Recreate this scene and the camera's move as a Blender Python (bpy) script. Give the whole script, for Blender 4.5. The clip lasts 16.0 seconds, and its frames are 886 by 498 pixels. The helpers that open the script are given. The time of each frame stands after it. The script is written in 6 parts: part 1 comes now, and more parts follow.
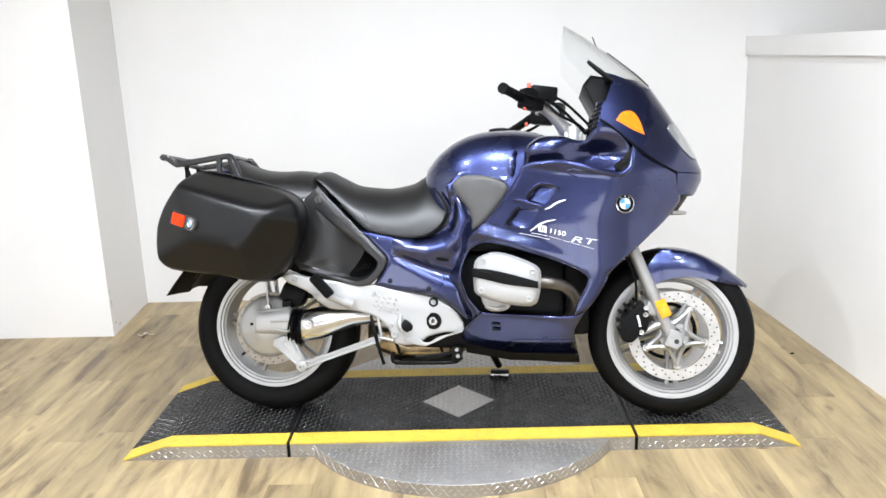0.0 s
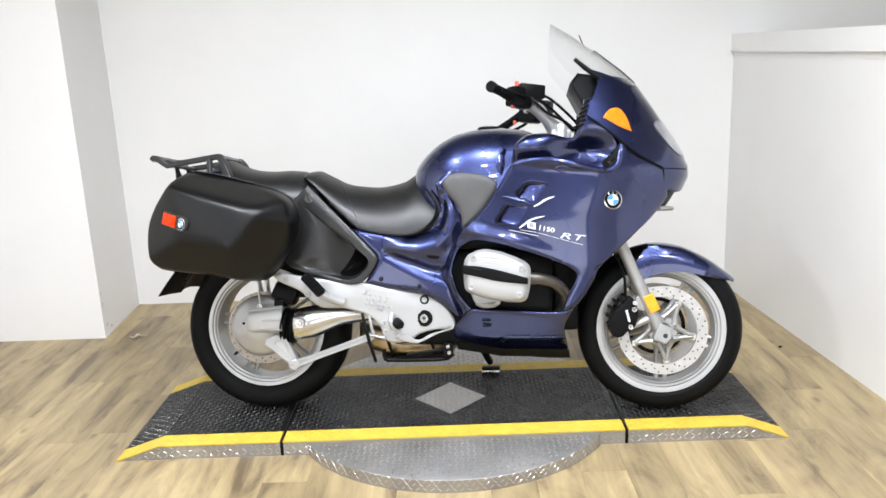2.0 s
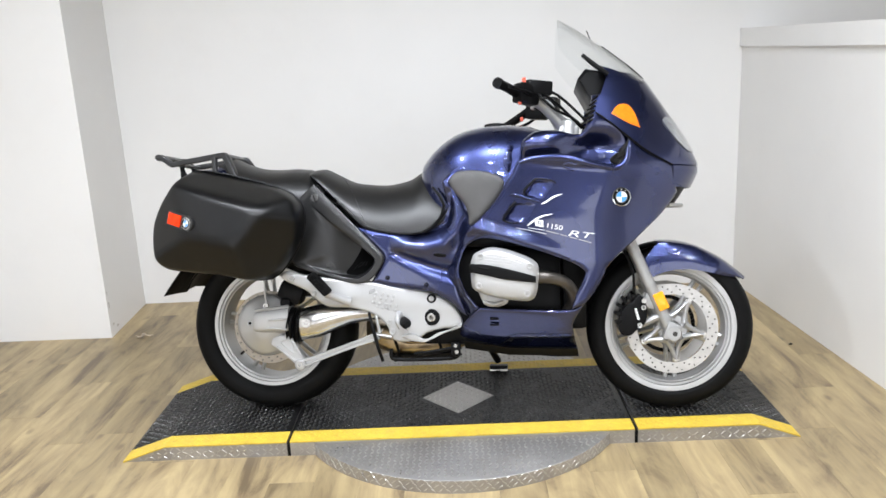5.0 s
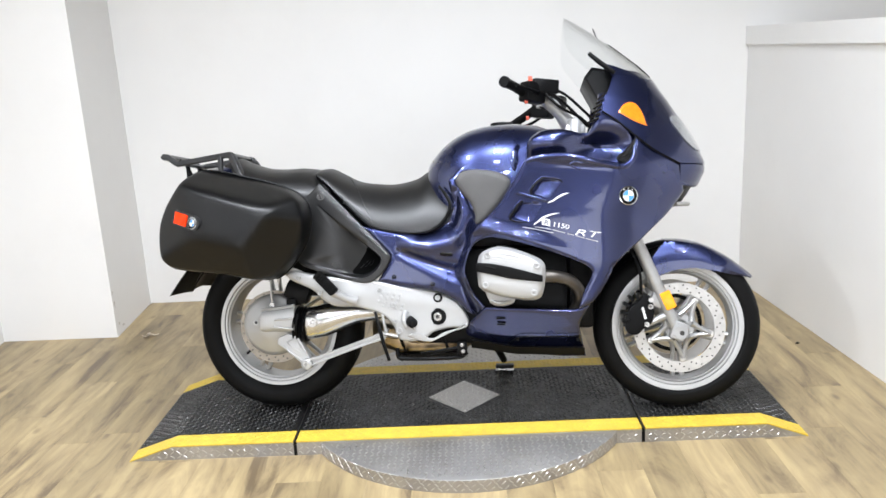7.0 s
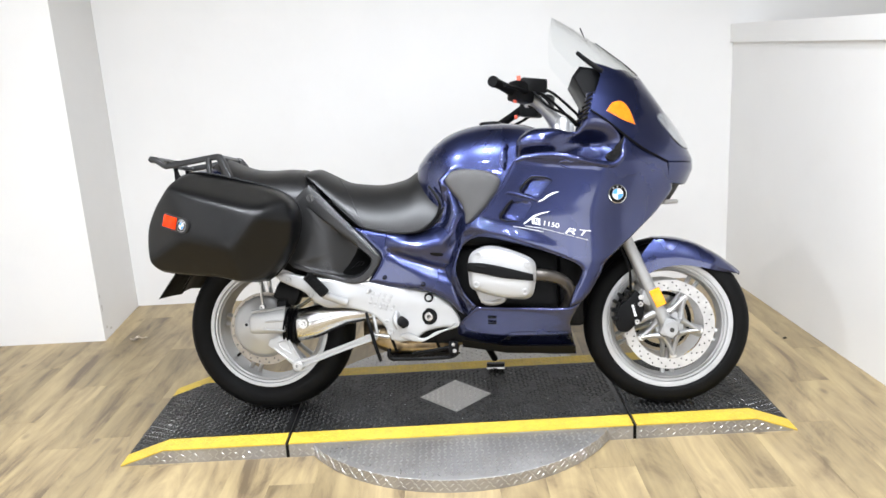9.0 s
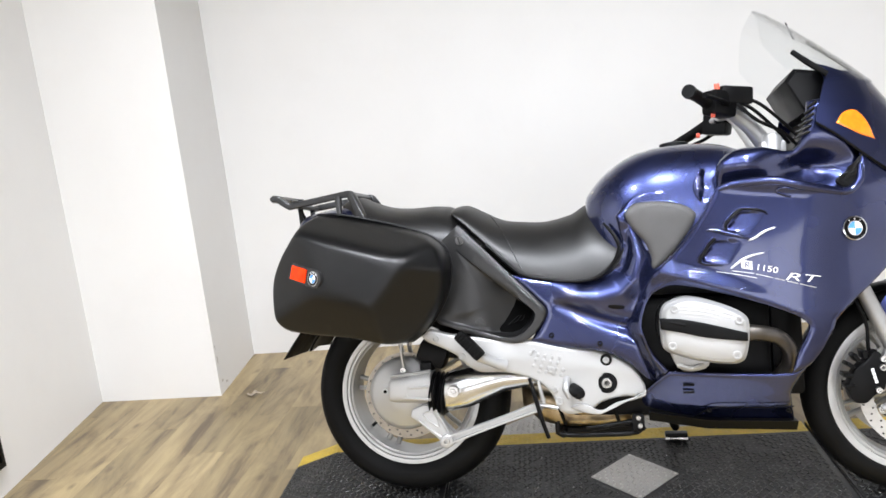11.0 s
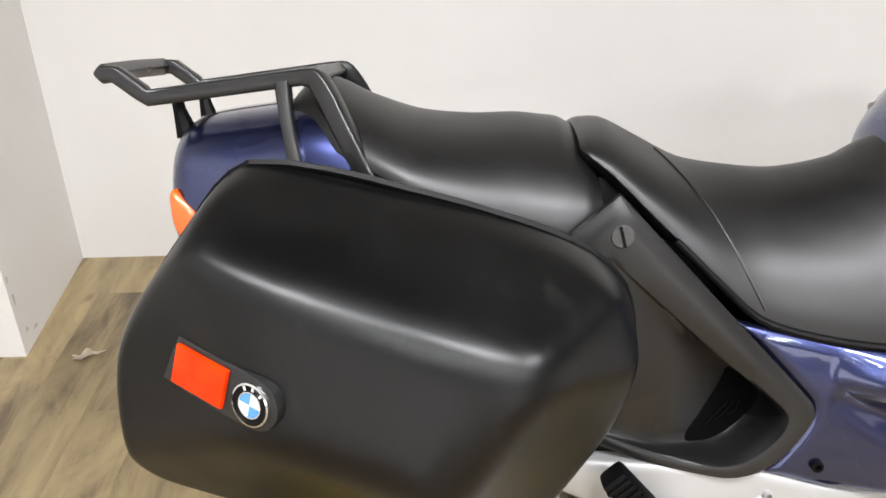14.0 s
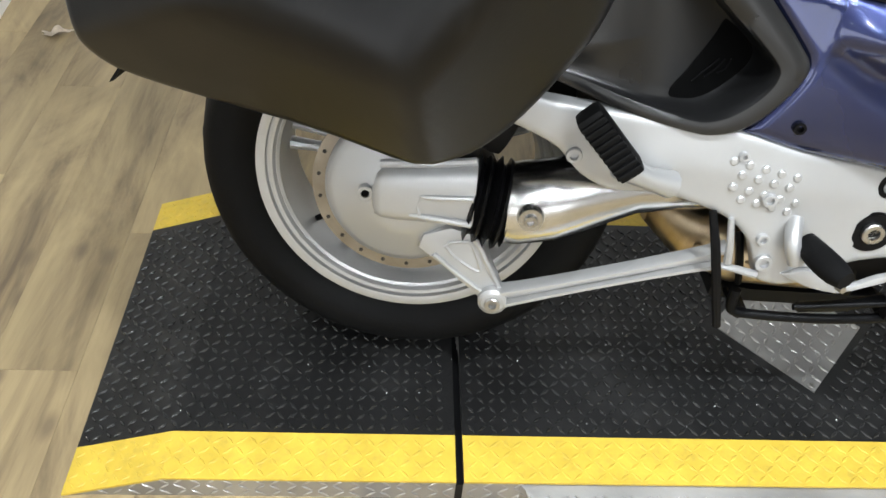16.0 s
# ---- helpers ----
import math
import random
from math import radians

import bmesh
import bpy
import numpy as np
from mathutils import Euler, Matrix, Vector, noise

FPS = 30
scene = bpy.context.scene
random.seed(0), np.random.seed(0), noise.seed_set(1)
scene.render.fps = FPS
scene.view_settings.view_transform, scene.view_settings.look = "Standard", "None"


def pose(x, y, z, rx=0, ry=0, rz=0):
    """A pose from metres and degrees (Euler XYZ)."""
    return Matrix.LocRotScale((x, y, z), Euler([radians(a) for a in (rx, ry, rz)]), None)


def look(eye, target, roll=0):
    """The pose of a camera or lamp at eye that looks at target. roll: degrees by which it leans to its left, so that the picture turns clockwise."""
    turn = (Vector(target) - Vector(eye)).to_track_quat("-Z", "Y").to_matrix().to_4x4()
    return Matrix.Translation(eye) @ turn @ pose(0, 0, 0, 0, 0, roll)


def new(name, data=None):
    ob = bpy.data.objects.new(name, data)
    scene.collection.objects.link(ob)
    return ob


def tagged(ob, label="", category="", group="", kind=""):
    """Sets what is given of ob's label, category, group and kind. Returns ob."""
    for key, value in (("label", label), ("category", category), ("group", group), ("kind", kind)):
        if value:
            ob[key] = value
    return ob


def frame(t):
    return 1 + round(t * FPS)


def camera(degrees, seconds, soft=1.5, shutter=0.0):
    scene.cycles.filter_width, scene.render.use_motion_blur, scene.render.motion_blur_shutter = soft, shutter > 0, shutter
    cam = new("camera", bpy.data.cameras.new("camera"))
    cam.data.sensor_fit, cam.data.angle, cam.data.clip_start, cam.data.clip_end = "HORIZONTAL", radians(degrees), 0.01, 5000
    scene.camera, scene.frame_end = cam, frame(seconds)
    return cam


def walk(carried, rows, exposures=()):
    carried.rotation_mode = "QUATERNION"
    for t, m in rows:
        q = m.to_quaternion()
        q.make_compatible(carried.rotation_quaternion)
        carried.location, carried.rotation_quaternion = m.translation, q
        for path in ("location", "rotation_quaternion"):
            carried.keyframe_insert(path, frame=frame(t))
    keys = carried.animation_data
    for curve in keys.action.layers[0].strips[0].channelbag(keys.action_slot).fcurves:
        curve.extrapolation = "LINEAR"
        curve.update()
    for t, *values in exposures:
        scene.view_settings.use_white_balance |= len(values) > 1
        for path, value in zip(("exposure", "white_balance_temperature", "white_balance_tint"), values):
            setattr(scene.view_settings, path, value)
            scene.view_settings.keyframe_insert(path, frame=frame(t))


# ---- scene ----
from mathutils.geometry import delaunay_2d_cdt

cam = camera(58.06, 16.0, soft=1.6)
# seconds, x, y, z, yaw, pitch, roll
ROWS = [
    (0, 0.023, -2.557, 1.378, 0.98, -13.89, 1.90),
    (0.5, 0.023, -2.560, 1.377, 0.77, -13.87, 1.94),
    (1, 0.023, -2.565, 1.378, 0.80, -13.54, 1.93),
    (1.5, 0.025, -2.573, 1.378, 0.38, -13.72, 2.24),
    (2, 0.026, -2.580, 1.375, 0.21, -13.92, 2.34),
    (2.5, 0.028, -2.578, 1.378, 0.51, -13.91, 2.32),
    (3, 0.031, -2.578, 1.378, 0.58, -13.96, 2.33),
    (3.5, 0.026, -2.577, 1.373, 0.35, -14.02, 2.37),
    (4, 0.031, -2.570, 1.372, 0.33, -14.16, 2.50),
    (6.5, 0.008, -2.547, 1.379, 0.84, -14.07, 2.85),
    (7, 0.012, -2.551, 1.375, 0.78, -14.20, 2.84),
    (7.5, 0.017, -2.560, 1.379, 0.57, -13.68, 2.80),
    (8, 0.018, -2.563, 1.380, 0.56, -13.90, 2.34),
    (10.5, -0.145, -2.388, 1.385, -1.17, -14.66, 5.91),
    (11, -0.242, -2.063, 1.356, 6.08, -12.13, 5.80),
    (11.5, -0.395, -1.736, 1.338, 5.58, -12.67, 5.92),
    (12, -0.497, -1.399, 1.328, 1.00, -14.63, 6.41),
    (12.5, -0.552, -1.044, 1.345, 4.95, -14.46, 5.47),
    (13, -0.656, -0.778, 1.345, -0.55, -18.23, 2.18),
    (13.5, -0.722, -0.589, 1.349, -4.96, -22.12, 1.70),
    (14, -0.736, -0.548, 1.294, -3.11, -27.95, 0.34),
    (14.5, -0.728, -0.553, 1.259, -2.16, -31.99, -0.68),
    (15, -0.725, -0.570, 1.222, -1.30, -35.66, -1.54),
    (15.5, -0.715, -0.584, 1.175, -1.10, -41.62, -2.39),
    (16, -0.712, -0.601, 1.134, -1.07, -44.60, -3.34),
]
EXPOSURES = [(0.0, 0.08, 6500, 10), (2.5, -0.08, 6550, 10), (4.0, -0.2, 6550, 10), (6.5, -0.1, 6500, 10), (8.0, 0.05, 6500, 10), (11.0, 0.0, 6600, 11), (12.0, -0.02, 6750, 12), (13.0, -0.04, 6800, 13), (14.0, -0.12, 6950, 12), (14.5, -0.14, 6850, 11), (16.0, -0.22, 6550, 7)]
walk(cam, [(t, pose(x, y, z, 90 + pitch, roll, yaw)) for t, x, y, z, yaw, pitch, roll in ROWS], EXPOSURES)

# ---- world and lamps ----
world = bpy.data.worlds.new("world")
scene.world = world
world.use_nodes = True
world.node_tree.nodes["Background"].inputs["Color"].default_value = (0.9, 0.92, 1.0, 1)
world.node_tree.nodes["Background"].inputs["Strength"].default_value = 0.02

CEILING = 3.1
LAMP_PLACES = [(x, y) for y, xs in ((-0.8, (-1.25, -0.25, 0.85)), (-1.8, (-1.5, -0.5, 0.5, 1.3)), (-3.0, (-3.6,)), (-4.6, (-3.6, -1.8, 0.0, 1.8)), (-6.6, (-3.6, -1.8, 0.0, 1.8))) for x in xs]
for lx, ly in LAMP_PLACES:
    data = bpy.data.lights.new("downlight_bulb", "AREA")
    data.shape, data.size, data.energy, data.color = "DISK", 0.11, {-0.8: 42.0, -1.8: 9.0}.get(ly, 26.0), (0.88, 0.93, 1.01)
    data.spread = radians(150)
    bulb = new("downlight_bulb", data)
    bulb.matrix_world = pose(lx, ly, CEILING - 0.035)
# added spotlights on the ceiling, out of view, turned towards the display to brighten it
SPOT_PLACES = [look((x, -2.8, CEILING - 0.16), (x * 0.9, 1.0, 0.9)) for x in (-1.35, -0.45, 0.45, 1.35)]
for place in SPOT_PLACES:
    data = bpy.data.lights.new("added_spotlight_bulb", "AREA")
    data.shape, data.size, data.energy, data.color = "DISK", 0.10, 8.0, (0.88, 0.93, 1.01)
    data.spread = radians(110)
    bulb = new("added_spotlight_bulb", data)
    bulb.matrix_world = place
# daylight in the showroom's windows, behind the display: x or y from and to, sill and head
SILL, HEAD_Z = 0.35, 2.35
SOUTH_WINDOWS, WEST_WINDOWS = ((-4.8, -2.1), (-0.5, 3.05)), ((-8.5, -5.6),)
for k, (a, b) in enumerate(SOUTH_WINDOWS + WEST_WINDOWS):
    data = bpy.data.lights.new("window_daylight", "AREA")
    data.shape, data.size, data.size_y, data.energy, data.color = "RECTANGLE", b - a, HEAD_Z - SILL, 13.5 * (b - a) * (HEAD_Z - SILL), (0.93, 0.95, 1.0)
    day = new("window_daylight", data)
    mid_z = (SILL + HEAD_Z) / 2
    day.matrix_world = look(((a + b) / 2, -9.06, mid_z), ((a + b) / 2, 0, mid_z)) if k < 2 else look((-5.06, (a + b) / 2, mid_z), (0, (a + b) / 2, mid_z))

# ---- modelling helpers ----


def part(name, bm, material, parent=None, label="", sharp=38):
    """One mesh object out of a bmesh, under a thing or a part."""
    bmesh.ops.recalc_face_normals(bm, faces=bm.faces[:])
    mesh = bpy.data.meshes.new(name)
    bm.to_mesh(mesh)
    bm.free()
    mesh.materials.append(material)
    if sharp:
        mesh.shade_smooth()
        mesh.set_sharp_from_angle(angle=radians(sharp))
    ob = new(name, mesh)
    ob.parent = parent
    return tagged(ob, label)


def thing(name, m, label, category, group="", kind=""):
    ob = new(name)
    ob.empty_display_size = 0.1
    ob.matrix_world = m
    return tagged(ob, label, category, group, kind)


def smooth(points, k=5, closed=True):
    """A Catmull-Rom curve through points of two or three numbers; points given twice in a row stay corners."""
    pts = [np.array(p, float) for p in points]
    n, out = len(pts), []
    for i in range(n if closed else n - 1):
        a, b = pts[i], pts[(i + 1) % n]
        if np.allclose(a, b):
            continue
        p = pts[(i - 1) % n] if closed or i else a
        q = pts[(i + 2) % n] if closed or i + 2 < n else b
        scale = 0.5 * np.linalg.norm(b - a)
        ta, tb = b - p, q - a
        la, lb = np.linalg.norm(ta), np.linalg.norm(tb)
        ma = ta / la * scale * 2 * 0.85 if la > 1e-9 and not np.allclose(a, p) else (b - a)
        mb = tb / lb * scale * 2 * 0.85 if lb > 1e-9 and not np.allclose(b, q) else (b - a)
        for j in range(k):
            t = j / k
            t2, t3 = t * t, t * t * t
            out.append((2 * t3 - 3 * t2 + 1) * a + (t3 - 2 * t2 + t) * ma + (-2 * t3 + 3 * t2) * b + (t3 - t2) * mb)
    if not closed:
        out.append(pts[-1])
    return out


def box(bm, x0, x1, y0, y1, z0, z1, bevel=0.0, m=None):
    made = bmesh.ops.create_cube(bm, size=1)["verts"]
    for v in made:
        v.co = Vector(((x0 + x1) / 2 + v.co.x * (x1 - x0), (y0 + y1) / 2 + v.co.y * (y1 - y0), (z0 + z1) / 2 + v.co.z * (z1 - z0)))
    if bevel:
        edges = list({e for v in made for e in v.link_edges})
        made = list({v for f in bmesh.ops.bevel(bm, geom=edges, offset=bevel, segments=2, affect="EDGES", profile=0.6)["faces"] for v in f.verts} | {v for v in made if v.is_valid})
    if m is not None:
        bmesh.ops.transform(bm, matrix=m, verts=made)
    return bm


def lathe(bm, profile, centre=(0, 0, 0), axis="Y", segments=64, closed=True, m=None):
    """Turns a profile of (radius, offset along the axis) round the axis."""
    rings = []
    for k in range(segments):
        a = 2 * math.pi * k / segments
        c, s = math.cos(a), math.sin(a)
        ring = []
        for r, h in profile:
            p = {"Y": (r * c, h, r * s), "Z": (r * c, r * s, h), "X": (h, r * c, r * s)}[axis]
            p = Vector(p) + Vector(centre)
            ring.append(bm.verts.new(m @ p if m is not None else p))
        rings.append(ring)
    n = len(profile)
    for k in range(segments):
        a, b = rings[k], rings[(k + 1) % segments]
        for i in range(n if closed else n - 1):
            j = (i + 1) % n
            bm.faces.new((a[i], a[j], b[j], b[i]))
    if not closed:
        for i in (0, n - 1):
            if profile[i][0] > 1e-6:
                bm.faces.new([r[i] for r in rings])
    return bm


def loft(bm, rings, cap=True, close=True):
    """Skins rings of equal count, each a list of points; cap may be True, False or "end"."""
    vs = [[bm.verts.new(Vector(p)) for p in ring] for ring in rings]
    n = len(vs[0])
    for a, b in zip(vs, vs[1:]):
        for i in range(n if close else n - 1):
            j = (i + 1) % n
            bm.faces.new((a[i], a[j], b[j], b[i]))
    if cap is True:
        bm.faces.new(vs[0])
    if cap:
        bm.faces.new(vs[-1])
    return bm


def tube(bm, path, radius, segments=10, k=6, closed=False, flat=1.0, square=1.0):
    """A round bar along a smooth path; radius may be a list, one number for each given point."""
    radii = radius if isinstance(radius, (list, tuple)) else [radius] * len(path)
    pts = smooth([(*p, r) for p, r in zip(path, radii)], k, closed)
    rings, up = [], None
    n = len(pts)
    for i, p in enumerate(pts):
        a = pts[(i - 1) % n] if closed or i else p
        b = pts[(i + 1) % n] if closed or i + 1 < n else p
        d = Vector((b - a)[:3]).normalized()
        if up is None:
            up = d.orthogonal().normalized()
            if abs(d.y) < 0.9:
                up = (Vector((0, 1, 0)) - d * d.y).normalized()
        up = (up - d * up.dot(d)).normalized()
        side = d.cross(up)
        rings.append([Vector(p[:3]) + (up * math.copysign(abs(math.cos(t)) ** square, math.cos(t)) + side * math.copysign(abs(math.sin(t)) ** square, math.sin(t)) * flat) * float(p[3]) for t in [2 * math.pi * q / segments for q in range(segments)]])
    if closed:
        rings.append(rings[0])
        return loft(bm, rings, cap=False)
    return loft(bm, rings)


def plate(bm, outline, y0, y1, bevel=0.0):
    """A flat plate with an outline in x and z between two offsets along y."""
    vs = [bm.verts.new((p[0], y0, p[1])) for p in outline]
    face = bm.faces.new(vs)
    made = bmesh.ops.extrude_face_region(bm, geom=[face])["geom"]
    for v in made:
        if isinstance(v, bmesh.types.BMVert):
            v.co.y = y1
    if bevel:
        ring = [e for f in [g for g in made if isinstance(g, bmesh.types.BMFace)] + [face] for e in f.edges]
        bmesh.ops.bevel(bm, geom=list(set(ring)), offset=bevel, segments=2, affect="EDGES", profile=0.6)
    return bm


def edge_distance(points, outline):
    """How far each point lies from a closed outline."""
    p = np.array(points, float)
    a = np.array(outline, float)
    b = np.roll(a, -1, axis=0)
    d = b - a
    t = np.clip(((p[:, None] - a[None]) * d[None]).sum(2) / np.maximum((d * d).sum(1), 1e-12)[None], 0, 1)
    return np.sqrt((((a[None] + t[:, :, None] * d[None]) - p[:, None]) ** 2).sum(2).min(1))


def panel(bm, outline, offset, thick=0.006, rim=0.02, drop=None, step=0.016):
    """A curved body panel: an outline in x and z whose face lies at offset(x, z) along y (minus is outwards), its rim rounded off inwards."""
    # the outline in even steps, rows of points following it over the rim, an even grid within
    ring = []
    for k, p in enumerate(outline):
        q = outline[(k + 1) % len(outline)]
        n = max(1, round(math.hypot(q[0] - p[0], q[1] - p[1]) / (0.6 * step)))
        ring += [(p[0] + (q[0] - p[0]) * i / n, p[1] + (q[1] - p[1]) * i / n) for i in range(n)]
    ring = [p for k, p in enumerate(ring) if math.hypot(p[0] - ring[k - 1][0], p[1] - ring[k - 1][1]) > 1e-4]
    count = len(ring)
    turn = sum(ring[k - 1][0] * ring[k][1] - ring[k][0] * ring[k - 1][1] for k in range(count))
    hand = 1 if turn > 0 else -1
    inner, wanted = [], []
    for u in (0.06, 0.2, 0.42, 0.7, 1.0):
        for k in range(count):
            p, q = ring[k - 1], ring[(k + 1) % count]
            dx, dz = q[0] - p[0], q[1] - p[1]
            size = math.hypot(dx, dz) or 1
            inner.append((ring[k][0] - hand * dz / size * rim * u, ring[k][1] + hand * dx / size * rim * u))
            wanted.append(0.93 * rim * u)
    xs, zs = [p[0] for p in ring], [p[1] for p in ring]
    for i in range(1, int((max(xs) - min(xs)) / step) + 1):
        for j in range(1, int((max(zs) - min(zs)) / step) + 1):
            inner.append((min(xs) + i * step, min(zs) + j * step))
            wanted.append(rim + 0.45 * step)
    keep = edge_distance(inner, ring)
    inner = [p for p, d, w in zip(inner, keep, wanted) if d >= w]
    flat, _, faces, _, _, _ = delaunay_2d_cdt([Vector(p) for p in ring + inner], [(k, (k + 1) % count) for k in range(count)], [], 1, 1e-5)
    sub = bmesh.new()
    vs = [sub.verts.new((p[0], 0, p[1])) for p in flat]
    for f in faces:
        sub.faces.new([vs[k] for k in f])
    bmesh.ops.join_triangles(sub, faces=sub.faces[:], angle_face_threshold=0.1, angle_shape_threshold=0.5)
    bmesh.ops.delete(sub, geom=[v for v in sub.verts if not v.link_faces], context="VERTS")
    bmesh.ops.recalc_face_normals(sub, faces=sub.faces[:])
    if sum(f.normal.y for f in sub.faces) > 0:
        bmesh.ops.reverse_faces(sub, faces=sub.faces[:])
    far = edge_distance([(v.co.x, v.co.z) for v in sub.verts], ring)
    drop = rim if drop is None else drop
    for v, d in zip(sub.verts, far):
        y = offset(v.co.x, v.co.z)
        if d < rim:
            u = 1 - d / rim
            y += drop * (1 - math.sqrt(max(0.0, 1 - u * u)))
        v.co.y = y
    made = bmesh.ops.extrude_face_region(sub, geom=sub.faces[:])["geom"]
    for v in made:
        if isinstance(v, bmesh.types.BMVert):
            v.co.y += thick
    mesh = bpy.data.meshes.new("tmp")
    sub.to_mesh(mesh)
    sub.free()
    bm.from_mesh(mesh)
    bpy.data.meshes.remove(mesh)
    return bm


def bolt(bm, x, y, z, r=0.008, h=0.006, direction=-1):
    """A cap screw with a hex socket's rim, its head towards minus y."""
    d = direction
    lathe(bm, [(0.0, 0), (r * 0.5, 0), (r * 0.5, d * h * 0.5), (r * 0.55, d * h), (r * 0.9, d * h), (r, d * h * 0.8), (r, -d * 0.004), (0.0, -d * 0.004)], (x, y, z), "Y", 14, closed=False)
    return bm


# ---- materials ----


def material(name, colour, rough=0.5, metal=0.0, coat=0.0, vary=0.12, scale=8.0, bump=0.0, bump_scale=120.0, spec=0.5, dirt=0.0, dirt_colour=(0.12, 0.09, 0.06), fine=0.0):
    """A surface with variation at a coarse and a fine scale, wear in the gloss and a fine relief."""
    m = bpy.data.materials.new(name)
    m.use_nodes = True
    n, l = m.node_tree.nodes, m.node_tree.links
    b = n["Principled BSDF"]
    co = n.new("ShaderNodeTexCoord")
    coarse, grain = n.new("ShaderNodeTexNoise"), n.new("ShaderNodeTexNoise")
    coarse.inputs["Scale"].default_value, coarse.inputs["Detail"].default_value = scale, 5
    grain.inputs["Scale"].default_value, grain.inputs["Detail"].default_value = bump_scale, 3
    l.new(co.outputs["Object"], coarse.inputs["Vector"])
    l.new(co.outputs["Object"], grain.inputs["Vector"])
    ramp = n.new("ShaderNodeMapRange")
    ramp.inputs["From Min"].default_value, ramp.inputs["From Max"].default_value = 0.3, 0.7
    ramp.inputs["To Min"].default_value, ramp.inputs["To Max"].default_value = 1 - vary, 1 + vary
    l.new(coarse.outputs["Fac"], ramp.inputs["Value"])
    mul = n.new("ShaderNodeMix")
    mul.data_type, mul.blend_type = "RGBA", "MULTIPLY"
    mul.inputs["Factor"].default_value = 1
    mul.inputs["A"].default_value = (*colour, 1)
    grey = n.new("ShaderNodeCombineColor")
    for c in ("Red", "Green", "Blue"):
        l.new(ramp.outputs["Result"], grey.inputs[c])
    l.new(grey.outputs["Color"], mul.inputs["B"])
    out = mul.outputs["Result"]
    if dirt:
        spot, cut, mix = n.new("ShaderNodeTexNoise"), n.new("ShaderNodeMapRange"), n.new("ShaderNodeMix")
        spot.inputs["Scale"].default_value, spot.inputs["Detail"].default_value, spot.inputs["Roughness"].default_value = scale * 2.3, 8, 0.7
        l.new(co.outputs["Object"], spot.inputs["Vector"])
        cut.inputs["From Min"].default_value, cut.inputs["From Max"].default_value = 0.5, 0.75
        cut.inputs["To Max"].default_value = dirt
        l.new(spot.outputs["Fac"], cut.inputs["Value"])
        mix.data_type = "RGBA"
        l.new(cut.outputs["Result"], mix.inputs["Factor"])
        l.new(out, mix.inputs["A"])
        mix.inputs["B"].default_value = (*dirt_colour, 1)
        out = mix.outputs["Result"]
    l.new(out, b.inputs["Base Color"])
    gloss = n.new("ShaderNodeMapRange")
    gloss.inputs["From Min"].default_value, gloss.inputs["From Max"].default_value = 0.3, 0.7
    gloss.inputs["To Min"].default_value, gloss.inputs["To Max"].default_value = max(0.02, rough * 0.85), min(1, rough * 1.15)
    l.new((grain if fine else coarse).outputs["Fac"], gloss.inputs["Value"])
    l.new(gloss.outputs["Result"], b.inputs["Roughness"])
    b.inputs["Metallic"].default_value = metal
    b.inputs["Coat Weight"].default_value, b.inputs["Coat Roughness"].default_value = coat, 0.06
    b.inputs["Specular IOR Level"].default_value = spec
    if bump:
        rel = n.new("ShaderNodeBump")
        rel.inputs["Strength"].default_value, rel.inputs["Distance"].default_value = bump, 0.002
        l.new(grain.outputs["Fac"], rel.inputs["Height"])
        l.new(rel.outputs["Normal"], b.inputs["Normal"])
    return m


WALL = material("painted_wall", (0.82, 0.81, 0.79), 0.65, vary=0.025, scale=1.3, bump=0.12, bump_scale=260, dirt=0.05, dirt_colour=(0.5, 0.45, 0.38))
CEIL = material("ceiling_paint", (0.15, 0.15, 0.148), 0.8, vary=0.03, scale=2, bump=0.1)
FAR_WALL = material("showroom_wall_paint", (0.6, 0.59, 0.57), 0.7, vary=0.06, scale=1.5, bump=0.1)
PAINT = material("blue_metallic_paint", (0.034, 0.0435, 0.121), 0.27, 0.92, 1.0, vary=0.06, scale=3)
PLASTIC = material("black_textured_plastic", (0.0015, 0.0015, 0.0016), 0.34, vary=0.25, scale=9, bump=0.04, bump_scale=420, spec=0.36, dirt=0.04, dirt_colour=(0.03, 0.028, 0.027))
PLASTIC_GREY = material("grey_black_plastic", (0.009, 0.009, 0.0092), 0.31, vary=0.15, scale=7, bump=0.06, bump_scale=420, spec=0.58)
VINYL = material("black_seat_vinyl", (0.003, 0.0028, 0.0027), 0.40, vary=0.18, scale=10, bump=0.05, bump_scale=420, spec=0.62, dirt=0.06, dirt_colour=(0.05, 0.045, 0.04))
RUBBER = material("tyre_rubber", (0.0045, 0.0045, 0.0046), 0.6, vary=0.25, scale=14, bump=0.2, bump_scale=180, spec=0.1, dirt=0.1, dirt_colour=(0.02, 0.018, 0.016))
BLACK = material("black_satin_metal", (0.003, 0.003, 0.0033), 0.4, vary=0.2, scale=12, spec=0.13)
ALLOY = material("silver_painted_alloy", (0.46, 0.46, 0.455), 0.36, 0.5, vary=0.08, scale=9, dirt=0.12, dirt_colour=(0.3, 0.28, 0.25))
SILVER = material("silver_paint", (0.44, 0.44, 0.435), 0.38, 0.4, vary=0.06, scale=6, bump=0.06, dirt=0.08, dirt_colour=(0.4, 0.36, 0.3))
GREY_ALLOY = material("grey_cast_alloy", (0.37, 0.37, 0.365), 0.36, 0.6, vary=0.12, scale=12, bump=0.05, dirt=0.2, dirt_colour=(0.17, 0.15, 0.13))
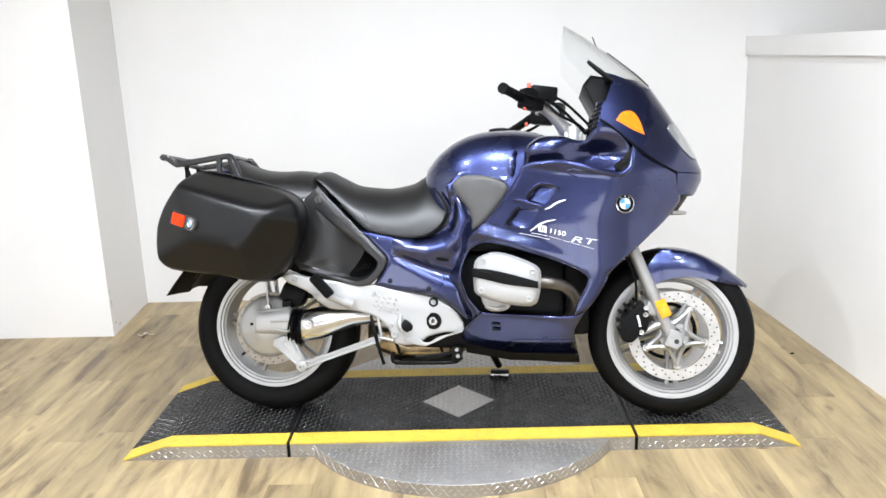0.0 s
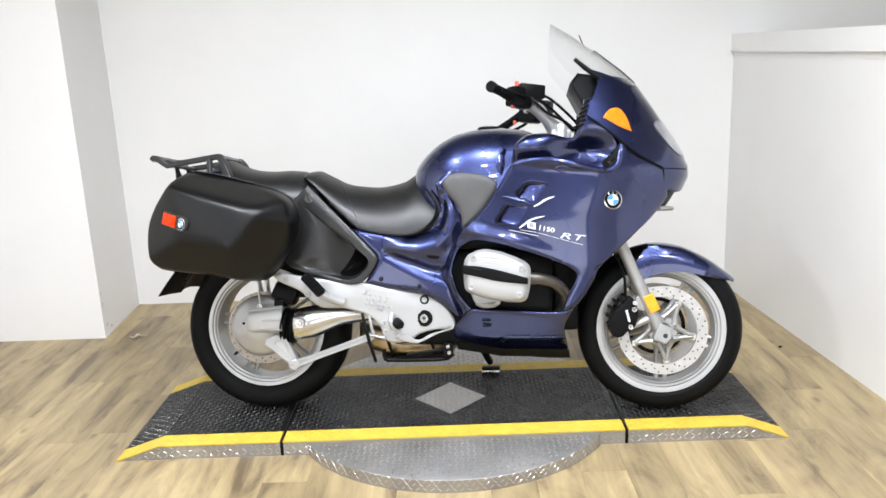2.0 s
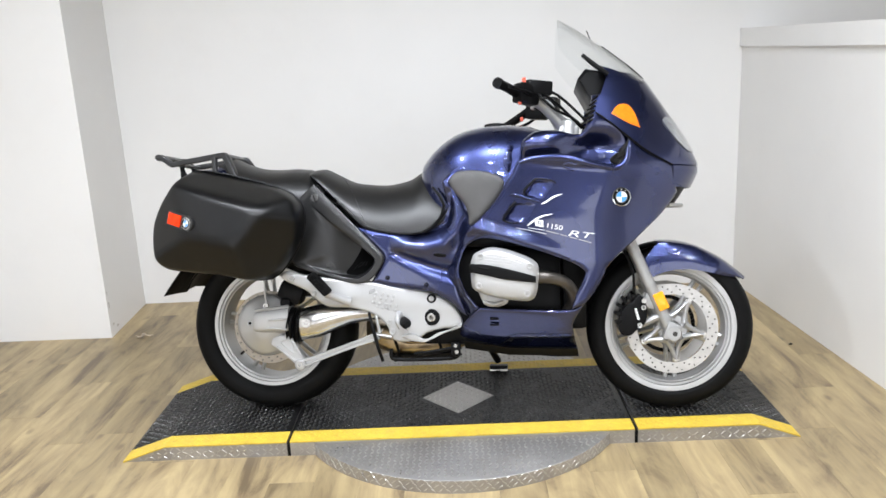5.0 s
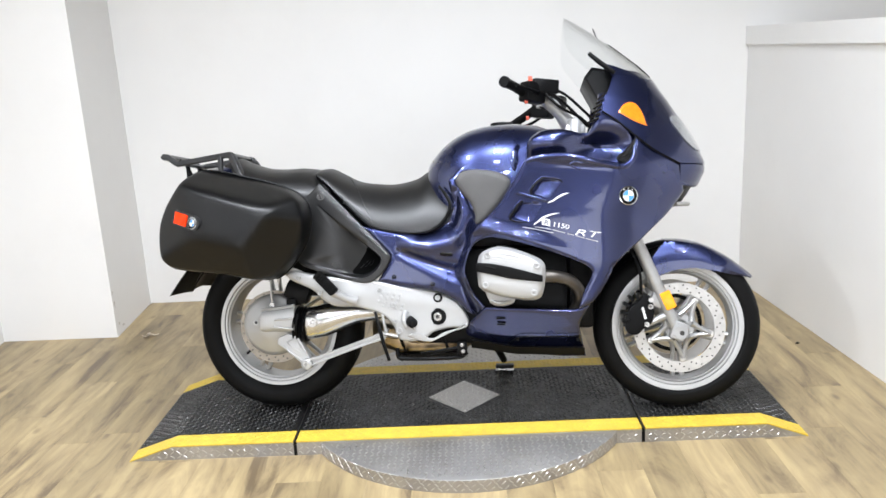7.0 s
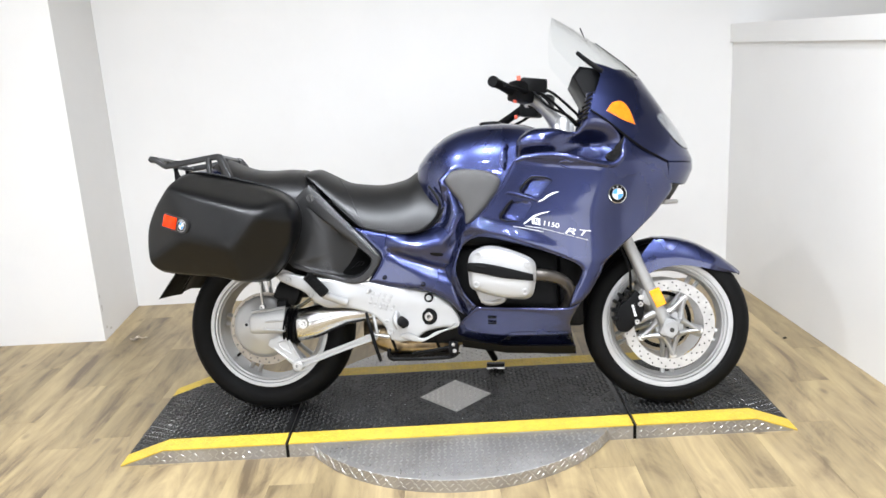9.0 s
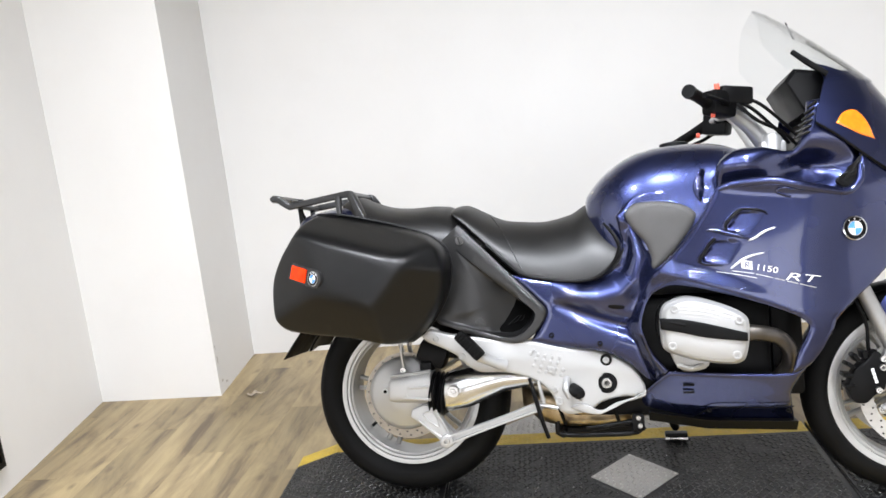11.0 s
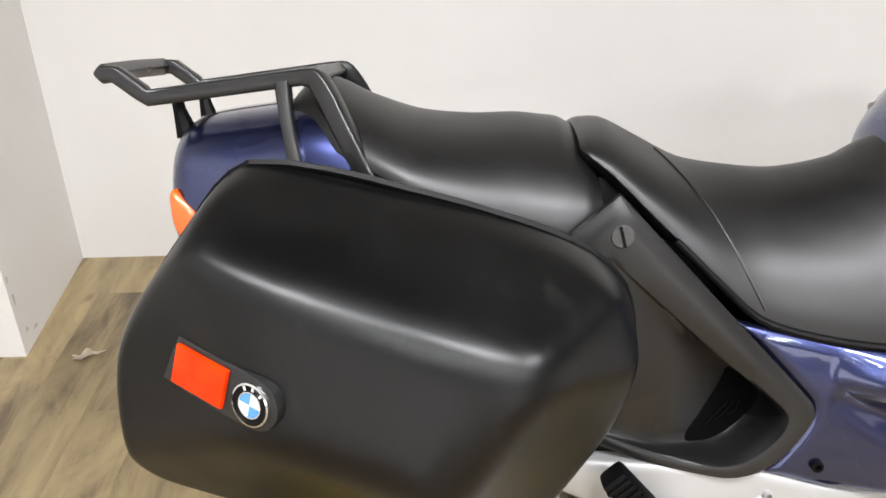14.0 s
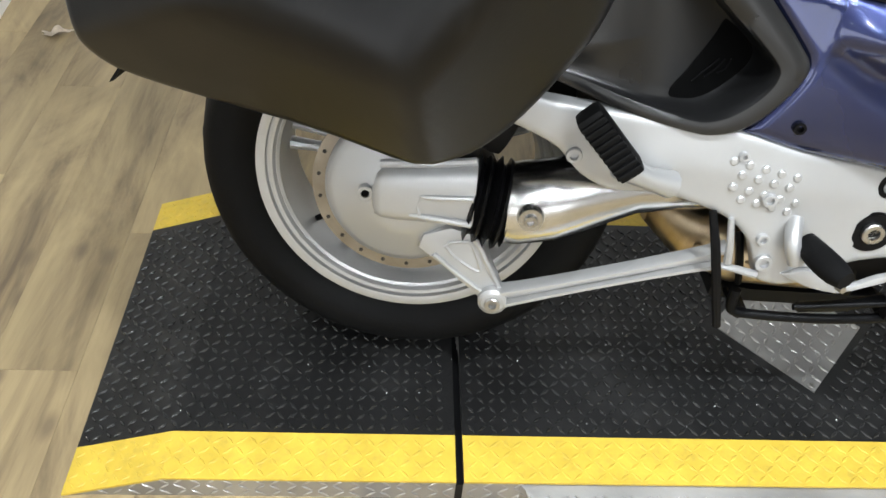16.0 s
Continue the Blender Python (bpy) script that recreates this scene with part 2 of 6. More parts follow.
STEEL = material("brushed_steel", (0.55, 0.54, 0.52), 0.3, 1.0, vary=0.15, scale=20, dirt=0.15, dirt_colour=(0.25, 0.2, 0.15))
POLISHED = material("polished_alloy", (0.62, 0.615, 0.6), 0.22, 1.0, vary=0.1, scale=14, dirt=0.12, dirt_colour=(0.25, 0.22, 0.18))
CHROME = material("chrome", (0.75, 0.75, 0.75), 0.08, 1.0, vary=0.05, scale=10)
EXHAUST = material("heat_stained_steel", (0.45, 0.36, 0.24), 0.35, 1.0, vary=0.35, scale=16, dirt=0.5, dirt_colour=(0.16, 0.1, 0.05))
RED = material("red_reflector", (0.85, 0.042, 0.003), 0.2, vary=0.3, scale=38, bump=0.3, bump_scale=500, spec=0.15)
ORANGE = material("amber_lens", (0.84, 0.205, 0.012), 0.12, vary=0.1, scale=60, coat=1.0)
REAR_ORANGE = material("deep_amber_lens", (0.82, 0.13, 0.012), 0.15, vary=0.1, scale=60, coat=1.0)
DULL_RED = material("dull_red_plastic", (0.55, 0.06, 0.02), 0.4, vary=0.1, scale=40)
AMBER = material("amber_reflector", (0.9, 0.36, 0.012), 0.18, vary=0.08, scale=60)
WHITE = material("white_enamel", (0.8, 0.8, 0.8), 0.25, vary=0.02)
SKY_BLUE = material("blue_enamel", (0.08, 0.28, 0.62), 0.25, vary=0.02)
DECAL_AND_GLINT = material("silver_lettering_and_glint", (0.75, 0.75, 0.75), 0.3, 0.3, vary=0.03)
TREAD = material("black_tread_plate", (0.0045, 0.0045, 0.0045), 0.46, 0.0, vary=0.4, scale=5, bump=0.3, bump_scale=200, spec=0.45, dirt=0.25, dirt_colour=(0.05, 0.047, 0.043))
TREAD_BAR = material("worn_tread_bars", (0.014, 0.014, 0.0138), 0.26, 0.0, vary=0.4, scale=14, spec=0.8, dirt=0.3, dirt_colour=(0.05, 0.048, 0.045))
TREAD_ALU_BAR = material("bright_tread_bars", (0.52, 0.51, 0.49), 0.32, 0.9, vary=0.15, scale=9)
TREAD_ALU = material("aluminium_tread_plate", (0.41, 0.40, 0.385), 0.42, 0.8, vary=0.15, scale=5, bump=0.15, bump_scale=200, dirt=0.3, dirt_colour=(0.3, 0.26, 0.2))
YELLOW = material("yellow_safety_paint", (0.63, 0.44, 0.05), 0.5, vary=0.12, scale=26, bump=0.2, dirt=0.35, dirt_colour=(0.22, 0.15, 0.05))
LAMP_TRIM = material("lamp_trim", (0.7, 0.7, 0.7), 0.4, vary=0.03)


def clear_sheet():
    """Thin clear plastic: lets the light straight through, with a gloss that grows at a grazing angle."""
    m = bpy.data.materials.new("clear_screen")
    m.use_nodes = True
    n, l = m.node_tree.nodes, m.node_tree.links
    n.remove(n["Principled BSDF"])
    through_it, gloss, mix, edge = n.new("ShaderNodeBsdfTransparent"), n.new("ShaderNodeBsdfGlossy"), n.new("ShaderNodeMixShader"), n.new("ShaderNodeLayerWeight")
    through_it.inputs["Color"].default_value = (0.975, 0.98, 0.98, 1)
    gloss.inputs["Roughness"].default_value = 0.05
    power = n.new("ShaderNodeMath")
    power.operation, power.inputs[1].default_value = "POWER", 5.0
    l.new(edge.outputs["Facing"], power.inputs[0])
    l.new(power.outputs[0], mix.inputs[0])
    l.new(through_it.outputs[0], mix.inputs[1])
    l.new(gloss.outputs[0], mix.inputs[2])
    l.new(mix.outputs[0], n["Material Output"].inputs["Surface"])
    return m


CLEAR = clear_sheet()


def scuffed(name, like, scale, amount, colour):
    """A copy of a material with long pale rub marks across it, in patches."""
    m = like.copy()
    m.name = name
    n, l = m.node_tree.nodes, m.node_tree.links
    b = n["Principled BSDF"]
    base = b.inputs["Base Color"].links[0].from_socket
    co, mp, lines, patch = n.new("ShaderNodeTexCoord"), n.new("ShaderNodeMapping"), n.new("ShaderNodeTexNoise"), n.new("ShaderNodeTexNoise")
    mp.inputs["Scale"].default_value, mp.inputs["Rotation"].default_value = scale, (0.0, 0.35, 0.0)
    l.new(co.outputs["Object"], mp.inputs["Vector"])
    l.new(mp.outputs[0], lines.inputs["Vector"])
    lines.inputs["Scale"].default_value, lines.inputs["Detail"].default_value, lines.inputs["Distortion"].default_value = 1.0, 5, 0.4
    l.new(co.outputs["Object"], patch.inputs["Vector"])
    patch.inputs["Scale"].default_value, patch.inputs["Detail"].default_value = 7.0, 3
    cut, hold, both = n.new("ShaderNodeMapRange"), n.new("ShaderNodeMapRange"), n.new("ShaderNodeMath")
    cut.inputs["From Min"].default_value, cut.inputs["From Max"].default_value = 0.55, 0.75
    hold.inputs["From Min"].default_value, hold.inputs["From Max"].default_value, hold.inputs["To Max"].default_value = 0.5, 0.62, amount
    l.new(lines.outputs["Fac"], cut.inputs["Value"])
    l.new(patch.outputs["Fac"], hold.inputs["Value"])
    both.operation = "MULTIPLY"
    l.new(cut.outputs[0], both.inputs[0])
    l.new(hold.outputs[0], both.inputs[1])
    mix = n.new("ShaderNodeMix")
    mix.data_type = "RGBA"
    l.new(both.outputs[0], mix.inputs["Factor"])
    l.new(base, mix.inputs["A"])
    mix.inputs["B"].default_value = (*colour, 1)
    l.new(mix.outputs["Result"], b.inputs["Base Color"])
    return m


LID = scuffed("scuffed_black_plastic", PLASTIC, (34, 20, 14), 0.4, (0.03, 0.029, 0.028))
LEAF = material("dry_leaf", (0.74, 0.64, 0.52), 0.7, vary=0.2, scale=60)


def wood():
    """Oak-look vinyl planks: long grain, streaks, knots and a tone that differs from plank to plank."""
    m = bpy.data.materials.new("oak_plank")
    m.use_nodes = True
    n, l = m.node_tree.nodes, m.node_tree.links
    b = n["Principled BSDF"]
    co, info = n.new("ShaderNodeTexCoord"), n.new("ShaderNodeObjectInfo")
    shift = n.new("ShaderNodeVectorMath")
    shift.operation = "ADD"
    off = n.new("ShaderNodeCombineXYZ")
    far = n.new("ShaderNodeMath")
    far.operation, far.inputs[1].default_value = "MULTIPLY", 57.0
    l.new(info.outputs["Random"], far.inputs[0])
    l.new(far.outputs[0], off.inputs["X"])
    l.new(far.outputs[0], off.inputs["Y"])
    l.new(co.outputs["Object"], shift.inputs[0])
    l.new(off.outputs[0], shift.inputs[1])

    def noise_at(sx, sy, detail, rough=0.6, warp=0.0):
        mp, t = n.new("ShaderNodeMapping"), n.new("ShaderNodeTexNoise")
        mp.inputs["Scale"].default_value = (sx, sy, 1)
        l.new(shift.outputs[0], mp.inputs["Vector"])
        l.new(mp.outputs[0], t.inputs["Vector"])
        t.inputs["Scale"].default_value, t.inputs["Detail"].default_value, t.inputs["Roughness"].default_value = 1, detail, rough
        t.inputs["Distortion"].default_value = warp
        return t.outputs["Fac"]

    streak, fine, blotch = noise_at(16, 1.1, 5, 0.6, 0.6), noise_at(150, 6, 3), noise_at(6.5, 1.7, 6, 0.68, 0.9)
    ramp = n.new("ShaderNodeValToRGB")
    e = ramp.color_ramp.elements
    e[0].position, e[0].color = 0.37, (0.135, 0.097, 0.056, 1)
    e[1].position, e[1].color = 0.60, (0.42, 0.322, 0.170, 1)
    mid = e.new(0.48)
    mid.color = (0.30, 0.226, 0.122, 1)
    mixed = n.new("ShaderNodeMath")
    mixed.operation = "MULTIPLY_ADD"
    mixed.inputs[1].default_value, mixed.inputs[2].default_value = 0.4, 0.0
    l.new(streak, mixed.inputs[0])
    add = n.new("ShaderNodeMath")
    add.operation = "MULTIPLY_ADD"
    add.inputs[1].default_value = 0.6
    l.new(blotch, add.inputs[0])
    l.new(mixed.outputs[0], add.inputs[2])
    l.new(add.outputs[0], ramp.inputs["Fac"])
    tone = n.new("ShaderNodeMapRange")
    tone.inputs["To Min"].default_value, tone.inputs["To Max"].default_value = 0.82, 1.14
    l.new(info.outputs["Random"], tone.inputs["Value"])
    tint = n.new("ShaderNodeMix")
    tint.data_type, tint.blend_type = "RGBA", "MULTIPLY"
    tint.inputs["Factor"].default_value = 1
    grey = n.new("ShaderNodeCombineColor")
    for c in ("Red", "Green", "Blue"):
        l.new(tone.outputs[0], grey.inputs[c])
    l.new(ramp.outputs["Color"], tint.inputs["A"])
    l.new(grey.outputs[0], tint.inputs["B"])
    # small dark knots and flecks
    spread, knot, cut, dark = n.new("ShaderNodeMapping"), n.new("ShaderNodeTexVoronoi"), n.new("ShaderNodeMapRange"), n.new("ShaderNodeMix")
    spread.inputs["Scale"].default_value = (9, 4.5, 1)
    l.new(shift.outputs[0], spread.inputs["Vector"])
    l.new(spread.outputs[0], knot.inputs["Vector"])
    knot.inputs["Scale"].default_value = 1.0
    cut.inputs["From Min"].default_value, cut.inputs["From Max"].default_value = 0.05, 0.16
    cut.inputs["To Min"].default_value, cut.inputs["To Max"].default_value = 0.6, 0.0
    l.new(knot.outputs["Distance"], cut.inputs["Value"])
    dark.data_type = "RGBA"
    l.new(cut.outputs[0], dark.inputs["Factor"])
    l.new(tint.outputs["Result"], dark.inputs["A"])
    dark.inputs["B"].default_value = (0.10, 0.07, 0.045, 1)
    l.new(dark.outputs["Result"], b.inputs["Base Color"])
    b.inputs["Roughness"].default_value = 0.42
    rel = n.new("ShaderNodeBump")
    rel.inputs["Strength"].default_value, rel.inputs["Distance"].default_value = 0.25, 0.001
    l.new(fine, rel.inputs["Height"])
    l.new(rel.outputs["Normal"], b.inputs["Normal"])
    return m


OAK = wood()

# ---- the room ----


def prism(bm, corners, z0, z1):
    """An upright solid over a polygon on the floor."""
    low = [bm.verts.new((x, y, z0)) for x, y in corners]
    high = [bm.verts.new((x, y, z1)) for x, y in corners]
    n = len(corners)
    bm.faces.new(low)
    bm.faces.new(high)
    for i in range(n):
        j = (i + 1) % n
        bm.faces.new((low[i], low[j], high[j], high[i]))
    return bm


def structure(name, bm, mat, label, category):
    return tagged(part(name, bm, mat, None, sharp=0), label, category, "", "structure")


structure("wall_north", prism(bmesh.new(), [(-2.75, 1.915), (3.3, 1.838), (3.3, 2.0), (-2.75, 2.0)], 0, CEILING), WALL, "plain white painted back wall behind the motorcycle", "wall")
structure("wall_pillar", prism(bmesh.new(), [(-2.5, 1.336), (-1.798, 1.328), (-1.838, 1.9025), (-2.5, 1.91)], 0, CEILING), WALL, "white boxed-out pillar with scuffed bottom corner", "pillar")
structure("wall_west", prism(bmesh.new(), [(-2.235, -1.4), (-2.304, 0.446), (-2.4, 1.3345), (-2.6, 1.3345), (-2.6, -1.4)], 0, CEILING), WALL, "white painted side wall beside the pillar", "wall")
structure("wall_east", prism(bmesh.new(), [(1.577, 1.857), (1.657, 0.43), (1.755, -1.4), (1.88, -1.4), (1.715, 1.857)], 0, 1.394), WALL, "white painted half-height partition wall", "wall")
structure("trim", prism(bmesh.new(), [(1.562, 1.8565), (1.641, 0.43), (1.739, -1.41), (1.895, -1.41), (1.73, 1.8565)], 1.308, 1.402), WALL, "white cap board along the partition wall", "trim")
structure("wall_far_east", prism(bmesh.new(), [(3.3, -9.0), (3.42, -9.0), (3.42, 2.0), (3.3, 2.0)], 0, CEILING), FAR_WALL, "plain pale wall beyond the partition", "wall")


def pierced(x0, x1, y0, y1, gaps, along):
    """A wall with window openings; along is 0 where it runs in x and 1 where it runs in y."""
    bm = bmesh.new()
    lo, hi = (x0, x1) if along == 0 else (y0, y1)
    cuts = [lo] + [v for gap in gaps for v in gap] + [hi]
    for k, (a, b) in enumerate(zip(cuts, cuts[1:])):
        for z0, z1 in (((0, CEILING),) if k % 2 == 0 else ((0, SILL), (HEAD_Z, CEILING))):
            prism(bm, [(a, y0), (b, y0), (b, y1), (a, y1)] if along == 0 else [(x0, a), (x1, a), (x1, b), (x0, b)], z0, z1)
    return bm


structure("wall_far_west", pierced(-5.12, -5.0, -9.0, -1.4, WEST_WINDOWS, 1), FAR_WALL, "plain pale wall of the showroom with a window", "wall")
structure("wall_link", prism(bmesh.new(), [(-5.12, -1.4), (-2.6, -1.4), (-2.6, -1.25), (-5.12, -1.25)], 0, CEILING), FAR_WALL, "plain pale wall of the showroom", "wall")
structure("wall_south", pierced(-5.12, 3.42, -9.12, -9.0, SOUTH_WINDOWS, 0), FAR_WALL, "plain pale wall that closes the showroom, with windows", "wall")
for k, (a, b) in enumerate(SOUTH_WINDOWS + WEST_WINDOWS):
    bm = bmesh.new()
    for u0, u1, z0, z1 in ((a, a + 0.05, SILL, HEAD_Z), (b - 0.05, b, SILL, HEAD_Z), (a + 0.05, b - 0.05, SILL, SILL + 0.05), (a + 0.05, b - 0.05, HEAD_Z - 0.05, HEAD_Z), ((a + b) / 2 - 0.025, (a + b) / 2 + 0.025, SILL + 0.05, HEAD_Z - 0.05)):
        if k < 2:
            box(bm, u0, u1, -9.03, -8.99, z0, z1, 0.003)
        else:
            box(bm, -5.03, -4.99, u0, u1, z0, z1, 0.003)
    structure(f"window_{k + 1}", bm, LAMP_TRIM, "white framed showroom window with daylight in it", "window")
structure("ceiling", prism(bmesh.new(), [(-5.12, -9.12), (3.42, -9.12), (3.42, 2.0), (-5.12, 2.0)], CEILING, CEILING + 0.1), CEIL, "plain ceiling with downlights", "ceiling")
floor = structure("floor", prism(bmesh.new(), [(-5.12, -9.12), (3.42, -9.12), (3.42, 2.0), (-5.12, 2.0)], -0.12, -0.004), OAK, "light oak-look plank floor", "floor")

for lx, ly in LAMP_PLACES:
    lamp = thing("downlight", pose(lx, ly, CEILING), "round white ceiling downlight, switched on", "ceiling lamp", "ceiling downlights")
    part("trim_ring", lathe(bmesh.new(), [(0.085, 0.0), (0.115, 0.0), (0.112, -0.012), (0.09, -0.03), (0.085, -0.03)], (0, 0, 0), "Z", 40), LAMP_TRIM, lamp)
# housings for the added, unseen spotlights
for place in SPOT_PLACES:
    lamp = thing("spotlight", place, "added round white ceiling spotlight, out of view, turned towards the display", "ceiling lamp", "ceiling spotlights")
    can = part("housing", lathe(bmesh.new(), [(0.06, -0.012), (0.066, -0.012), (0.066, 0.10), (0.05, 0.125), (0.0, 0.13), (0.0, 0.02), (0.06, 0.02)], (0, 0, 0), "Z", 32), LAMP_TRIM, lamp)
    reach = place.inverted() @ Vector((place.translation.x, place.translation.y, CEILING))
    part("stem", tube(bmesh.new(), [(0.0, 0.0, 0.10), tuple(reach)], 0.012, 10, 2), LAMP_TRIM, lamp)

# ---- small things along the walls ----
grille = thing("wall_grille", pose(-2.2935, 0.46, 0.12, 0, 0, 2.2), "black framed mesh air grille low on the wall", "grille")
bm = bmesh.new()
for y0, y1, z0, z1 in ((-0.42, 0.0, 0.0, 0.02), (-0.42, 0.0, 0.28, 0.3), (-0.42, -0.4, 0.02, 0.28), (-0.02, 0.0, 0.02, 0.28)):
    box(bm, 0.0, 0.022, y0, y1, z0, z1, 0.002)
part("grille_frame", bm, BLACK, grille)
bm = bmesh.new()
for k in range(33):
    tube(bm, [(0.012, -0.4 + 0.0119 * k, 0.02), (0.012, -0.4 + 0.0119 * k, 0.28)], 0.0028, 5, 1)
for k in range(22):
    tube(bm, [(0.012, -0.4, 0.02 + 0.0119 * k), (0.012, -0.02, 0.02 + 0.0119 * k)], 0.0028, 5, 1)
tagged(part("mesh", bm, BLACK, grille, "black wire mesh"), kind="stuff")
leaf = thing("dry_leaf", pose(-1.635, 1.31, 0.001, 0, 0, 25), "small dry curled brown leaf on the floor", "leaf")
bm = bmesh.new()
edge = []
for k in range(48):
    a = 2 * math.pi * k / 48
    r = 0.017 + 0.009 * abs(math.cos(a * 2.5)) ** 2 + 0.004 * math.cos(a)
    edge.append((1.5 * r * math.cos(a), 0.75 * r * math.sin(a)))
rows = []
for s in (1.0, 0.7, 0.35):
    rows.append([(x * s, y * s, 0.0015 + 0.010 * abs(math.sin(x * s * 70 + 0.6)) + 14 * (y * s) ** 2) for x, y in edge])
loft(bm, rows)
bmesh.ops.solidify(bm, geom=bm.faces[:], thickness=0.0006)
part("blade", bm, LEAF, leaf)
part("stem", tube(bmesh.new(), [(0.03, 0, 0.004), (0.045, 0.004, 0.003), (0.056, 0.002, 0.006)], 0.0011, 6, 3), LEAF, leaf)
crumb = bmesh.new()
lathe(crumb, [(0.0, 0.006), (0.005, 0.005), (0.009, 0.002), (0.008, 0.0), (0.0, 0.0)], (0, 0, 0), "Z", 9, closed=False, m=Matrix.Diagonal((1.3, 0.8, 1, 1)))
crumb = part("debris", crumb, BLACK)
crumb.matrix_world = pose(1.5, 0.86, 0.0005, 0, 0, 30)
tagged(crumb, "dark crumb of dirt on the plank floor", "debris")

SCUFF = material("scuff_grey", (0.58, 0.55, 0.51), 0.7, vary=0.3, scale=90)
for k, (y, z, w, h) in enumerate(((1.352, 0.17, 0.006, 0.03), (1.345, 0.235, 0.004, 0.018), (1.375, 0.06, 0.012, 0.01), (1.43, 0.035, 0.02, 0.008))):
    bm = bmesh.new()
    x = -1.798 - 0.0697 * (y - 1.328)
    loft(bm, [[(x + 0.0008 * s, y + w * math.cos(t) * (0.7 + 0.3 * math.sin(3 * t + k)), z + h * math.sin(t) * (0.8 + 0.2 * math.cos(2 * t))) for t in [2 * math.pi * q / 14 for q in range(14)]] for s in (0.0, 1.0)])
    scuff = part("wall_scuff", bm, SCUFF, None, "", 0)
    tagged(scuff, "small grey scuff on the white pillar's corner", "scuff", "scuffs on the pillar")

# ---- the lift platform ----
DECK = 0.056
PLAT_L, PLAT_R, PLAT_D = -1.207, 1.183, 0.655
BEND_L, BEND_R, SLIT = -1.05, 1.04, 0.612


def deck_height(x):
    """The platform's top: flat between the bends, sloping to the floor at both ends."""
    if x < BEND_L:
        return 0.004 + (DECK - 0.004) * (x - PLAT_L) / (BEND_L - PLAT_L)
    if x > BEND_R:
        return 0.004 + (DECK - 0.004) * (PLAT_R - x) / (PLAT_R - BEND_R)
    return DECK


def strip(bm, x0, x1, y0, y1, lift, depth):
    """A sheet that follows the deck between x0 and x1."""
    xs = [x0] + [b for b in (BEND_L, BEND_R) if x0 < b < x1] + [x1]
    return loft(bm, [[(x, y0, deck_height(x) + lift), (x, y1, deck_height(x) + lift), (x, y1, deck_height(x) + lift - depth), (x, y0, deck_height(x) + lift - depth)] for x in xs])


def lozenge(bm, centre, along, up, length=0.0215, width=0.0062, height=0.0024):
    """One raised bar of tread plate."""
    c, a, u = Vector(centre), Vector(along).normalized(), Vector(up).normalized()
    s = a.cross(u)
    base = [c + a * (length / 2), c + s * (width / 2), c - a * (length / 2), c - s * (width / 2)]
    top = [c + a * (length * 0.3) + u * height, c + s * (width * 0.22) + u * height, c - a * (length * 0.3) + u * height, c - s * (width * 0.22) + u * height]
    b, t = [bm.verts.new(p) for p in base], [bm.verts.new(p) for p in top]
    bm.faces.new(t)
    for i in range(4):
        bm.faces.new((b[i], b[(i + 1) % 4], t[(i + 1) % 4], t[i]))


def tread(bm, x0, x1, y0, y1, place, up, inside=None, pitch=0.0178, height=0.0024):
    """Rows of raised bars, turned this way and that."""
    i = 0
    x = x0 + pitch / 2
    while x < x1 - pitch * 0.35:
        y, j = y0 + pitch / 2, 0
        while y < y1 - pitch * 0.35:
            if inside is None or inside(x, y):
                p, along = place(x, y, (i + j) % 2)
                lozenge(bm, p, along, up(x), height=height)
            y += pitch
            j += 1
        x += pitch
        i += 1
    return bm


def deck_place(x, y, k):
    return (x, y, deck_height(x) + 0.0005), (0.8, 0.62, 0) if k else (0.7, -0.8, 0)


def deck_up(x):
    return (-0.33, 0, 1) if x < BEND_L else (0.36, 0, 1) if x > BEND_R else (0, 0, 1)


def in_diamond(x, y, grow=0.0):
    return abs(x + 0.009) / (0.138 + grow) + abs(y - 0.318) / (0.145 + grow) < 1


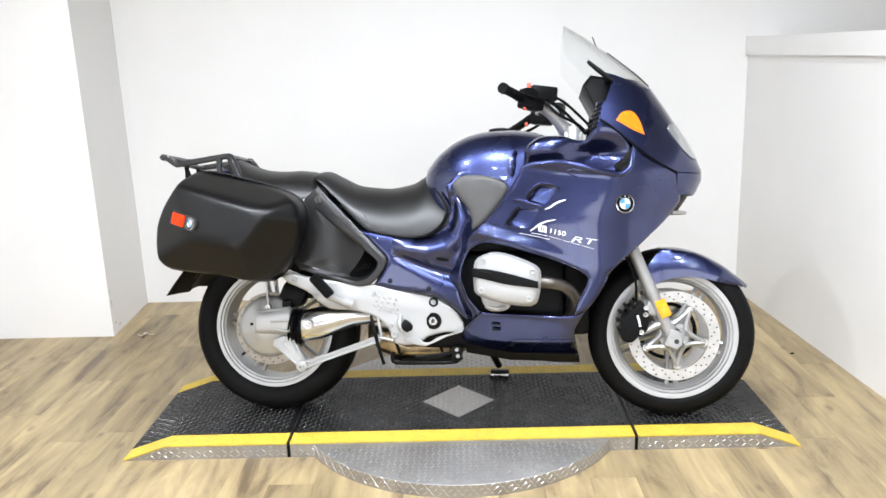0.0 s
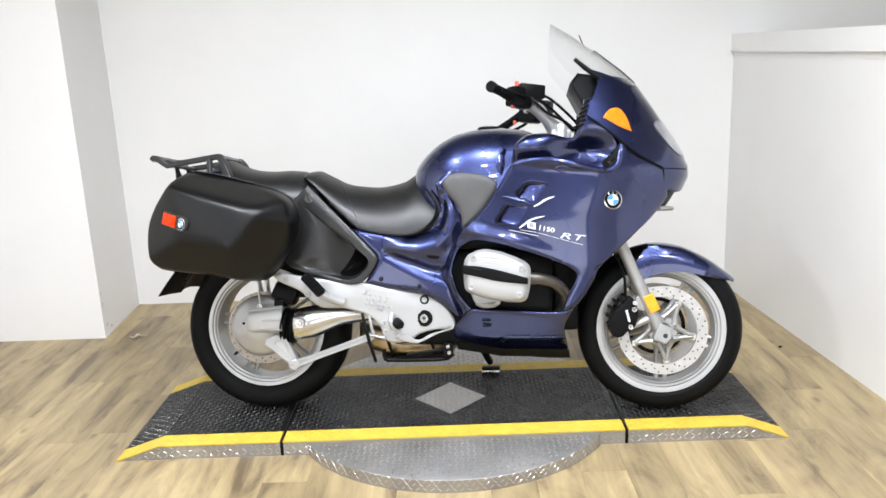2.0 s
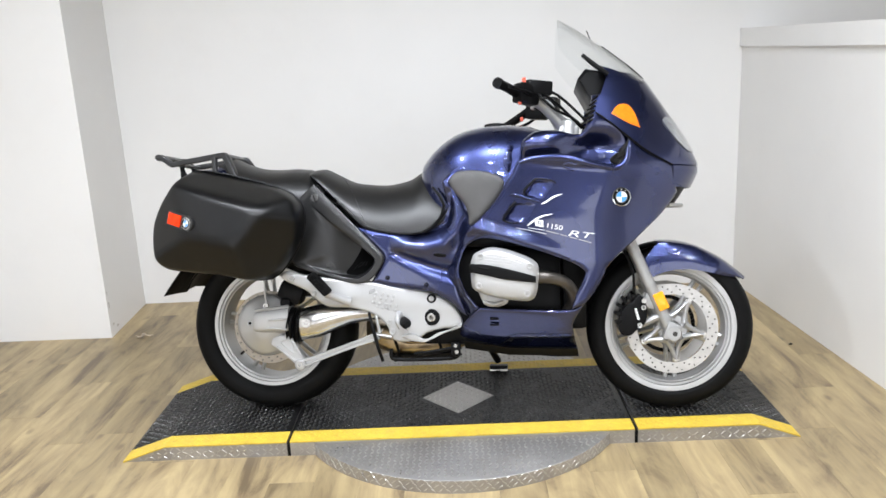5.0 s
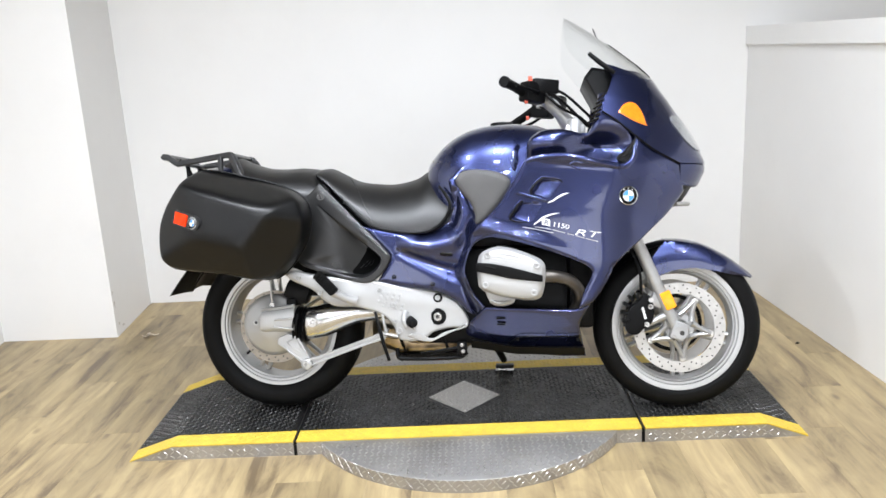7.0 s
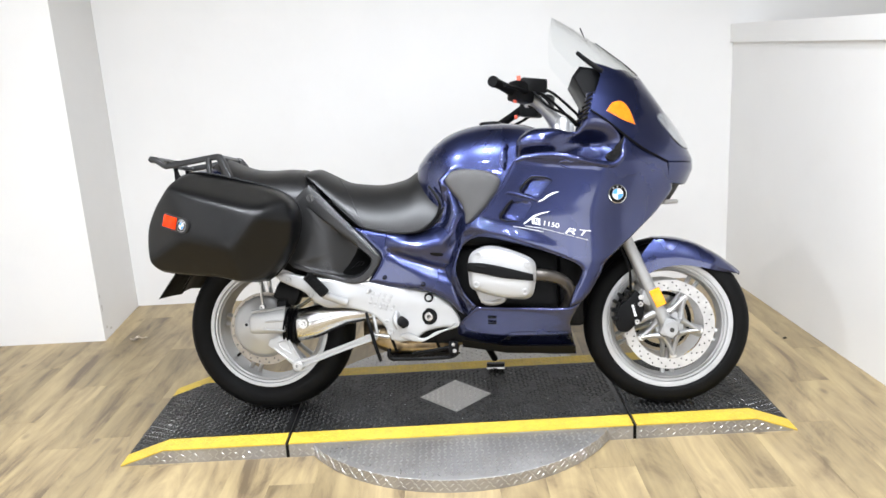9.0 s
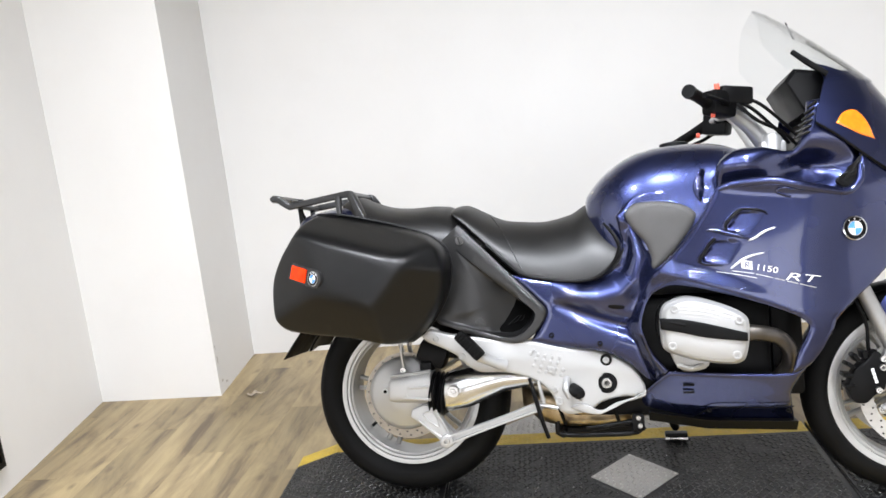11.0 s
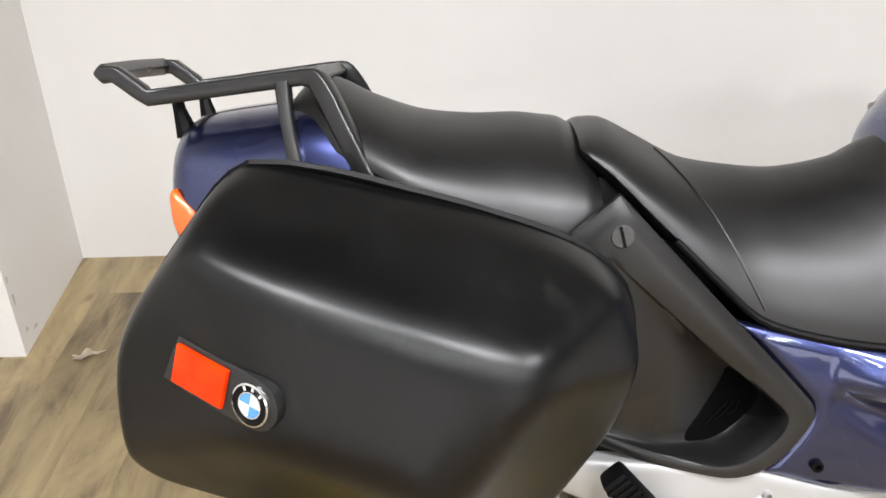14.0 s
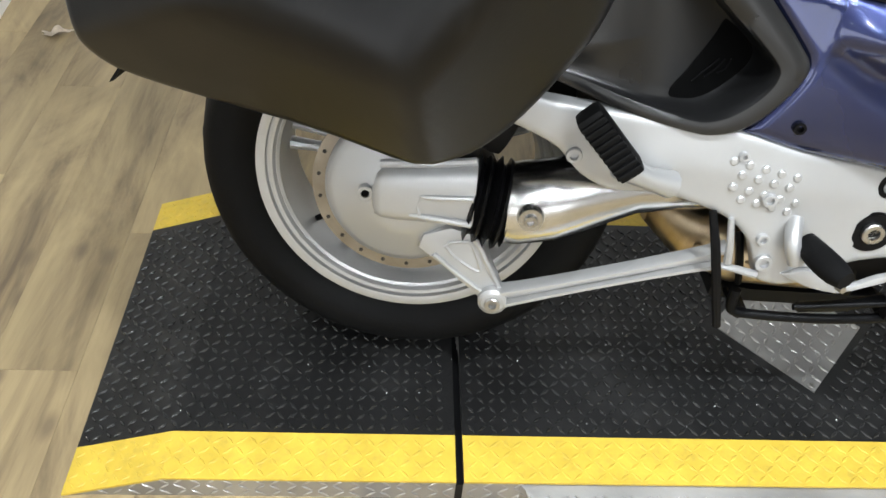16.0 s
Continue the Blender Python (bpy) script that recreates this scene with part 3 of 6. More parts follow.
platform = thing("lift_platform", pose(0, 0, 0), "low motorcycle display platform of black tread plate with yellow edges", "platform")
for name, x0, x1 in (("ramp", PLAT_L, -SLIT - 0.006), ("centre_deck", -SLIT + 0.006, SLIT - 0.006), ("ramp", SLIT + 0.006, PLAT_R)):
    bm = bmesh.new()
    xs = [x0] + [b for b in (BEND_L, BEND_R) if x0 < b < x1] + [x1]
    loft(bm, [[(x, 0.003, deck_height(x) - 0.004), (x, PLAT_D - 0.003, deck_height(x) - 0.004), (x, PLAT_D - 0.003, 0.0), (x, 0.003, 0.0)] for x in xs])
    deck = part(name, bm, TREAD_ALU, platform, "aluminium tread plate side under a black deck", 0)
    sheet = part("sheet", strip(bmesh.new(), x0, x1, 0.08, PLAT_D - 0.08, 0, 0.004), TREAD, deck, "black tread plate top", 0)
    bars = bmesh.new()
    tread(bars, x0 + 0.005, x1 - 0.005, 0.083, PLAT_D - 0.083, deck_place, deck_up, (lambda x, y: not in_diamond(x, y, 0.018)))
    tagged(part("tread_bar", bars, TREAD_BAR, deck, "raised black tread bars", 0), kind="stuff")
    for y0, y1 in ((0.0, 0.0795), (PLAT_D - 0.0795, PLAT_D)):
        part("edge_band", strip(bmesh.new(), x0, x1, y0, y1, 0.0004, 0.005), YELLOW, deck, "yellow painted safety band", 0)
        bars = bmesh.new()
        tread(bars, x0 + 0.005, x1 - 0.005, y0 + 0.002, y1 - 0.002, deck_place, deck_up, height=0.0012)
        tagged(part("band_tread", bars, YELLOW, deck, "raised yellow tread bars", 0), kind="stuff")
    bars = bmesh.new()
    for k in range(int((x1 - x0) / 0.0235)):
        x = x0 + 0.014 + k * 0.0235
        for j, z in enumerate((0.011, 0.027, 0.043)):
            if deck_height(x) - 0.008 > z and not (abs(x) < 0.5 and z > 0):
                lozenge(bars, (x, 0.0028, z), (1, 0, 0.8 if (j + k) % 2 else -0.8), (0, -1, 0), 0.022, 0.0048, 0.0016)
    tagged(part("side_tread", bars, TREAD_ALU_BAR, deck, "raised aluminium tread bars", 0), kind="stuff")
for x in (-SLIT, SLIT):
    bm = bmesh.new()
    box(bm, x - 0.0055, x + 0.0055, 0.002, PLAT_D - 0.002, 0.001, DECK - 0.012)
    part("slit", bm, BLACK, platform, "dark gap between the decks", 0)
grit, dust = bmesh.new(), random.Random(8)
for k in range(150):
    x, y, r = dust.uniform(PLAT_L + 0.1, PLAT_R - 0.1), dust.uniform(0.085, PLAT_D - 0.085), dust.uniform(0.0006, 0.0016)
    if not in_diamond(x, y, 0.02):
        lathe(grit, [(0.0, r), (r, r * 0.5), (r * 0.8, 0.0)], (x, y, deck_height(x) + 0.0004), "Z", 5, closed=False)
tagged(part("grit", grit, LAMP_TRIM, platform, "pale specks of grit", 0), kind="stuff")
inlay = bmesh.new()
low = [(-0.147, 0.318), (-0.009, 0.173), (0.129, 0.318), (-0.009, 0.463)]
prism(inlay, low, DECK - 0.001, DECK + 0.002)
inlay = part("inlay", inlay, TREAD_ALU, platform, "bare aluminium diamond plate", 0)
bars = bmesh.new()
tread(bars, -0.15, 0.135, 0.17, 0.47, lambda x, y, k: ((x, y, DECK + 0.002), (0.75, 1, 0) if k else (0.75, -1, 0)), lambda x: (0, 0, 1), lambda x, y: in_diamond(x, y, -0.012), 0.0205)
tagged(part("inlay_tread", bars, TREAD_ALU_BAR, inlay, "", 0), kind="stuff")
for x, y in ((-0.135, 0.318), (0.117, 0.318), (-0.009, 0.186), (-0.009, 0.45)):
    s = bmesh.new()
    lathe(s, [(0.0, 0.004), (0.004, 0.004), (0.005, 0.002), (0.005, 0.0)], (x, y, DECK), "Z", 12, closed=False)
    part("screw", s, STEEL, inlay)

turntable = thing("turntable", pose(0, 0.327, 0), "round aluminium tread plate turntable base under the platform", "turntable")
TURN_R = 0.612
part("drum", lathe(bmesh.new(), [(0.0, 0.0), (TURN_R, 0.0), (TURN_R, 0.044), (TURN_R - 0.004, 0.046), (0.0, 0.046)], (0, 0, 0), "Z", 128, closed=False), TREAD_ALU, turntable)
bars = bmesh.new()
tread(bars, -TURN_R, TURN_R, -TURN_R, TURN_R, lambda x, y, k: ((x, y, 0.0462), (0.75, 1, 0) if k else (0.75, -1, 0)), lambda x: (0, 0, 1), lambda x, y: 0.332 < abs(y) and x * x + y * y < (TURN_R - 0.012) ** 2, 0.021, 0.003)
for k in range(160):
    a = 2 * math.pi * k / 160
    for j, z in enumerate((0.011, 0.026, 0.040)):
        c, s = math.cos(a + j * 0.02), math.sin(a + j * 0.02)
        lozenge(bars, (TURN_R * c, TURN_R * s, z), Vector((-s, c, 0.8 if (j + k) % 2 else -0.8)), (c, s, 0), 0.022, 0.0048, 0.0016)
tagged(part("tread_bar", bars, TREAD_ALU_BAR, turntable, "", 0), kind="stuff")

# ---- the motorcycle ----
# its own axes: x forwards from the rear axle, y to its left, z up from the deck
BIKE = pose(-0.702, 0.305, DECK + 0.001, -12.5, 0, -5.42)
bike = thing("motorcycle", BIKE, "dark blue metallic touring motorcycle leaning on its side stand", "motorcycle")
FRONT_X = 1.478


def table(pairs):
    xs, ys = [p[0] for p in pairs], [p[1] for p in pairs]
    return lambda v: float(np.interp(v, xs, ys))


def flipped(bm):
    for v in bm.verts:
        v.co.y = -v.co.y
    return bm


def both_sides(name, build, mat, parent, label="", sharp=38):
    """The right part and its mirror image, each an object of its own."""
    right = part(name, build(bmesh.new()), mat, parent, label, sharp)
    part(name, flipped(build(bmesh.new())), mat, parent, label, sharp)
    return right


def arc(r, a0, a1, n, cx=0.0, cz=0.0):
    return [(cx + r * math.cos(radians(a0 + (a1 - a0) * k / n)), cz + r * math.sin(radians(a0 + (a1 - a0) * k / n))) for k in range(n + 1)]


# wheels


def tyre_profile(r, w):
    inner = 0.222
    pts = [(inner, -w * 0.72), (inner + 0.012, -w * 0.86), (r - 0.06, -w), (r - 0.032, -w * 0.95), (r - 0.014, -w * 0.72), (r - 0.004, -w * 0.4), (r, 0)]
    return smooth(pts + [(a, -b) for a, b in pts[-2::-1]], 3, closed=False)


def rim_profile(w):
    right = [(0.2325, -w), (0.2325, -w + 0.005), (0.224, -w + 0.010), (0.216, -w * 0.6), (0.202, -w * 0.42)]
    inner = [(0.188, -w * 0.30), (0.190, -w * 0.5), (0.194, -w * 0.74), (0.1945, -w * 0.82), (0.1985, -w * 0.86), (0.1995, -w + 0.010), (0.2035, -w + 0.004), (0.2085, -w + 0.003), (0.2095, -w + 0.0085), (0.2125, -w + 0.0085), (0.2138, -w + 0.001), (0.222, -w - 0.001)]
    top = right + [(a, -b) for a, b in right[::-1]]
    low = [(a, -b) for a, b in inner[::-1]] + inner
    return top + low


def wheel(name, cx, r, w, rim_w, turn, label):
    rim = part(name, lathe(bmesh.new(), rim_profile(rim_w), (cx, 0, r), "Y", 96), ALLOY, bike, label, 30)
    part("tyre", lathe(bmesh.new(), tyre_profile(r, w), (cx, 0, r), "Y", 96), RUBBER, rim, "black road tyre", 50)
    grooves = bmesh.new()
    for k in range(44):
        a = 2 * math.pi * k / 44
        for s in (-1, 1):
            c = []
            for j in range(4):
                t = j / 3
                b, y = a + t * 0.085 + (0.07 if s > 0 else 0), s * w * (0.2 + 0.6 * t)
                rr = float(np.interp(abs(y), [0, w * 0.4, w * 0.72, w * 0.95], [r, r - 0.004, r - 0.014, r - 0.032])) - 0.0012
                c.append((cx + rr * math.cos(b), y, r + rr * math.sin(b)))
            tube(grooves, c, 0.0022, 4, 2)
    tagged(part("tread_groove", grooves, BLACK, rim, "dark tread grooves", 0), kind="stuff")
    for k in range(5):
        for s in (-1, 1):
            a = radians(turn + 72 * k)
            bm = bmesh.new()
            rings = []
            for q, half, thick, shift in ((0.045, 0.013, 0.016, 0.010), (0.09, 0.0085, 0.013, 0.012), (0.15, 0.0075, 0.012, 0.0145), (0.185, 0.009, 0.014, 0.017), (0.202, 0.014, 0.018, 0.020)):
                ring = []
                for t in range(8):
                    u, v = math.cos(t * math.pi / 4) * half, math.sin(t * math.pi / 4) * thick
                    side = s * shift + u
                    ring.append((cx + q * math.cos(a) - side * math.sin(a), v, r + q * math.sin(a) + side * math.cos(a)))
                rings.append(ring)
            part("spoke", loft(bm, rings), ALLOY, rim)
    part("hub", lathe(bmesh.new(), [(0.0, -0.055), (0.03, -0.055), (0.034, -0.05), (0.034, -0.03), (0.052, -0.02), (0.052, 0.02), (0.034, 0.03), (0.034, 0.055), (0.0, 0.055)], (cx, 0, r), "Y", 40, closed=False), GREY_ALLOY, rim)
    a = radians(turn + 118)
    valve = bmesh.new()
    tube(valve, [(cx + 0.19 * math.cos(a), -0.01, r + 0.19 * math.sin(a)), (cx + 0.162 * math.cos(a), -0.02, r + 0.162 * math.sin(a))], 0.005, 8, 2)
    part("valve", valve, BLACK, rim)
    return rim


def disc_ring(bm, cx, cz, y, r0, r1, thick=0.005):
    """A brake disc's ring."""
    lathe(bm, [(r0, y - thick / 2), (r1, y - thick / 2), (r1, y + thick / 2), (r0, y + thick / 2)], (cx, 0, cz), "Y", 72)
    return bm


def disc_holes(bm, cx, cz, y, r0, r1, count, size):
    for k in range(count):
        rr = r0 + (r1 - r0) * (0.22, 0.5, 0.78)[k % 3]
        a = 2 * math.pi * k / count
        lathe(bm, [(0.0, y), (size, y), (size, y + 0.0012), (0.0, y + 0.0012)], (cx + rr * math.cos(a), 0, cz + rr * math.sin(a)), "Y", 8, closed=False)
    return bm


PAD = material("grey_knee_pad", (0.065, 0.063, 0.062), 0.5, vary=0.15, scale=12, bump=0.5, bump_scale=380)
HOLE = material("dark_hole", (0.03, 0.028, 0.025), 0.8, vary=0.1)
# flat black that stands in for shade inside openings and sockets
VOID = material("unlit_inside", (0.002, 0.002, 0.002), 0.9, vary=0.1, spec=0.05)
DISC = material("brake_disc_steel", (0.50, 0.49, 0.47), 0.4, 0.6, vary=0.12, scale=25, dirt=0.15, dirt_colour=(0.3, 0.26, 0.22))
DISC_WORN = material("worn_brake_disc_steel", (0.3, 0.27, 0.23), 0.4, 0.9, vary=0.2, scale=20, dirt=0.3, dirt_colour=(0.2, 0.14, 0.08))
REAR_R, TYRE_F = 0.318, 0.298
rear = wheel("rear_wheel", 0.0, REAR_R, 0.086, 0.067, 100, "silver ten-spoke alloy rear wheel")
front = wheel("front_wheel", FRONT_X, TYRE_F, 0.06, 0.05, 55, "silver ten-spoke alloy front wheel")
disc = part("brake_disc", disc_ring(bmesh.new(), 0, REAR_R, -0.098, 0.095, 0.136), DISC_WORN, rear, "worn drilled steel brake disc")
part("disc_hole", disc_holes(bmesh.new(), 0, REAR_R, -0.1018, 0.095, 0.136, 66, 0.003), HOLE, rear, "", 0)
for y in (-0.082, 0.082):
    part("brake_disc", disc_ring(bmesh.new(), FRONT_X, TYRE_F, y, 0.122, 0.16), DISC, front, "drilled steel brake disc")
    part("disc_hole", disc_holes(bmesh.new(), FRONT_X, TYRE_F, y - 0.0037 if y < 0 else y + 0.0025, 0.122, 0.16, 60, 0.003), HOLE, front, "", 0)
    carrier = bmesh.new()
    outer = -1 if y < 0 else 1
    for k in range(5):
        a = radians(60 + 72 * k)
        tip = (FRONT_X + 0.108 * math.cos(a), y + outer * 0.002, TYRE_F + 0.108 * math.sin(a))
        arm = bmesh.new()
        for s in (-1, 1):
            b = a + s * radians(33)
            foot = (FRONT_X + 0.046 * math.cos(b), y + outer * 0.006, TYRE_F + 0.046 * math.sin(b))
            knee = tuple((p + q) / 2 - 0.006 * r for p, q, r in zip(tip, foot, (math.cos(a), 0, math.sin(a))))
            tube(arm, [foot, knee, tip], [0.017, 0.0115, 0.014], 10, 4, flat=0.8)
        part("carrier_arm", arm, GREY_ALLOY, front)
        bobbin = bmesh.new()
        lathe(bobbin, [(0.0, y + outer * 0.009), (0.011, y + outer * 0.009), (0.014, y + outer * 0.006), (0.014, y - outer * 0.004), (0.0, y - outer * 0.004)], (tip[0], 0, tip[2]), "Y", 18, closed=False)
        bolt(bobbin, tip[0], y + outer * 0.009, tip[2], 0.006, 0.004, outer)
        part("bobbin", bobbin, STEEL, front)
    lathe(carrier, [(0.03, y - 0.008), (0.05, y - 0.008), (0.055, y), (0.05, y + 0.008), (0.03, y + 0.008)], (FRONT_X, 0, TYRE_F), "Y", 40)
    part("disc_carrier", carrier, GREY_ALLOY, front, "silver hub ring of the five-armed disc carrier")

sensor = lathe(bmesh.new(), [(0.094, 0.064), (0.108, 0.064), (0.108, 0.070), (0.094, 0.070)], (FRONT_X, 0, TYRE_F), "Y", 60)
for k in range(48):
    a = 2 * math.pi * k / 48
    box(sensor, -0.0045, 0.0045, 0.061, 0.0635, -0.002, 0.002, 0, Matrix.Translation((FRONT_X + 0.101 * math.cos(a), 0, TYRE_F + 0.101 * math.sin(a))) @ pose(0, 0, 0, 0, -math.degrees(a), 0))
part("sensor_ring", sensor, BLACK, front, "dark toothed wheel speed ring")

# final drive, swing arm and torque arm
bm = bmesh.new()
lathe(bm, [(0.0, -0.172), (0.03, -0.172), (0.05, -0.165), (0.07, -0.152), (0.094, -0.143), (0.108, -0.134), (0.114, -0.122), (0.114, -0.108), (0.06, -0.104), (0.0, -0.104)], (0.0, 0, 0.328), "Y", 56, closed=False)
drive = part("final_drive", bm, SILVER, bike, "silver cast final drive housing")
neck = []
for x, z, rz, ry, y in ((-0.040, 0.340, 0.012, 0.008, -0.166), (-0.036, 0.342, 0.028, 0.018, -0.164), (-0.026, 0.345, 0.036, 0.026, -0.160), (-0.008, 0.346, 0.040, 0.033, -0.153), (0.03, 0.348, 0.043, 0.042, -0.145), (0.07, 0.351, 0.047, 0.047, -0.141), (0.098, 0.352, 0.049, 0.048, -0.14)):
    neck.append([(x, y + ry * math.copysign(abs(math.cos(t)) ** 0.55, math.cos(t)), z + rz * math.copysign(abs(math.sin(t)) ** 0.6, math.sin(t))) for t in [2 * math.pi * q / 32 for q in range(32)]])
part("neck", loft(bmesh.new(), neck), SILVER, drive, "", 50)
for z0, z1, x0 in ((0.354, 0.358, 0.02), (0.323, 0.319, 0.012)):
    part("rib", tube(bmesh.new(), [(x0, -0.183, z0), (0.04, -0.187, z0), (0.096, -0.188, z1)], [0.003, 0.0045, 0.005], 8, 4), SILVER, drive)
part("rib", tube(bmesh.new(), [(0.028, -0.186, 0.355), (0.022, -0.184, 0.339), (0.026, -0.186, 0.324)], 0.0028, 8, 4), SILVER, drive)
part("rib", tube(bmesh.new(), [(-0.03, -0.168, 0.388), (0.0, -0.170, 0.392), (0.05, -0.168, 0.396), (0.096, -0.165, 0.402)], 0.006, 8, 4), SILVER, drive)
part("bolt", bolt(bmesh.new(), -0.05, -0.166, 0.342, 0.0115, 0.006), ALLOY, drive)
part("socket", lathe(bmesh.new(), [(0.0, -0.1715), (0.0058, -0.1715), (0.0058, -0.1695), (0.0, -0.1695)], (-0.05, 0, 0.342), "Y", 6, closed=False), VOID, drive, "", 0)
part("bolt", bolt(bmesh.new(), 0.008, -0.156, 0.405, 0.010, 0.006), STEEL, drive)
bracket = bmesh.new()
plate(bracket, [(0.026, 0.262), (0.06, 0.236), (0.105, 0.198), (0.136, 0.168), (0.150, 0.196), (0.128, 0.238), (0.101, 0.29), (0.07, 0.298), (0.032, 0.283)], -0.166, -0.124, 0.004)
bracket = part("torque_bracket", bracket, SILVER, drive, "silver cast torque arm bracket")
for path, r in (([(0.048, 0.254), (0.07, 0.236), (0.09, 0.220), (0.128, 0.193)], 0.0042), ([(0.148, 0.203), (0.128, 0.240), (0.105, 0.284)], 0.0042)):
    part("rib", tube(bmesh.new(), [(x, -0.1665, z) for x, z in path], r, 8, 4), SILVER, bracket)
part("pocket_rim", tube(bmesh.new(), [(x, -0.1665, z) for x, z in ((0.064, 0.268), (0.110, 0.232), (0.116, 0.234), (0.101, 0.274), (0.094, 0.279))], 0.0024, 6, 3, closed=True), SILVER, bracket)
boot = bmesh.new()
prof = []
for k in range(15):
    t = k / 14
    prof.append((0.05 + 0.007 * math.sin(t * math.pi * 8) + 0.005 * t, 0.090 + 0.056 * t))
lathe(boot, [(0.0, 0.09)] + prof + [(0.0, 0.146)], (0, 0, 0), "X", 40, closed=False, m=Matrix.Translation((0.0, -0.14, 0.332)) @ pose(0.115, 0, 0, 0, 8, 0) @ Matrix.Translation((-0.115, 0, 0)) @ Matrix.Diagonal((1, 0.95, 1.12, 1)))
part("rubber_boot", boot, BLACK, bike, "black rubber bellows on the drive shaft")
swing = []
for x, z, rz, ry, y in ((0.142, 0.333, 0.058, 0.05, -0.142), (0.16, 0.337, 0.06, 0.053, -0.145), (0.21, 0.346, 0.06, 0.052, -0.142), (0.26, 0.358, 0.052, 0.045, -0.135), (0.32, 0.37, 0.04, 0.036, -0.125), (0.38, 0.372, 0.032, 0.032, -0.12), (0.46, 0.378, 0.03, 0.03, -0.115)):
    swing.append([(x, y + ry * math.cos(t), z + rz * math.sin(t)) for t in [2 * math.pi * q / 32 for q in range(32)]])
arm = part("swing_arm", loft(bmesh.new(), swing), POLISHED, bike, "polished silver swing arm tube")
washer = bmesh.new()
lathe(washer, [(0.0, -0.208), (0.016, -0.208), (0.018, -0.2), (0.018, -0.18), (0.0, -0.18)], (0.172, 0, 0.345), "Y", 24, closed=False)
bolt(washer, 0.172, -0.207, 0.345, 0.009, 0.006)
part("pivot_bolt", washer, STEEL, arm, "steel pivot bolt with washer")
torque = bmesh.new()
rings = []
for t in np.linspace(0, 1, 12):
    x, z, h = 0.138 + 0.30 * t, 0.189 + 0.107 * t, 0.0195 - 0.006 * math.sin(math.pi * t) ** 0.5
    rings.append([(x + 0.33 * b, -0.166 + a, z + b) for a, b in ((-0.010, -h), (-0.014, -h * 0.85), (-0.014, -h * 0.5), (-0.003, -h * 0.36), (-0.003, h * 0.36), (-0.014, h * 0.5), (-0.014, h * 0.85), (-0.010, h), (0.01, h), (0.01, -h))])
loft(torque, rings)
lathe(torque, [(0.0, -0.182), (0.016, -0.182), (0.021, -0.178), (0.021, -0.15), (0.0, -0.15)], (0.138, 0, 0.189), "Y", 28, closed=False)
torque = part("torque_arm", torque, ALLOY, bike, "slim silver torque arm below the swing arm")
part("bolt", bolt(bmesh.new(), 0.138, -0.182, 0.189, 0.011, 0.006), STEEL, torque)
caliper = bmesh.new()
box(caliper, 0.05, 0.145, -0.15, -0.07, 0.415, 0.485, 0.018, Matrix.Translation((0.095, 0, 0.45)) @ pose(0, 0, 0, 0, 24, 0) @ Matrix.Translation((-0.095, 0, -0.45)))
box(caliper, 0.06, 0.10, -0.16, -0.08, 0.395, 0.43, 0.012)
part("rear_caliper", caliper, BLACK, bike, "black rear brake caliper")
shock = bmesh.new()
tube(shock, [(0.30, -0.02, 0.38), (0.36, -0.02, 0.62)], 0.045, 16, 2)
for k in range(9):
    z = 0.40 + 0.024 * k
    lathe(shock, [(0.045, z - 0.006), (0.055, z), (0.045, z + 0.006)], (0.305 + 0.25 * (z - 0.4), -0.02, 0), "Z", 20)
part("shock_absorber", shock, BLACK, bike, "black spring and damper")
bits = bmesh.new()
box(bits, 0.10, 0.22, -0.12, 0.1, 0.43, 0.52, 0.02)
box(bits, 0.2, 0.34, -0.1, 0.1, 0.44, 0.56, 0.02)
part("mount_block", bits, BLACK, bike, "dark mountings below the seat")

# footrest plate
PLATE_Y = table([(0.05, -0.252), (0.15, -0.238), (0.25, -0.215), (0.36, -0.2), (0.5, -0.196), (0.62, -0.17), (0.74, -0.165)])


def plate_face(x, z):
    """The footrest plate's outer face, with a low ridge along its middle."""
    return PLATE_Y(x) - 0.0035 * max(0, 1 - abs(z - (0.50 - 0.16 * x)) / 0.03) * (x > 0.3)


frame_outline = smooth([(0.088, 0.522), (0.088, 0.522), (0.118, 0.535), (0.170, 0.520), (0.284, 0.502), (0.408, 0.489), (0.491, 0.469), (0.623, 0.445), (0.693, 0.406), (0.728, 0.356), (0.733, 0.330), (0.720, 0.314), (0.672, 0.316), (0.607, 0.301), (0.575, 0.278), (0.526, 0.270), (0.503, 0.274), (0.486, 0.281), (0.476, 0.305), (0.462, 0.335), (0.435, 0.362), (0.397, 0.380), (0.330, 0.398), (0.262, 0.402), (0.222, 0.424), (0.191, 0.457), (0.158, 0.477), (0.110, 0.500)], 3)
rest_plate = part("footrest_plate", panel(bmesh.new(), frame_outline, plate_face, 0.022, 0.012, 0.007), SILVER, bike, "silver cast footrest and frame plate")
pads = [(i, j) for j in range(4) for i in range(5 if j % 2 == 0 else 4)]
for i, j in pads:
    x, z = 0.410 + 0.021 * i + (0.0105 if j % 2 else 0) + 0.004 * j, 0.452 - 0.0175 * j - 0.004 * i
    part("grip_pad", lathe(bmesh.new(), [(0.0, -0.003), (0.004, -0.0028), (0.0056, -0.0012), (0.0058, 0.002)], (x, plate_face(x, z) - 0.0005, z), "Y", 12, closed=False), ALLOY, rest_plate, "")
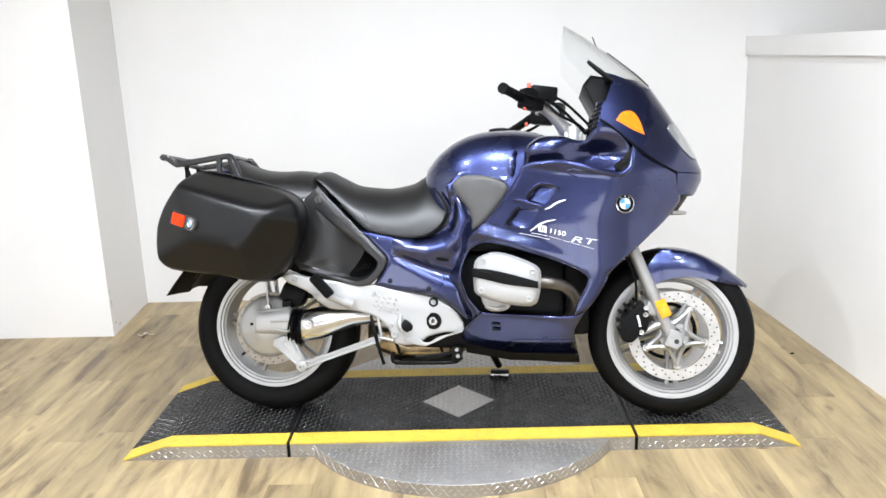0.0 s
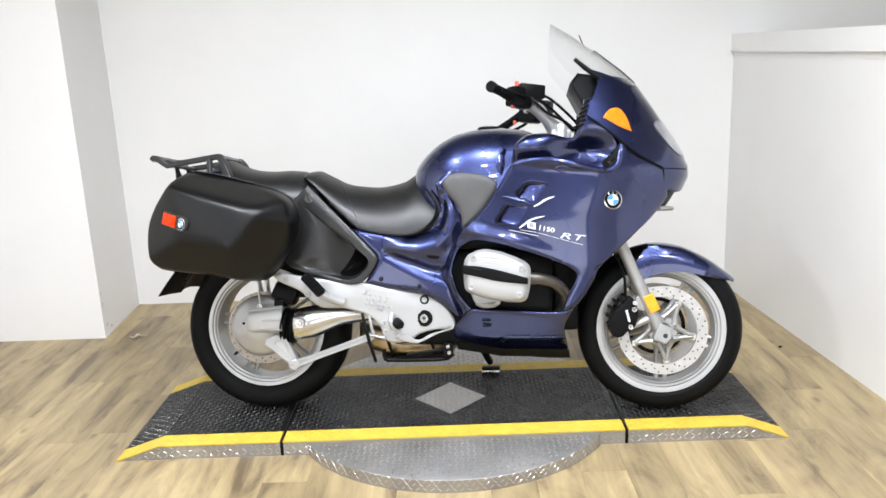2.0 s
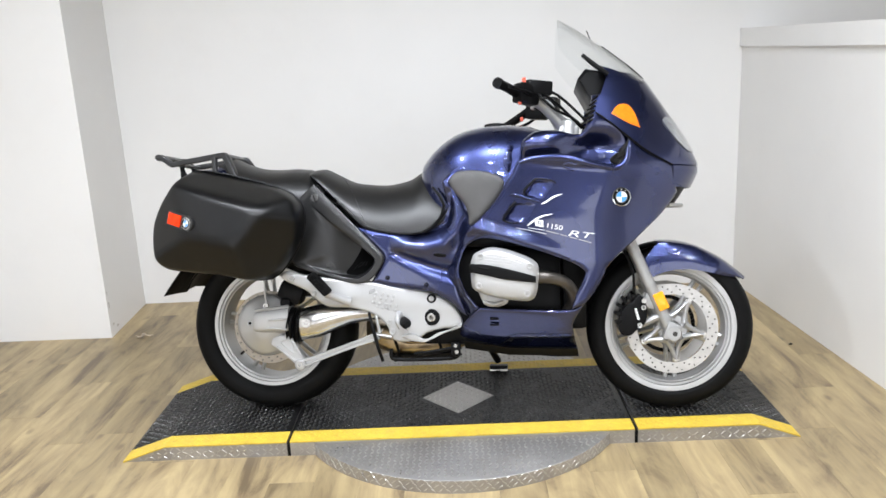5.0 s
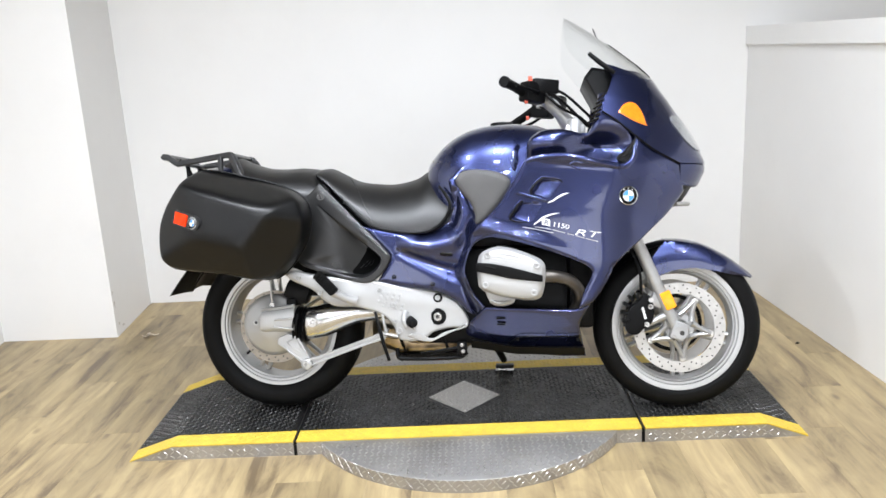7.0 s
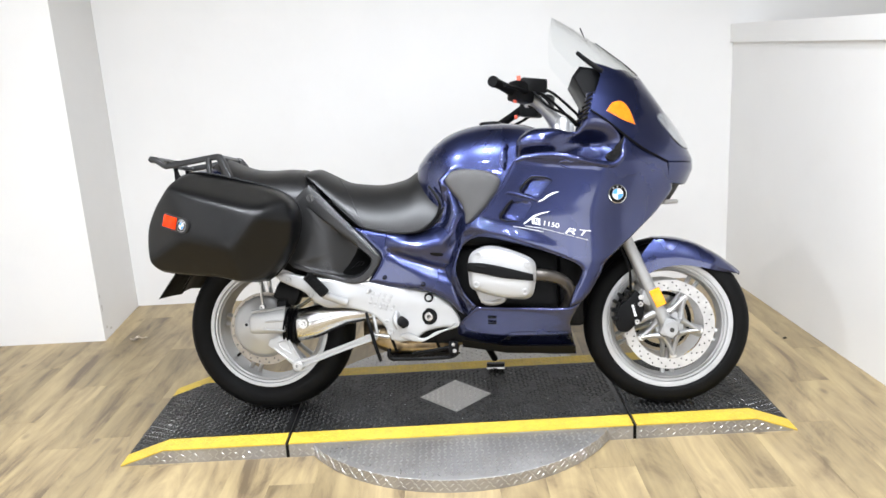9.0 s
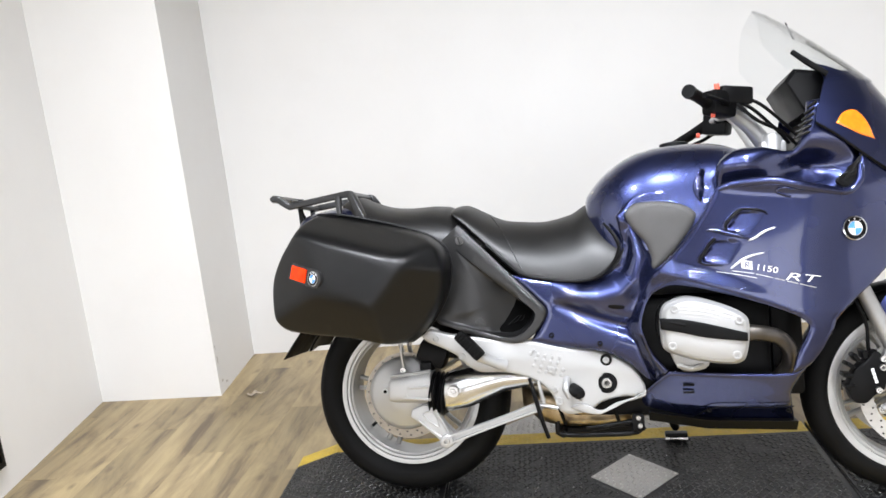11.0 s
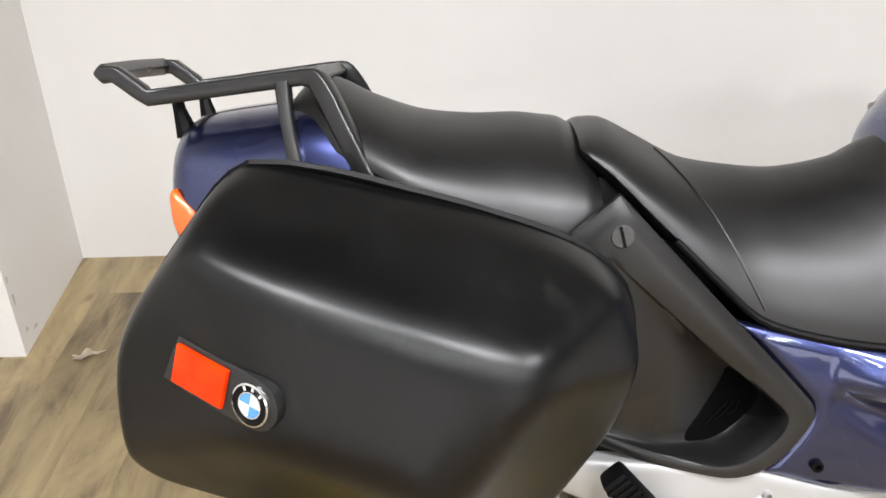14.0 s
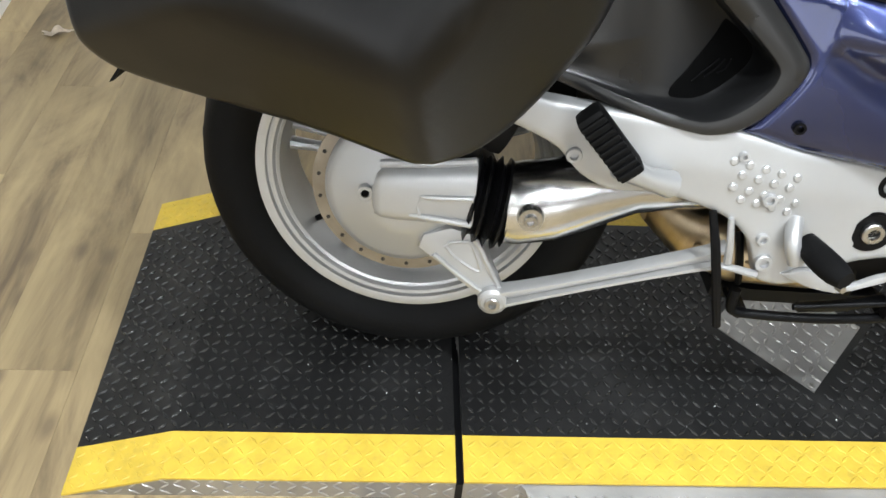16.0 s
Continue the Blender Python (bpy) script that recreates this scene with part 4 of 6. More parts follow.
for x, z, r in ((0.625, 0.424, 0.0095), (0.468, 0.403, 0.0095), (0.487, 0.31, 0.012), (0.476, 0.345, 0.0085), (0.71, 0.322, 0.009), (0.135, 0.508, 0.010), (0.21, 0.452, 0.01), (0.42, 0.46, 0.006)):
    part("bolt", bolt(bmesh.new(), x, plate_face(x, z) - 0.001, z, r, 0.006), SILVER, rest_plate)
ring = lathe(bmesh.new(), [(0.026, -0.003), (0.030, -0.003), (0.030, 0.004), (0.026, 0.004)], (0.624, PLATE_Y(0.624), 0.357), "Y", 32)
part("pivot_ring", lathe(ring, [(0.0, -0.0045), (0.026, -0.0045), (0.026, 0.003), (0.0, 0.003)], (0.624, PLATE_Y(0.624), 0.357), "Y", 32, closed=False), BLACK, rest_plate, "black recessed swing arm pivot")
part("pivot_bolt", bolt(bmesh.new(), 0.624, PLATE_Y(0.624) - 0.0045, 0.357, 0.015, 0.007), STEEL, rest_plate)
part("bolt_cup", lathe(bmesh.new(), [(0.0098, -0.004), (0.0165, -0.004), (0.018, 0.004), (0.0098, 0.004)], (0.625, PLATE_Y(0.625), 0.424), "Y", 28), BLACK, rest_plate)
# pillion footrest, folded up
peg = bmesh.new()
M = Matrix.Translation((0.235, -0.262, 0.497)) @ pose(0, 0, 0, 0, 47, 0)
box(peg, -0.038, 0.058, -0.022, 0.012, -0.017, 0.017, 0.008, M)
peg = part("pillion_footrest", peg, RUBBER, bike, "black ribbed rubber folding footrest")
for k in range(9):
    part("rib", box(bmesh.new(), -0.03 + 0.0092 * k, -0.025 + 0.0092 * k, -0.026, -0.018, -0.016, 0.016, 0.0018, M), RUBBER, peg)
hinge = bmesh.new()
tube(hinge, [(0.262, -0.25, 0.455), (0.30, -0.235, 0.435), (0.335, -0.215, 0.42)], [0.017, 0.014, 0.018], 12, 4)
part("hinge", hinge, ALLOY, peg)
peg = bmesh.new()
tube(peg, [(0.528, -0.205, 0.350), (0.537, -0.235, 0.347), (0.547, -0.262, 0.345), (0.555, -0.282, 0.344)], [0.015, 0.018, 0.0175, 0.012], 16, 4, flat=0.85, square=0.8)
peg = part("rider_footrest", peg, RUBBER, bike, "black rubber rider footrest")
part("end_cap", tube(bmesh.new(), [(0.552, -0.272, 0.329), (0.556, -0.282, 0.330)], 0.0045, 8, 2), STEEL, peg)
part("hinge", tube(bmesh.new(), [(0.512, -0.19, 0.375), (0.508, -0.215, 0.352), (0.520, -0.215, 0.325)], 0.011, 10, 3), ALLOY, peg)
hanger = bmesh.new()
plate(hanger, smooth([(0.515, 0.292), (0.515, 0.292), (0.545, 0.302), (0.572, 0.296), (0.590, 0.284), (0.612, 0.283), (0.645, 0.302), (0.70, 0.318), (0.734, 0.338), (0.734, 0.338), (0.730, 0.322), (0.680, 0.306), (0.640, 0.288), (0.602, 0.270), (0.602, 0.270), (0.580, 0.271), (0.552, 0.277)], 3), -0.196, -0.186, 0.003)
part("footrest_hanger", hanger, SILVER, rest_plate, "silver cast hanger below the plate")
for path in ([(0.428, -0.2, 0.372), (0.434, -0.203, 0.34), (0.440, -0.2, 0.306)], [(0.425, -0.2, 0.300), (0.446, -0.2, 0.298), (0.482, -0.198, 0.290)]):
    part("linkage", tube(bmesh.new(), path, [0.004, 0.005, 0.006], 8, 3), ALLOY, rest_plate, "thin silver brake linkage")
pedal = bmesh.new()
tube(pedal, [(0.402, -0.2, 0.380), (0.416, -0.21, 0.33), (0.434, -0.212, 0.26), (0.450, -0.205, 0.205)], [0.005, 0.0065, 0.0065, 0.006], 8, 5)
part("stand_lever", pedal, BLACK, bike, "black stand lever")

# engine, exhaust and centre stand
shield_plate = bmesh.new()
loft(shield_plate, [[(x, -0.115, z + 0.012), (x, 0.12, z + 0.012), (x, 0.12, z - 0.012), (x, -0.11, z - 0.012)] for x, z in ((0.462, 0.205), (0.52, 0.2), (0.70, 0.208))])
part("heat_shield", shield_plate, BLACK, bike, "black plate under the exhaust collector")
engine = part("engine_block", box(bmesh.new(), 0.50, 1.09, -0.14, 0.14, 0.25, 0.60, 0.03), BLACK, bike, "dark engine casing")
part("intake_box", box(bmesh.new(), 0.72, 1.1, -0.15, 0.15, 0.601, 0.675, 0.02), BLACK, engine)
part("front_casing", box(bmesh.new(), 1.091, 1.18, -0.10, 0.10, 0.3, 0.62, 0.02), BLACK, engine)
for k in range(7):
    fin = bmesh.new()
    y = -0.15 - 0.014 * k
    plate(fin, smooth([(0.80, 0.59), (0.97, 0.555), (1.0, 0.47), (0.97, 0.42), (0.80, 0.45), (0.77, 0.52)], 3), y, y + 0.005)
    part("cooling_fin", fin, BLACK, bike, "")
cover_key = [(0.795, 0.588), (0.848, 0.606), (0.910, 0.594), (0.985, 0.563), (1.006, 0.541), (1.007, 0.494), (0.994, 0.436), (0.968, 0.422), (0.875, 0.432), (0.797, 0.457), (0.781, 0.475), (0.780, 0.56)]
base = smooth(cover_key, 5)
mid = np.mean(np.array(base), axis=0)
rings = []
for y, s in ((-0.235, 0.93), (-0.24, 1.0), (-0.285, 1.0), (-0.297, 0.985), (-0.300, 0.955), (-0.311, 0.93), (-0.318, 0.88), (-0.322, 0.78), (-0.324, 0.4)):
    rings.append([(mid[0] + (p[0] - mid[0]) * s, y, mid[1] + (p[1] - mid[1]) * s) for p in base])
cover = part("cylinder_head_cover", loft(bmesh.new(), rings), SILVER, bike, "silver ribbed cylinder head cover")
part("black_insert", panel(bmesh.new(), smooth([(0.776, 0.552), (0.776, 0.552), (0.823, 0.551), (0.893, 0.537), (0.998, 0.508), (0.998, 0.508), (0.998, 0.486), (0.998, 0.486), (0.892, 0.499), (0.83, 0.514), (0.778, 0.524), (0.778, 0.524)], 3), lambda x, z: -0.332 + 0.25 * max(0, abs(x - 0.89) - 0.075) ** 1.2, 0.02, 0.008, 0.004), RUBBER, cover, "black plastic insert")
part("insert_rib", tube(bmesh.new(), [(0.785, -0.318, 0.549), (0.81, -0.327, 0.541), (0.84, -0.329, 0.534)], 0.006, 8, 4), RUBBER, cover)
for x, z in ((0.815, 0.577), (0.979, 0.541), (0.806, 0.478), (0.968, 0.45)):
    part("bolt", bolt(bmesh.new(), x, -0.321, z, 0.0115, 0.006), ALLOY, cover)
for k in range(4):
    line = bmesh.new()
    tube(line, [(0.83, -0.3225, 0.588 - 0.009 * k - 0.004), (0.9, -0.3235, 0.575 - 0.009 * k), (0.965, -0.321, 0.553 - 0.009 * k)], 0.0016, 5, 3)
    part("rib", line, SILVER, cover)
head = bmesh.new()
plate(head, smooth([(0.80, 0.46), (0.80, 0.46), (0.90, 0.435), (0.90, 0.415), (0.87, 0.402), (0.83, 0.405), (0.81, 0.43)], 3), -0.275, -0.2, 0.006)
tube(head, [(0.82, -0.27, 0.42), (0.855, -0.28, 0.41), (0.885, -0.27, 0.42)], 0.008, 8, 3)
part("spark_plug_cover", head, GREY_ALLOY, bike, "grey clip below the cylinder")
pipe = bmesh.new()
tube(pipe, [(0.99, -0.235, 0.50), (1.04, -0.235, 0.497), (1.09, -0.215, 0.482), (1.122, -0.19, 0.445), (1.12, -0.16, 0.39), (1.06, -0.12, 0.32), (0.92, -0.1, 0.27)], [0.024, 0.021, 0.021, 0.021, 0.021, 0.024, 0.024], 16, 6)
HEADER = material("dull_exhaust_steel", (0.11, 0.10, 0.09), 0.38, 0.9, vary=0.25, scale=14, dirt=0.4, dirt_colour=(0.1, 0.08, 0.06))
part("exhaust_header", pipe, HEADER, bike, "steel exhaust header pipe")
collector = bmesh.new()
rings = []
for x, z, h, w in ((0.36, 0.30, 0.035, 0.05), (0.41, 0.275, 0.05, 0.10), (0.48, 0.262, 0.055, 0.13), (0.60, 0.26, 0.052, 0.13), (0.68, 0.262, 0.045, 0.12), (0.74, 0.265, 0.03, 0.08)):
    rings.append([(x, w * math.copysign(abs(math.cos(t)) ** 0.6, math.cos(t)), z + h * math.copysign(abs(math.sin(t)) ** 0.6, math.sin(t))) for t in [2 * math.pi * q / 28 for q in range(28)]])
collector = part("exhaust_collector", loft(collector, rings), EXHAUST, bike, "heat-stained brown exhaust collector")
part("seam", tube(bmesh.new(), [(0.42, -0.112, 0.275), (0.55, -0.134, 0.262), (0.7, -0.115, 0.263)], 0.004, 6, 4), EXHAUST, collector)
for x in (0.475, 0.635):
    band = bmesh.new()
    tube(band, [(x, -0.12, 0.31), (x + 0.006, -0.135, 0.275), (x + 0.02, -0.12, 0.225)], 0.006, 6, 3)
    part("clamp", band, BLACK, collector)
stand = bmesh.new()
tube(stand, [(0.475, -0.17, 0.245), (0.477, -0.17, 0.212), (0.50, -0.17, 0.206), (0.60, -0.165, 0.205), (0.70, -0.15, 0.208), (0.725, -0.15, 0.225)], 0.0075, 10, 5)
tube(stand, [(0.57, -0.165, 0.222), (0.63, -0.165, 0.232), (0.69, -0.15, 0.24)], 0.008, 8, 4)
tube(stand, [(0.49, -0.17, 0.207), (0.49, 0.17, 0.207)], 0.011, 8, 2)
tube(stand, [(0.70, -0.15, 0.215), (0.70, 0.15, 0.215)], 0.012, 8, 2)
box(stand, 0.69, 0.725, -0.172, -0.15, 0.215, 0.265, 0.006)
centre = part("centre_stand", stand, BLACK, bike, "folded black centre stand")
part("spring", tube(bmesh.new(), [(0.56, -0.172, 0.226), (0.69, -0.166, 0.243)], 0.005, 10, 2), BLACK, centre, "dark return spring")
for x, z in ((0.708, 0.255), (0.712, 0.232)):
    part("bolt", bolt(bmesh.new(), x, -0.173, z, 0.007, 0.005), STEEL, centre)
prop = bmesh.new()
tube(prop, [(0.79, 0.08, 0.26), (0.81, 0.2, 0.19), (0.835, 0.31, 0.118)], 0.014, 10, 3)
box(prop, 0.80, 0.875, 0.30, 0.345, 0.082, 0.098, 0.005, None)
part("side_stand", prop, BLACK, bike, "black side stand swung out")
sole = bmesh.new()
box(sole, 0.80, 0.875, 0.302, 0.348, 0.074, 0.083, 0.002)
part("stand_foot", sole, STEEL, bike, "worn steel stand foot")

# fairing surface: half-width in plan at each height, rounding to the nose
NOSE = table([(0.20, 1.36), (0.40, 1.42), (0.55, 1.50), (0.70, 1.50), (0.73, 1.51), (0.77, 1.54), (0.812, 1.566), (0.852, 1.585), (0.887, 1.585), (0.94, 1.562), (1.0, 1.528), (1.06, 1.49), (1.12, 1.452), (1.18, 1.412), (1.23, 1.35), (1.28, 1.284)])
WIDE = table([(0.2, 0.205), (0.3, 0.23), (0.4, 0.25), (0.55, 0.26), (0.7, 0.265), (0.9, 0.27), (1.03, 0.262), (1.1, 0.245), (1.18, 0.21), (1.3, 0.18)])
FAIR_X, FAIR_P = 1.05, 2.3


def fairing(x, z):
    """Half-width of the fairing."""
    w = WIDE(z)
    if x <= FAIR_X:
        return w - 0.03 * min(1.0, (FAIR_X - x) / 0.35) ** 2.6
    u = min(0.999, (x - FAIR_X) / (NOSE(z) - FAIR_X))
    return w * (1 - u ** FAIR_P) ** (1 / FAIR_P)


def dent(x, z, cx, cz, rx, rz, turn=0.0):
    c, s = math.cos(turn), math.sin(turn)
    u, v = ((x - cx) * c + (z - cz) * s) / rx, (-(x - cx) * s + (z - cz) * c) / rz
    return math.exp(-(u * u + v * v))


# two scoops in the fairing's side: front corner below, front corner above, rear corner above, rear corner below
VENT_UP = ((1.027, 0.765), (1.066, 0.822), (1.004, 0.832), (0.963, 0.782))
VENT_LOW = ((0.972, 0.688), (1.004, 0.747), (0.937, 0.760), (0.893, 0.700))


def scoop(x, z, corners):
    """Depth of a scoop that sinks evenly from its front edge to a wall at its rear edge."""
    (ax, az), (bx, bz), (cx, cz), (dx, dz) = corners
    v = (z - (az + dz) / 2) / ((bz + cz) / 2 - (az + dz) / 2)
    if not 0 < v < 1:
        return 0.0
    front, rear = ax + (bx - ax) * v, dx + (cx - dx) * v
    u = (front - x) / (front - rear)
    if not 0 < u < 1:
        return 0.0
    return 0.013 * u * min(1.0, v / 0.1, (1 - v) / 0.1)


LEG_REAR = table([(0.353, 0.764), (0.435, 0.709), (0.5, 0.69), (0.535, 0.69), (0.591, 0.713), (0.638, 0.746), (0.70, 0.80)])


def side_face(x, z):
    y = -fairing(x, z)
    y += scoop(x, z, VENT_UP) + scoop(x, z, VENT_LOW)
    y -= 0.010 * dent(x, z, 1.12, 0.895, 0.16, 0.016, -0.1)
    y -= 0.012 * dent(x, z, 0.86, 0.655, 0.14, 0.02, -0.3)
    y += 0.020 * max(0.0, min(1.0, (0.50 - z) / 0.1)) * (1 if x < 0.85 else 0)
    # the leg behind the engine opening turns back towards its rear edge
    y += 0.036 * max(0.0, min(1.0, 1 - (x - LEG_REAR(z)) / 0.045)) * max(0.0, min(1.0, (0.66 - z) / 0.06))
    return y


def nose_grid(bm, levels, start, columns=18, proud=0.0, thick=0.004):
    """The wrap-round front between two heights, from start(z) on the right round to the left."""
    rings = []
    for z in levels:
        xs, xf, w = start(z), NOSE(z), WIDE(z)
        u = min(0.999, max(0.0, (xs - FAIR_X) / (xf - FAIR_X)))
        a0 = math.asin(u ** (FAIR_P / 2))
        row = []
        for k in range(2 * columns + 1):
            a = a0 + (math.pi / 2 - a0) * (k / columns) if k <= columns else a0 + (math.pi / 2 - a0) * (2 - k / columns)
            side = -1 if k <= columns else 1
            x = FAIR_X + (xf - FAIR_X) * math.sin(a) ** (2 / FAIR_P)
            y = side * w * max(0.0, math.cos(a)) ** (2 / FAIR_P)
            row.append((x + proud * math.sin(a), y + side * proud * math.cos(a), z))
        rings.append(row)
    vs = [[bm.verts.new(p) for p in row] for row in rings]
    for a, b in zip(vs, vs[1:]):
        for i in range(len(a) - 1):
            bm.faces.new((a[i], a[i + 1], b[i + 1], b[i]))
    if thick:
        bmesh.ops.recalc_face_normals(bm, faces=bm.faces[:])
        bmesh.ops.solidify(bm, geom=bm.faces[:], thickness=thick)
    return bm


side_outline = smooth([
    (0.945, 0.896), (0.945, 0.896), (0.989, 0.906), (1.082, 0.909), (1.159, 0.892), (1.229, 0.875), (1.280, 0.870), (1.308, 0.893), (1.314, 0.94), (1.318, 0.968), (1.318, 0.968),
    (1.380, 0.920), (1.47, 0.874), (1.47, 0.874), (1.492, 0.78), (1.492, 0.78), (1.472, 0.750), (1.433, 0.706), (1.380, 0.659), (1.329, 0.613), (1.28, 0.571), (1.237, 0.525), (1.229, 0.501), (1.197, 0.446), (1.165, 0.407), (1.117, 0.384), (1.117, 0.384),
    (1.134, 0.440), (1.158, 0.487), (1.164, 0.517), (1.128, 0.544), (1.058, 0.573), (0.956, 0.607), (0.877, 0.628), (0.813, 0.636), (0.764, 0.614), (0.740, 0.570), (0.730, 0.518), (0.759, 0.444), (0.798, 0.395), (0.798, 0.395),
    (0.764, 0.353), (0.764, 0.353), (0.748, 0.370), (0.709, 0.435), (0.690, 0.50), (0.690, 0.535), (0.713, 0.591), (0.746, 0.638), (0.768, 0.667), (0.801, 0.698), (0.859, 0.760), (0.908, 0.830)], 3)
side = both_sides("side_fairing", lambda bm: panel(bm, side_outline, side_face, 0.004, 0.012, 0.008, 0.00617), PAINT, bike, "dark blue metallic side fairing")


def on_side(points, proud=0.0):
    return [(x, side_face(x, z) - proud, z) for x, z in points]


def clear_of(points, proud):
    """Points on the fairing's side as if the scoops were filled."""
    return [(x, side_face(x, z) - scoop(x, z, VENT_UP) - scoop(x, z, VENT_LOW) - proud, z) for x, z in points]


for path in ([(0.966, 0.781), (0.964, 0.792), (0.976, 0.809), (0.994, 0.826), (1.007, 0.834), (1.026, 0.834), (1.049, 0.830), (1.066, 0.823), (1.072, 0.815)], [(0.937, 0.759), (0.92, 0.743), (0.906, 0.722), (0.893, 0.703), (0.897, 0.694), (0.927, 0.687), (0.955, 0.685)]):
    part("vent_slot", tube(bmesh.new(), clear_of(path, 0.0012), [0.0038] * (len(path) - 2) + [0.0026, 0.001], 8, 5), BLACK, side, "dark slot of the vent")
    part("vent_lip", tube(bmesh.new(), clear_of([(x - 0.0055, z + 0.0035) for x, z in path], 0.0), [0.0035] * (len(path) - 2) + [0.0025, 0.001], 8, 5), PAINT, side, "blue vent lip")
part("vent_blade", tube(bmesh.new(), clear_of([(0.913, 0.782), (0.93, 0.784), (0.965, 0.773), (1.0, 0.762), (1.024, 0.753)], 0.003), [0.003, 0.008, 0.0085, 0.007, 0.003], 12, 5, flat=0.8), PAINT, side, "blue blade between the vents")
# swages of the blue panel; silver colour stands in for their highlight
for path in ([(1.021, 0.750), (1.038, 0.756), (1.054, 0.767), (1.073, 0.776), (1.092, 0.781)], [(0.972, 0.677), (0.989, 0.689), (1.005, 0.700), (1.028, 0.709), (1.059, 0.715)]):
    part("swage_highlight", tube(bmesh.new(), clear_of(path, 0.0015), [0.002, 0.0032, 0.0036, 0.003, 0.001], 8, 5), DECAL_AND_GLINT, side, "swage line with its highlight coloured in as silver")
for path in ([(0.935, 0.670), (0.985, 0.660), (1.037, 0.6475)], [(0.975, 0.670), (1.005, 0.665), (1.03, 0.660)]):
    part("pin_stripe", tube(bmesh.new(), on_side(path, 0.002), 0.0011, 5, 3), DECAL_AND_GLINT, side, "silver pin stripe")
# the duct behind the fairing's upper lip, with its louvres
well = both_sides("inner_fairing", lambda bm: panel(bm, smooth([(0.95, 0.885), (0.95, 0.885), (0.955, 0.96), (1.0, 1.0), (1.08, 1.005), (1.16, 0.99), (1.19, 1.05), (1.20, 1.12), (1.20, 1.12), (1.25, 1.12), (1.325, 0.955), (1.325, 0.955), (1.30, 0.865), (1.23, 0.86), (1.1, 0.89)], 3), lambda x, z: -0.215 - 0.03 * dent(x, z, 1.02, 0.96, 0.1, 0.04) + 0.055 * dent(x, z, 1.2, 0.94, 0.09, 0.045), 0.004, 0.02), PAINT, bike, "glossy blue inner fairing")
for k in range(5):
    part("louvre", tube(bmesh.new(), [(1.262 + 0.007 * k, -0.215, 0.892 + 0.009 * k), (1.285 + 0.005 * k, -0.228, 0.905 + 0.009 * k), (1.31 + 0.003 * k, -0.232, 0.918 + 0.011 * k)], 0.003, 5, 3), PLASTIC, well, "black louvre")
# black patch laid over the blue duct for the shade inside it
part("pocket", panel(bmesh.new(), smooth([(1.255, 0.893), (1.27, 0.912), (1.298, 0.925), (1.312, 0.915), (1.302, 0.888), (1.276, 0.878)], 4), lambda x, z: -0.236 + 0.012 * dent(x, z, 1.285, 0.90, 0.03, 0.03), 0.004, 0.006), BLACK, well, "black patch for the shade in the inner fairing's pocket")
part("upper_lip", tube(bmesh.new(), [(x, y + 0.006, z) for x, y, z in on_side([(0.95, 0.892), (0.99, 0.903), (1.082, 0.906), (1.159, 0.889), (1.229, 0.872), (1.280, 0.867), (1.310, 0.893), (1.316, 0.936)])], [0.008, 0.011, 0.013, 0.013, 0.012, 0.011, 0.010, 0.007], 12, 5), PAINT, side, "rolled upper lip of the fairing")
part("fairing_hook", tube(bmesh.new(), on_side([(1.133, 0.859), (1.112, 0.867), (1.097, 0.877), (1.117, 0.885), (1.14, 0.879)], 0.001), 0.0035, 8, 5), PAINT, side, "blue moulded hook line")

LIP = [(0.874, 1.47), (0.920, 1.382), (0.968, 1.320), (1.021, 1.256), (1.054, 1.21), (1.078, 1.213), (1.137, 1.236), (1.18, 1.252), (1.215, 1.26)]
both_sides("cowl_ear", lambda bm: panel(bm, [(1.252, 1.18), (1.231, 1.227), (1.262, 1.2195), (1.31, 1.2035), (1.33, 1.19), (1.32, 1.18)], lambda x, z: -fairing(x, z) - 0.001, 0.004, 0.004, 0.002, 0.008), PAINT, bike, "blue peak of the cowl beside the windscreen")
cowl = part("nose_cowl", nose_grid(bmesh.new(), list(np.linspace(0.876, 1.205, 30)), table(LIP), 22), PAINT, bike, "dark blue metallic nose cowl")
part("lower_nose", nose_grid(bmesh.new(), list(np.linspace(0.80, 0.872, 8)), lambda z: 1.474, 14), PAINT, bike, "dark blue metallic nose edge")
part("air_intake", nose_grid(bmesh.new(), list(np.linspace(0.745, 0.799, 6)), lambda z: 1.474, 12, -0.02), BLACK, bike, "black air intake below the headlight")
chin = bmesh.new()
tube(chin, [(1.465, -0.12, 0.738), (1.51, -0.07, 0.738), (1.53, 0.0, 0.738), (1.51, 0.07, 0.738), (1.465, 0.12, 0.738)], 0.007, 8, 5)
part("intake_lip", chin, ALLOY, bike, "grey lip below the air intake")
gap = bmesh.new()
tube(gap, [(x, -fairing(x, z) - 0.001, z) for z, x in LIP[:5]], 0.0035, 6, 4)
part("panel_gap", gap, BLACK, cowl, "black gap below the nose cowl")
HEAD = material("headlight_glass", (0.5, 0.52, 0.54), 0.08, 0.7, 1.0, vary=0.08, scale=30, bump=0.3, bump_scale=60)
part("headlight", nose_grid(bmesh.new(), list(np.linspace(0.925, 1.045, 12)), table([(0.92, 1.545), (0.935, 1.52), (0.96, 1.493), (1.0, 1.462), (1.03, 1.44), (1.046, 1.45)]), 14, 0.004, 0.003), HEAD, cowl, "clear wrap-round headlight glass")
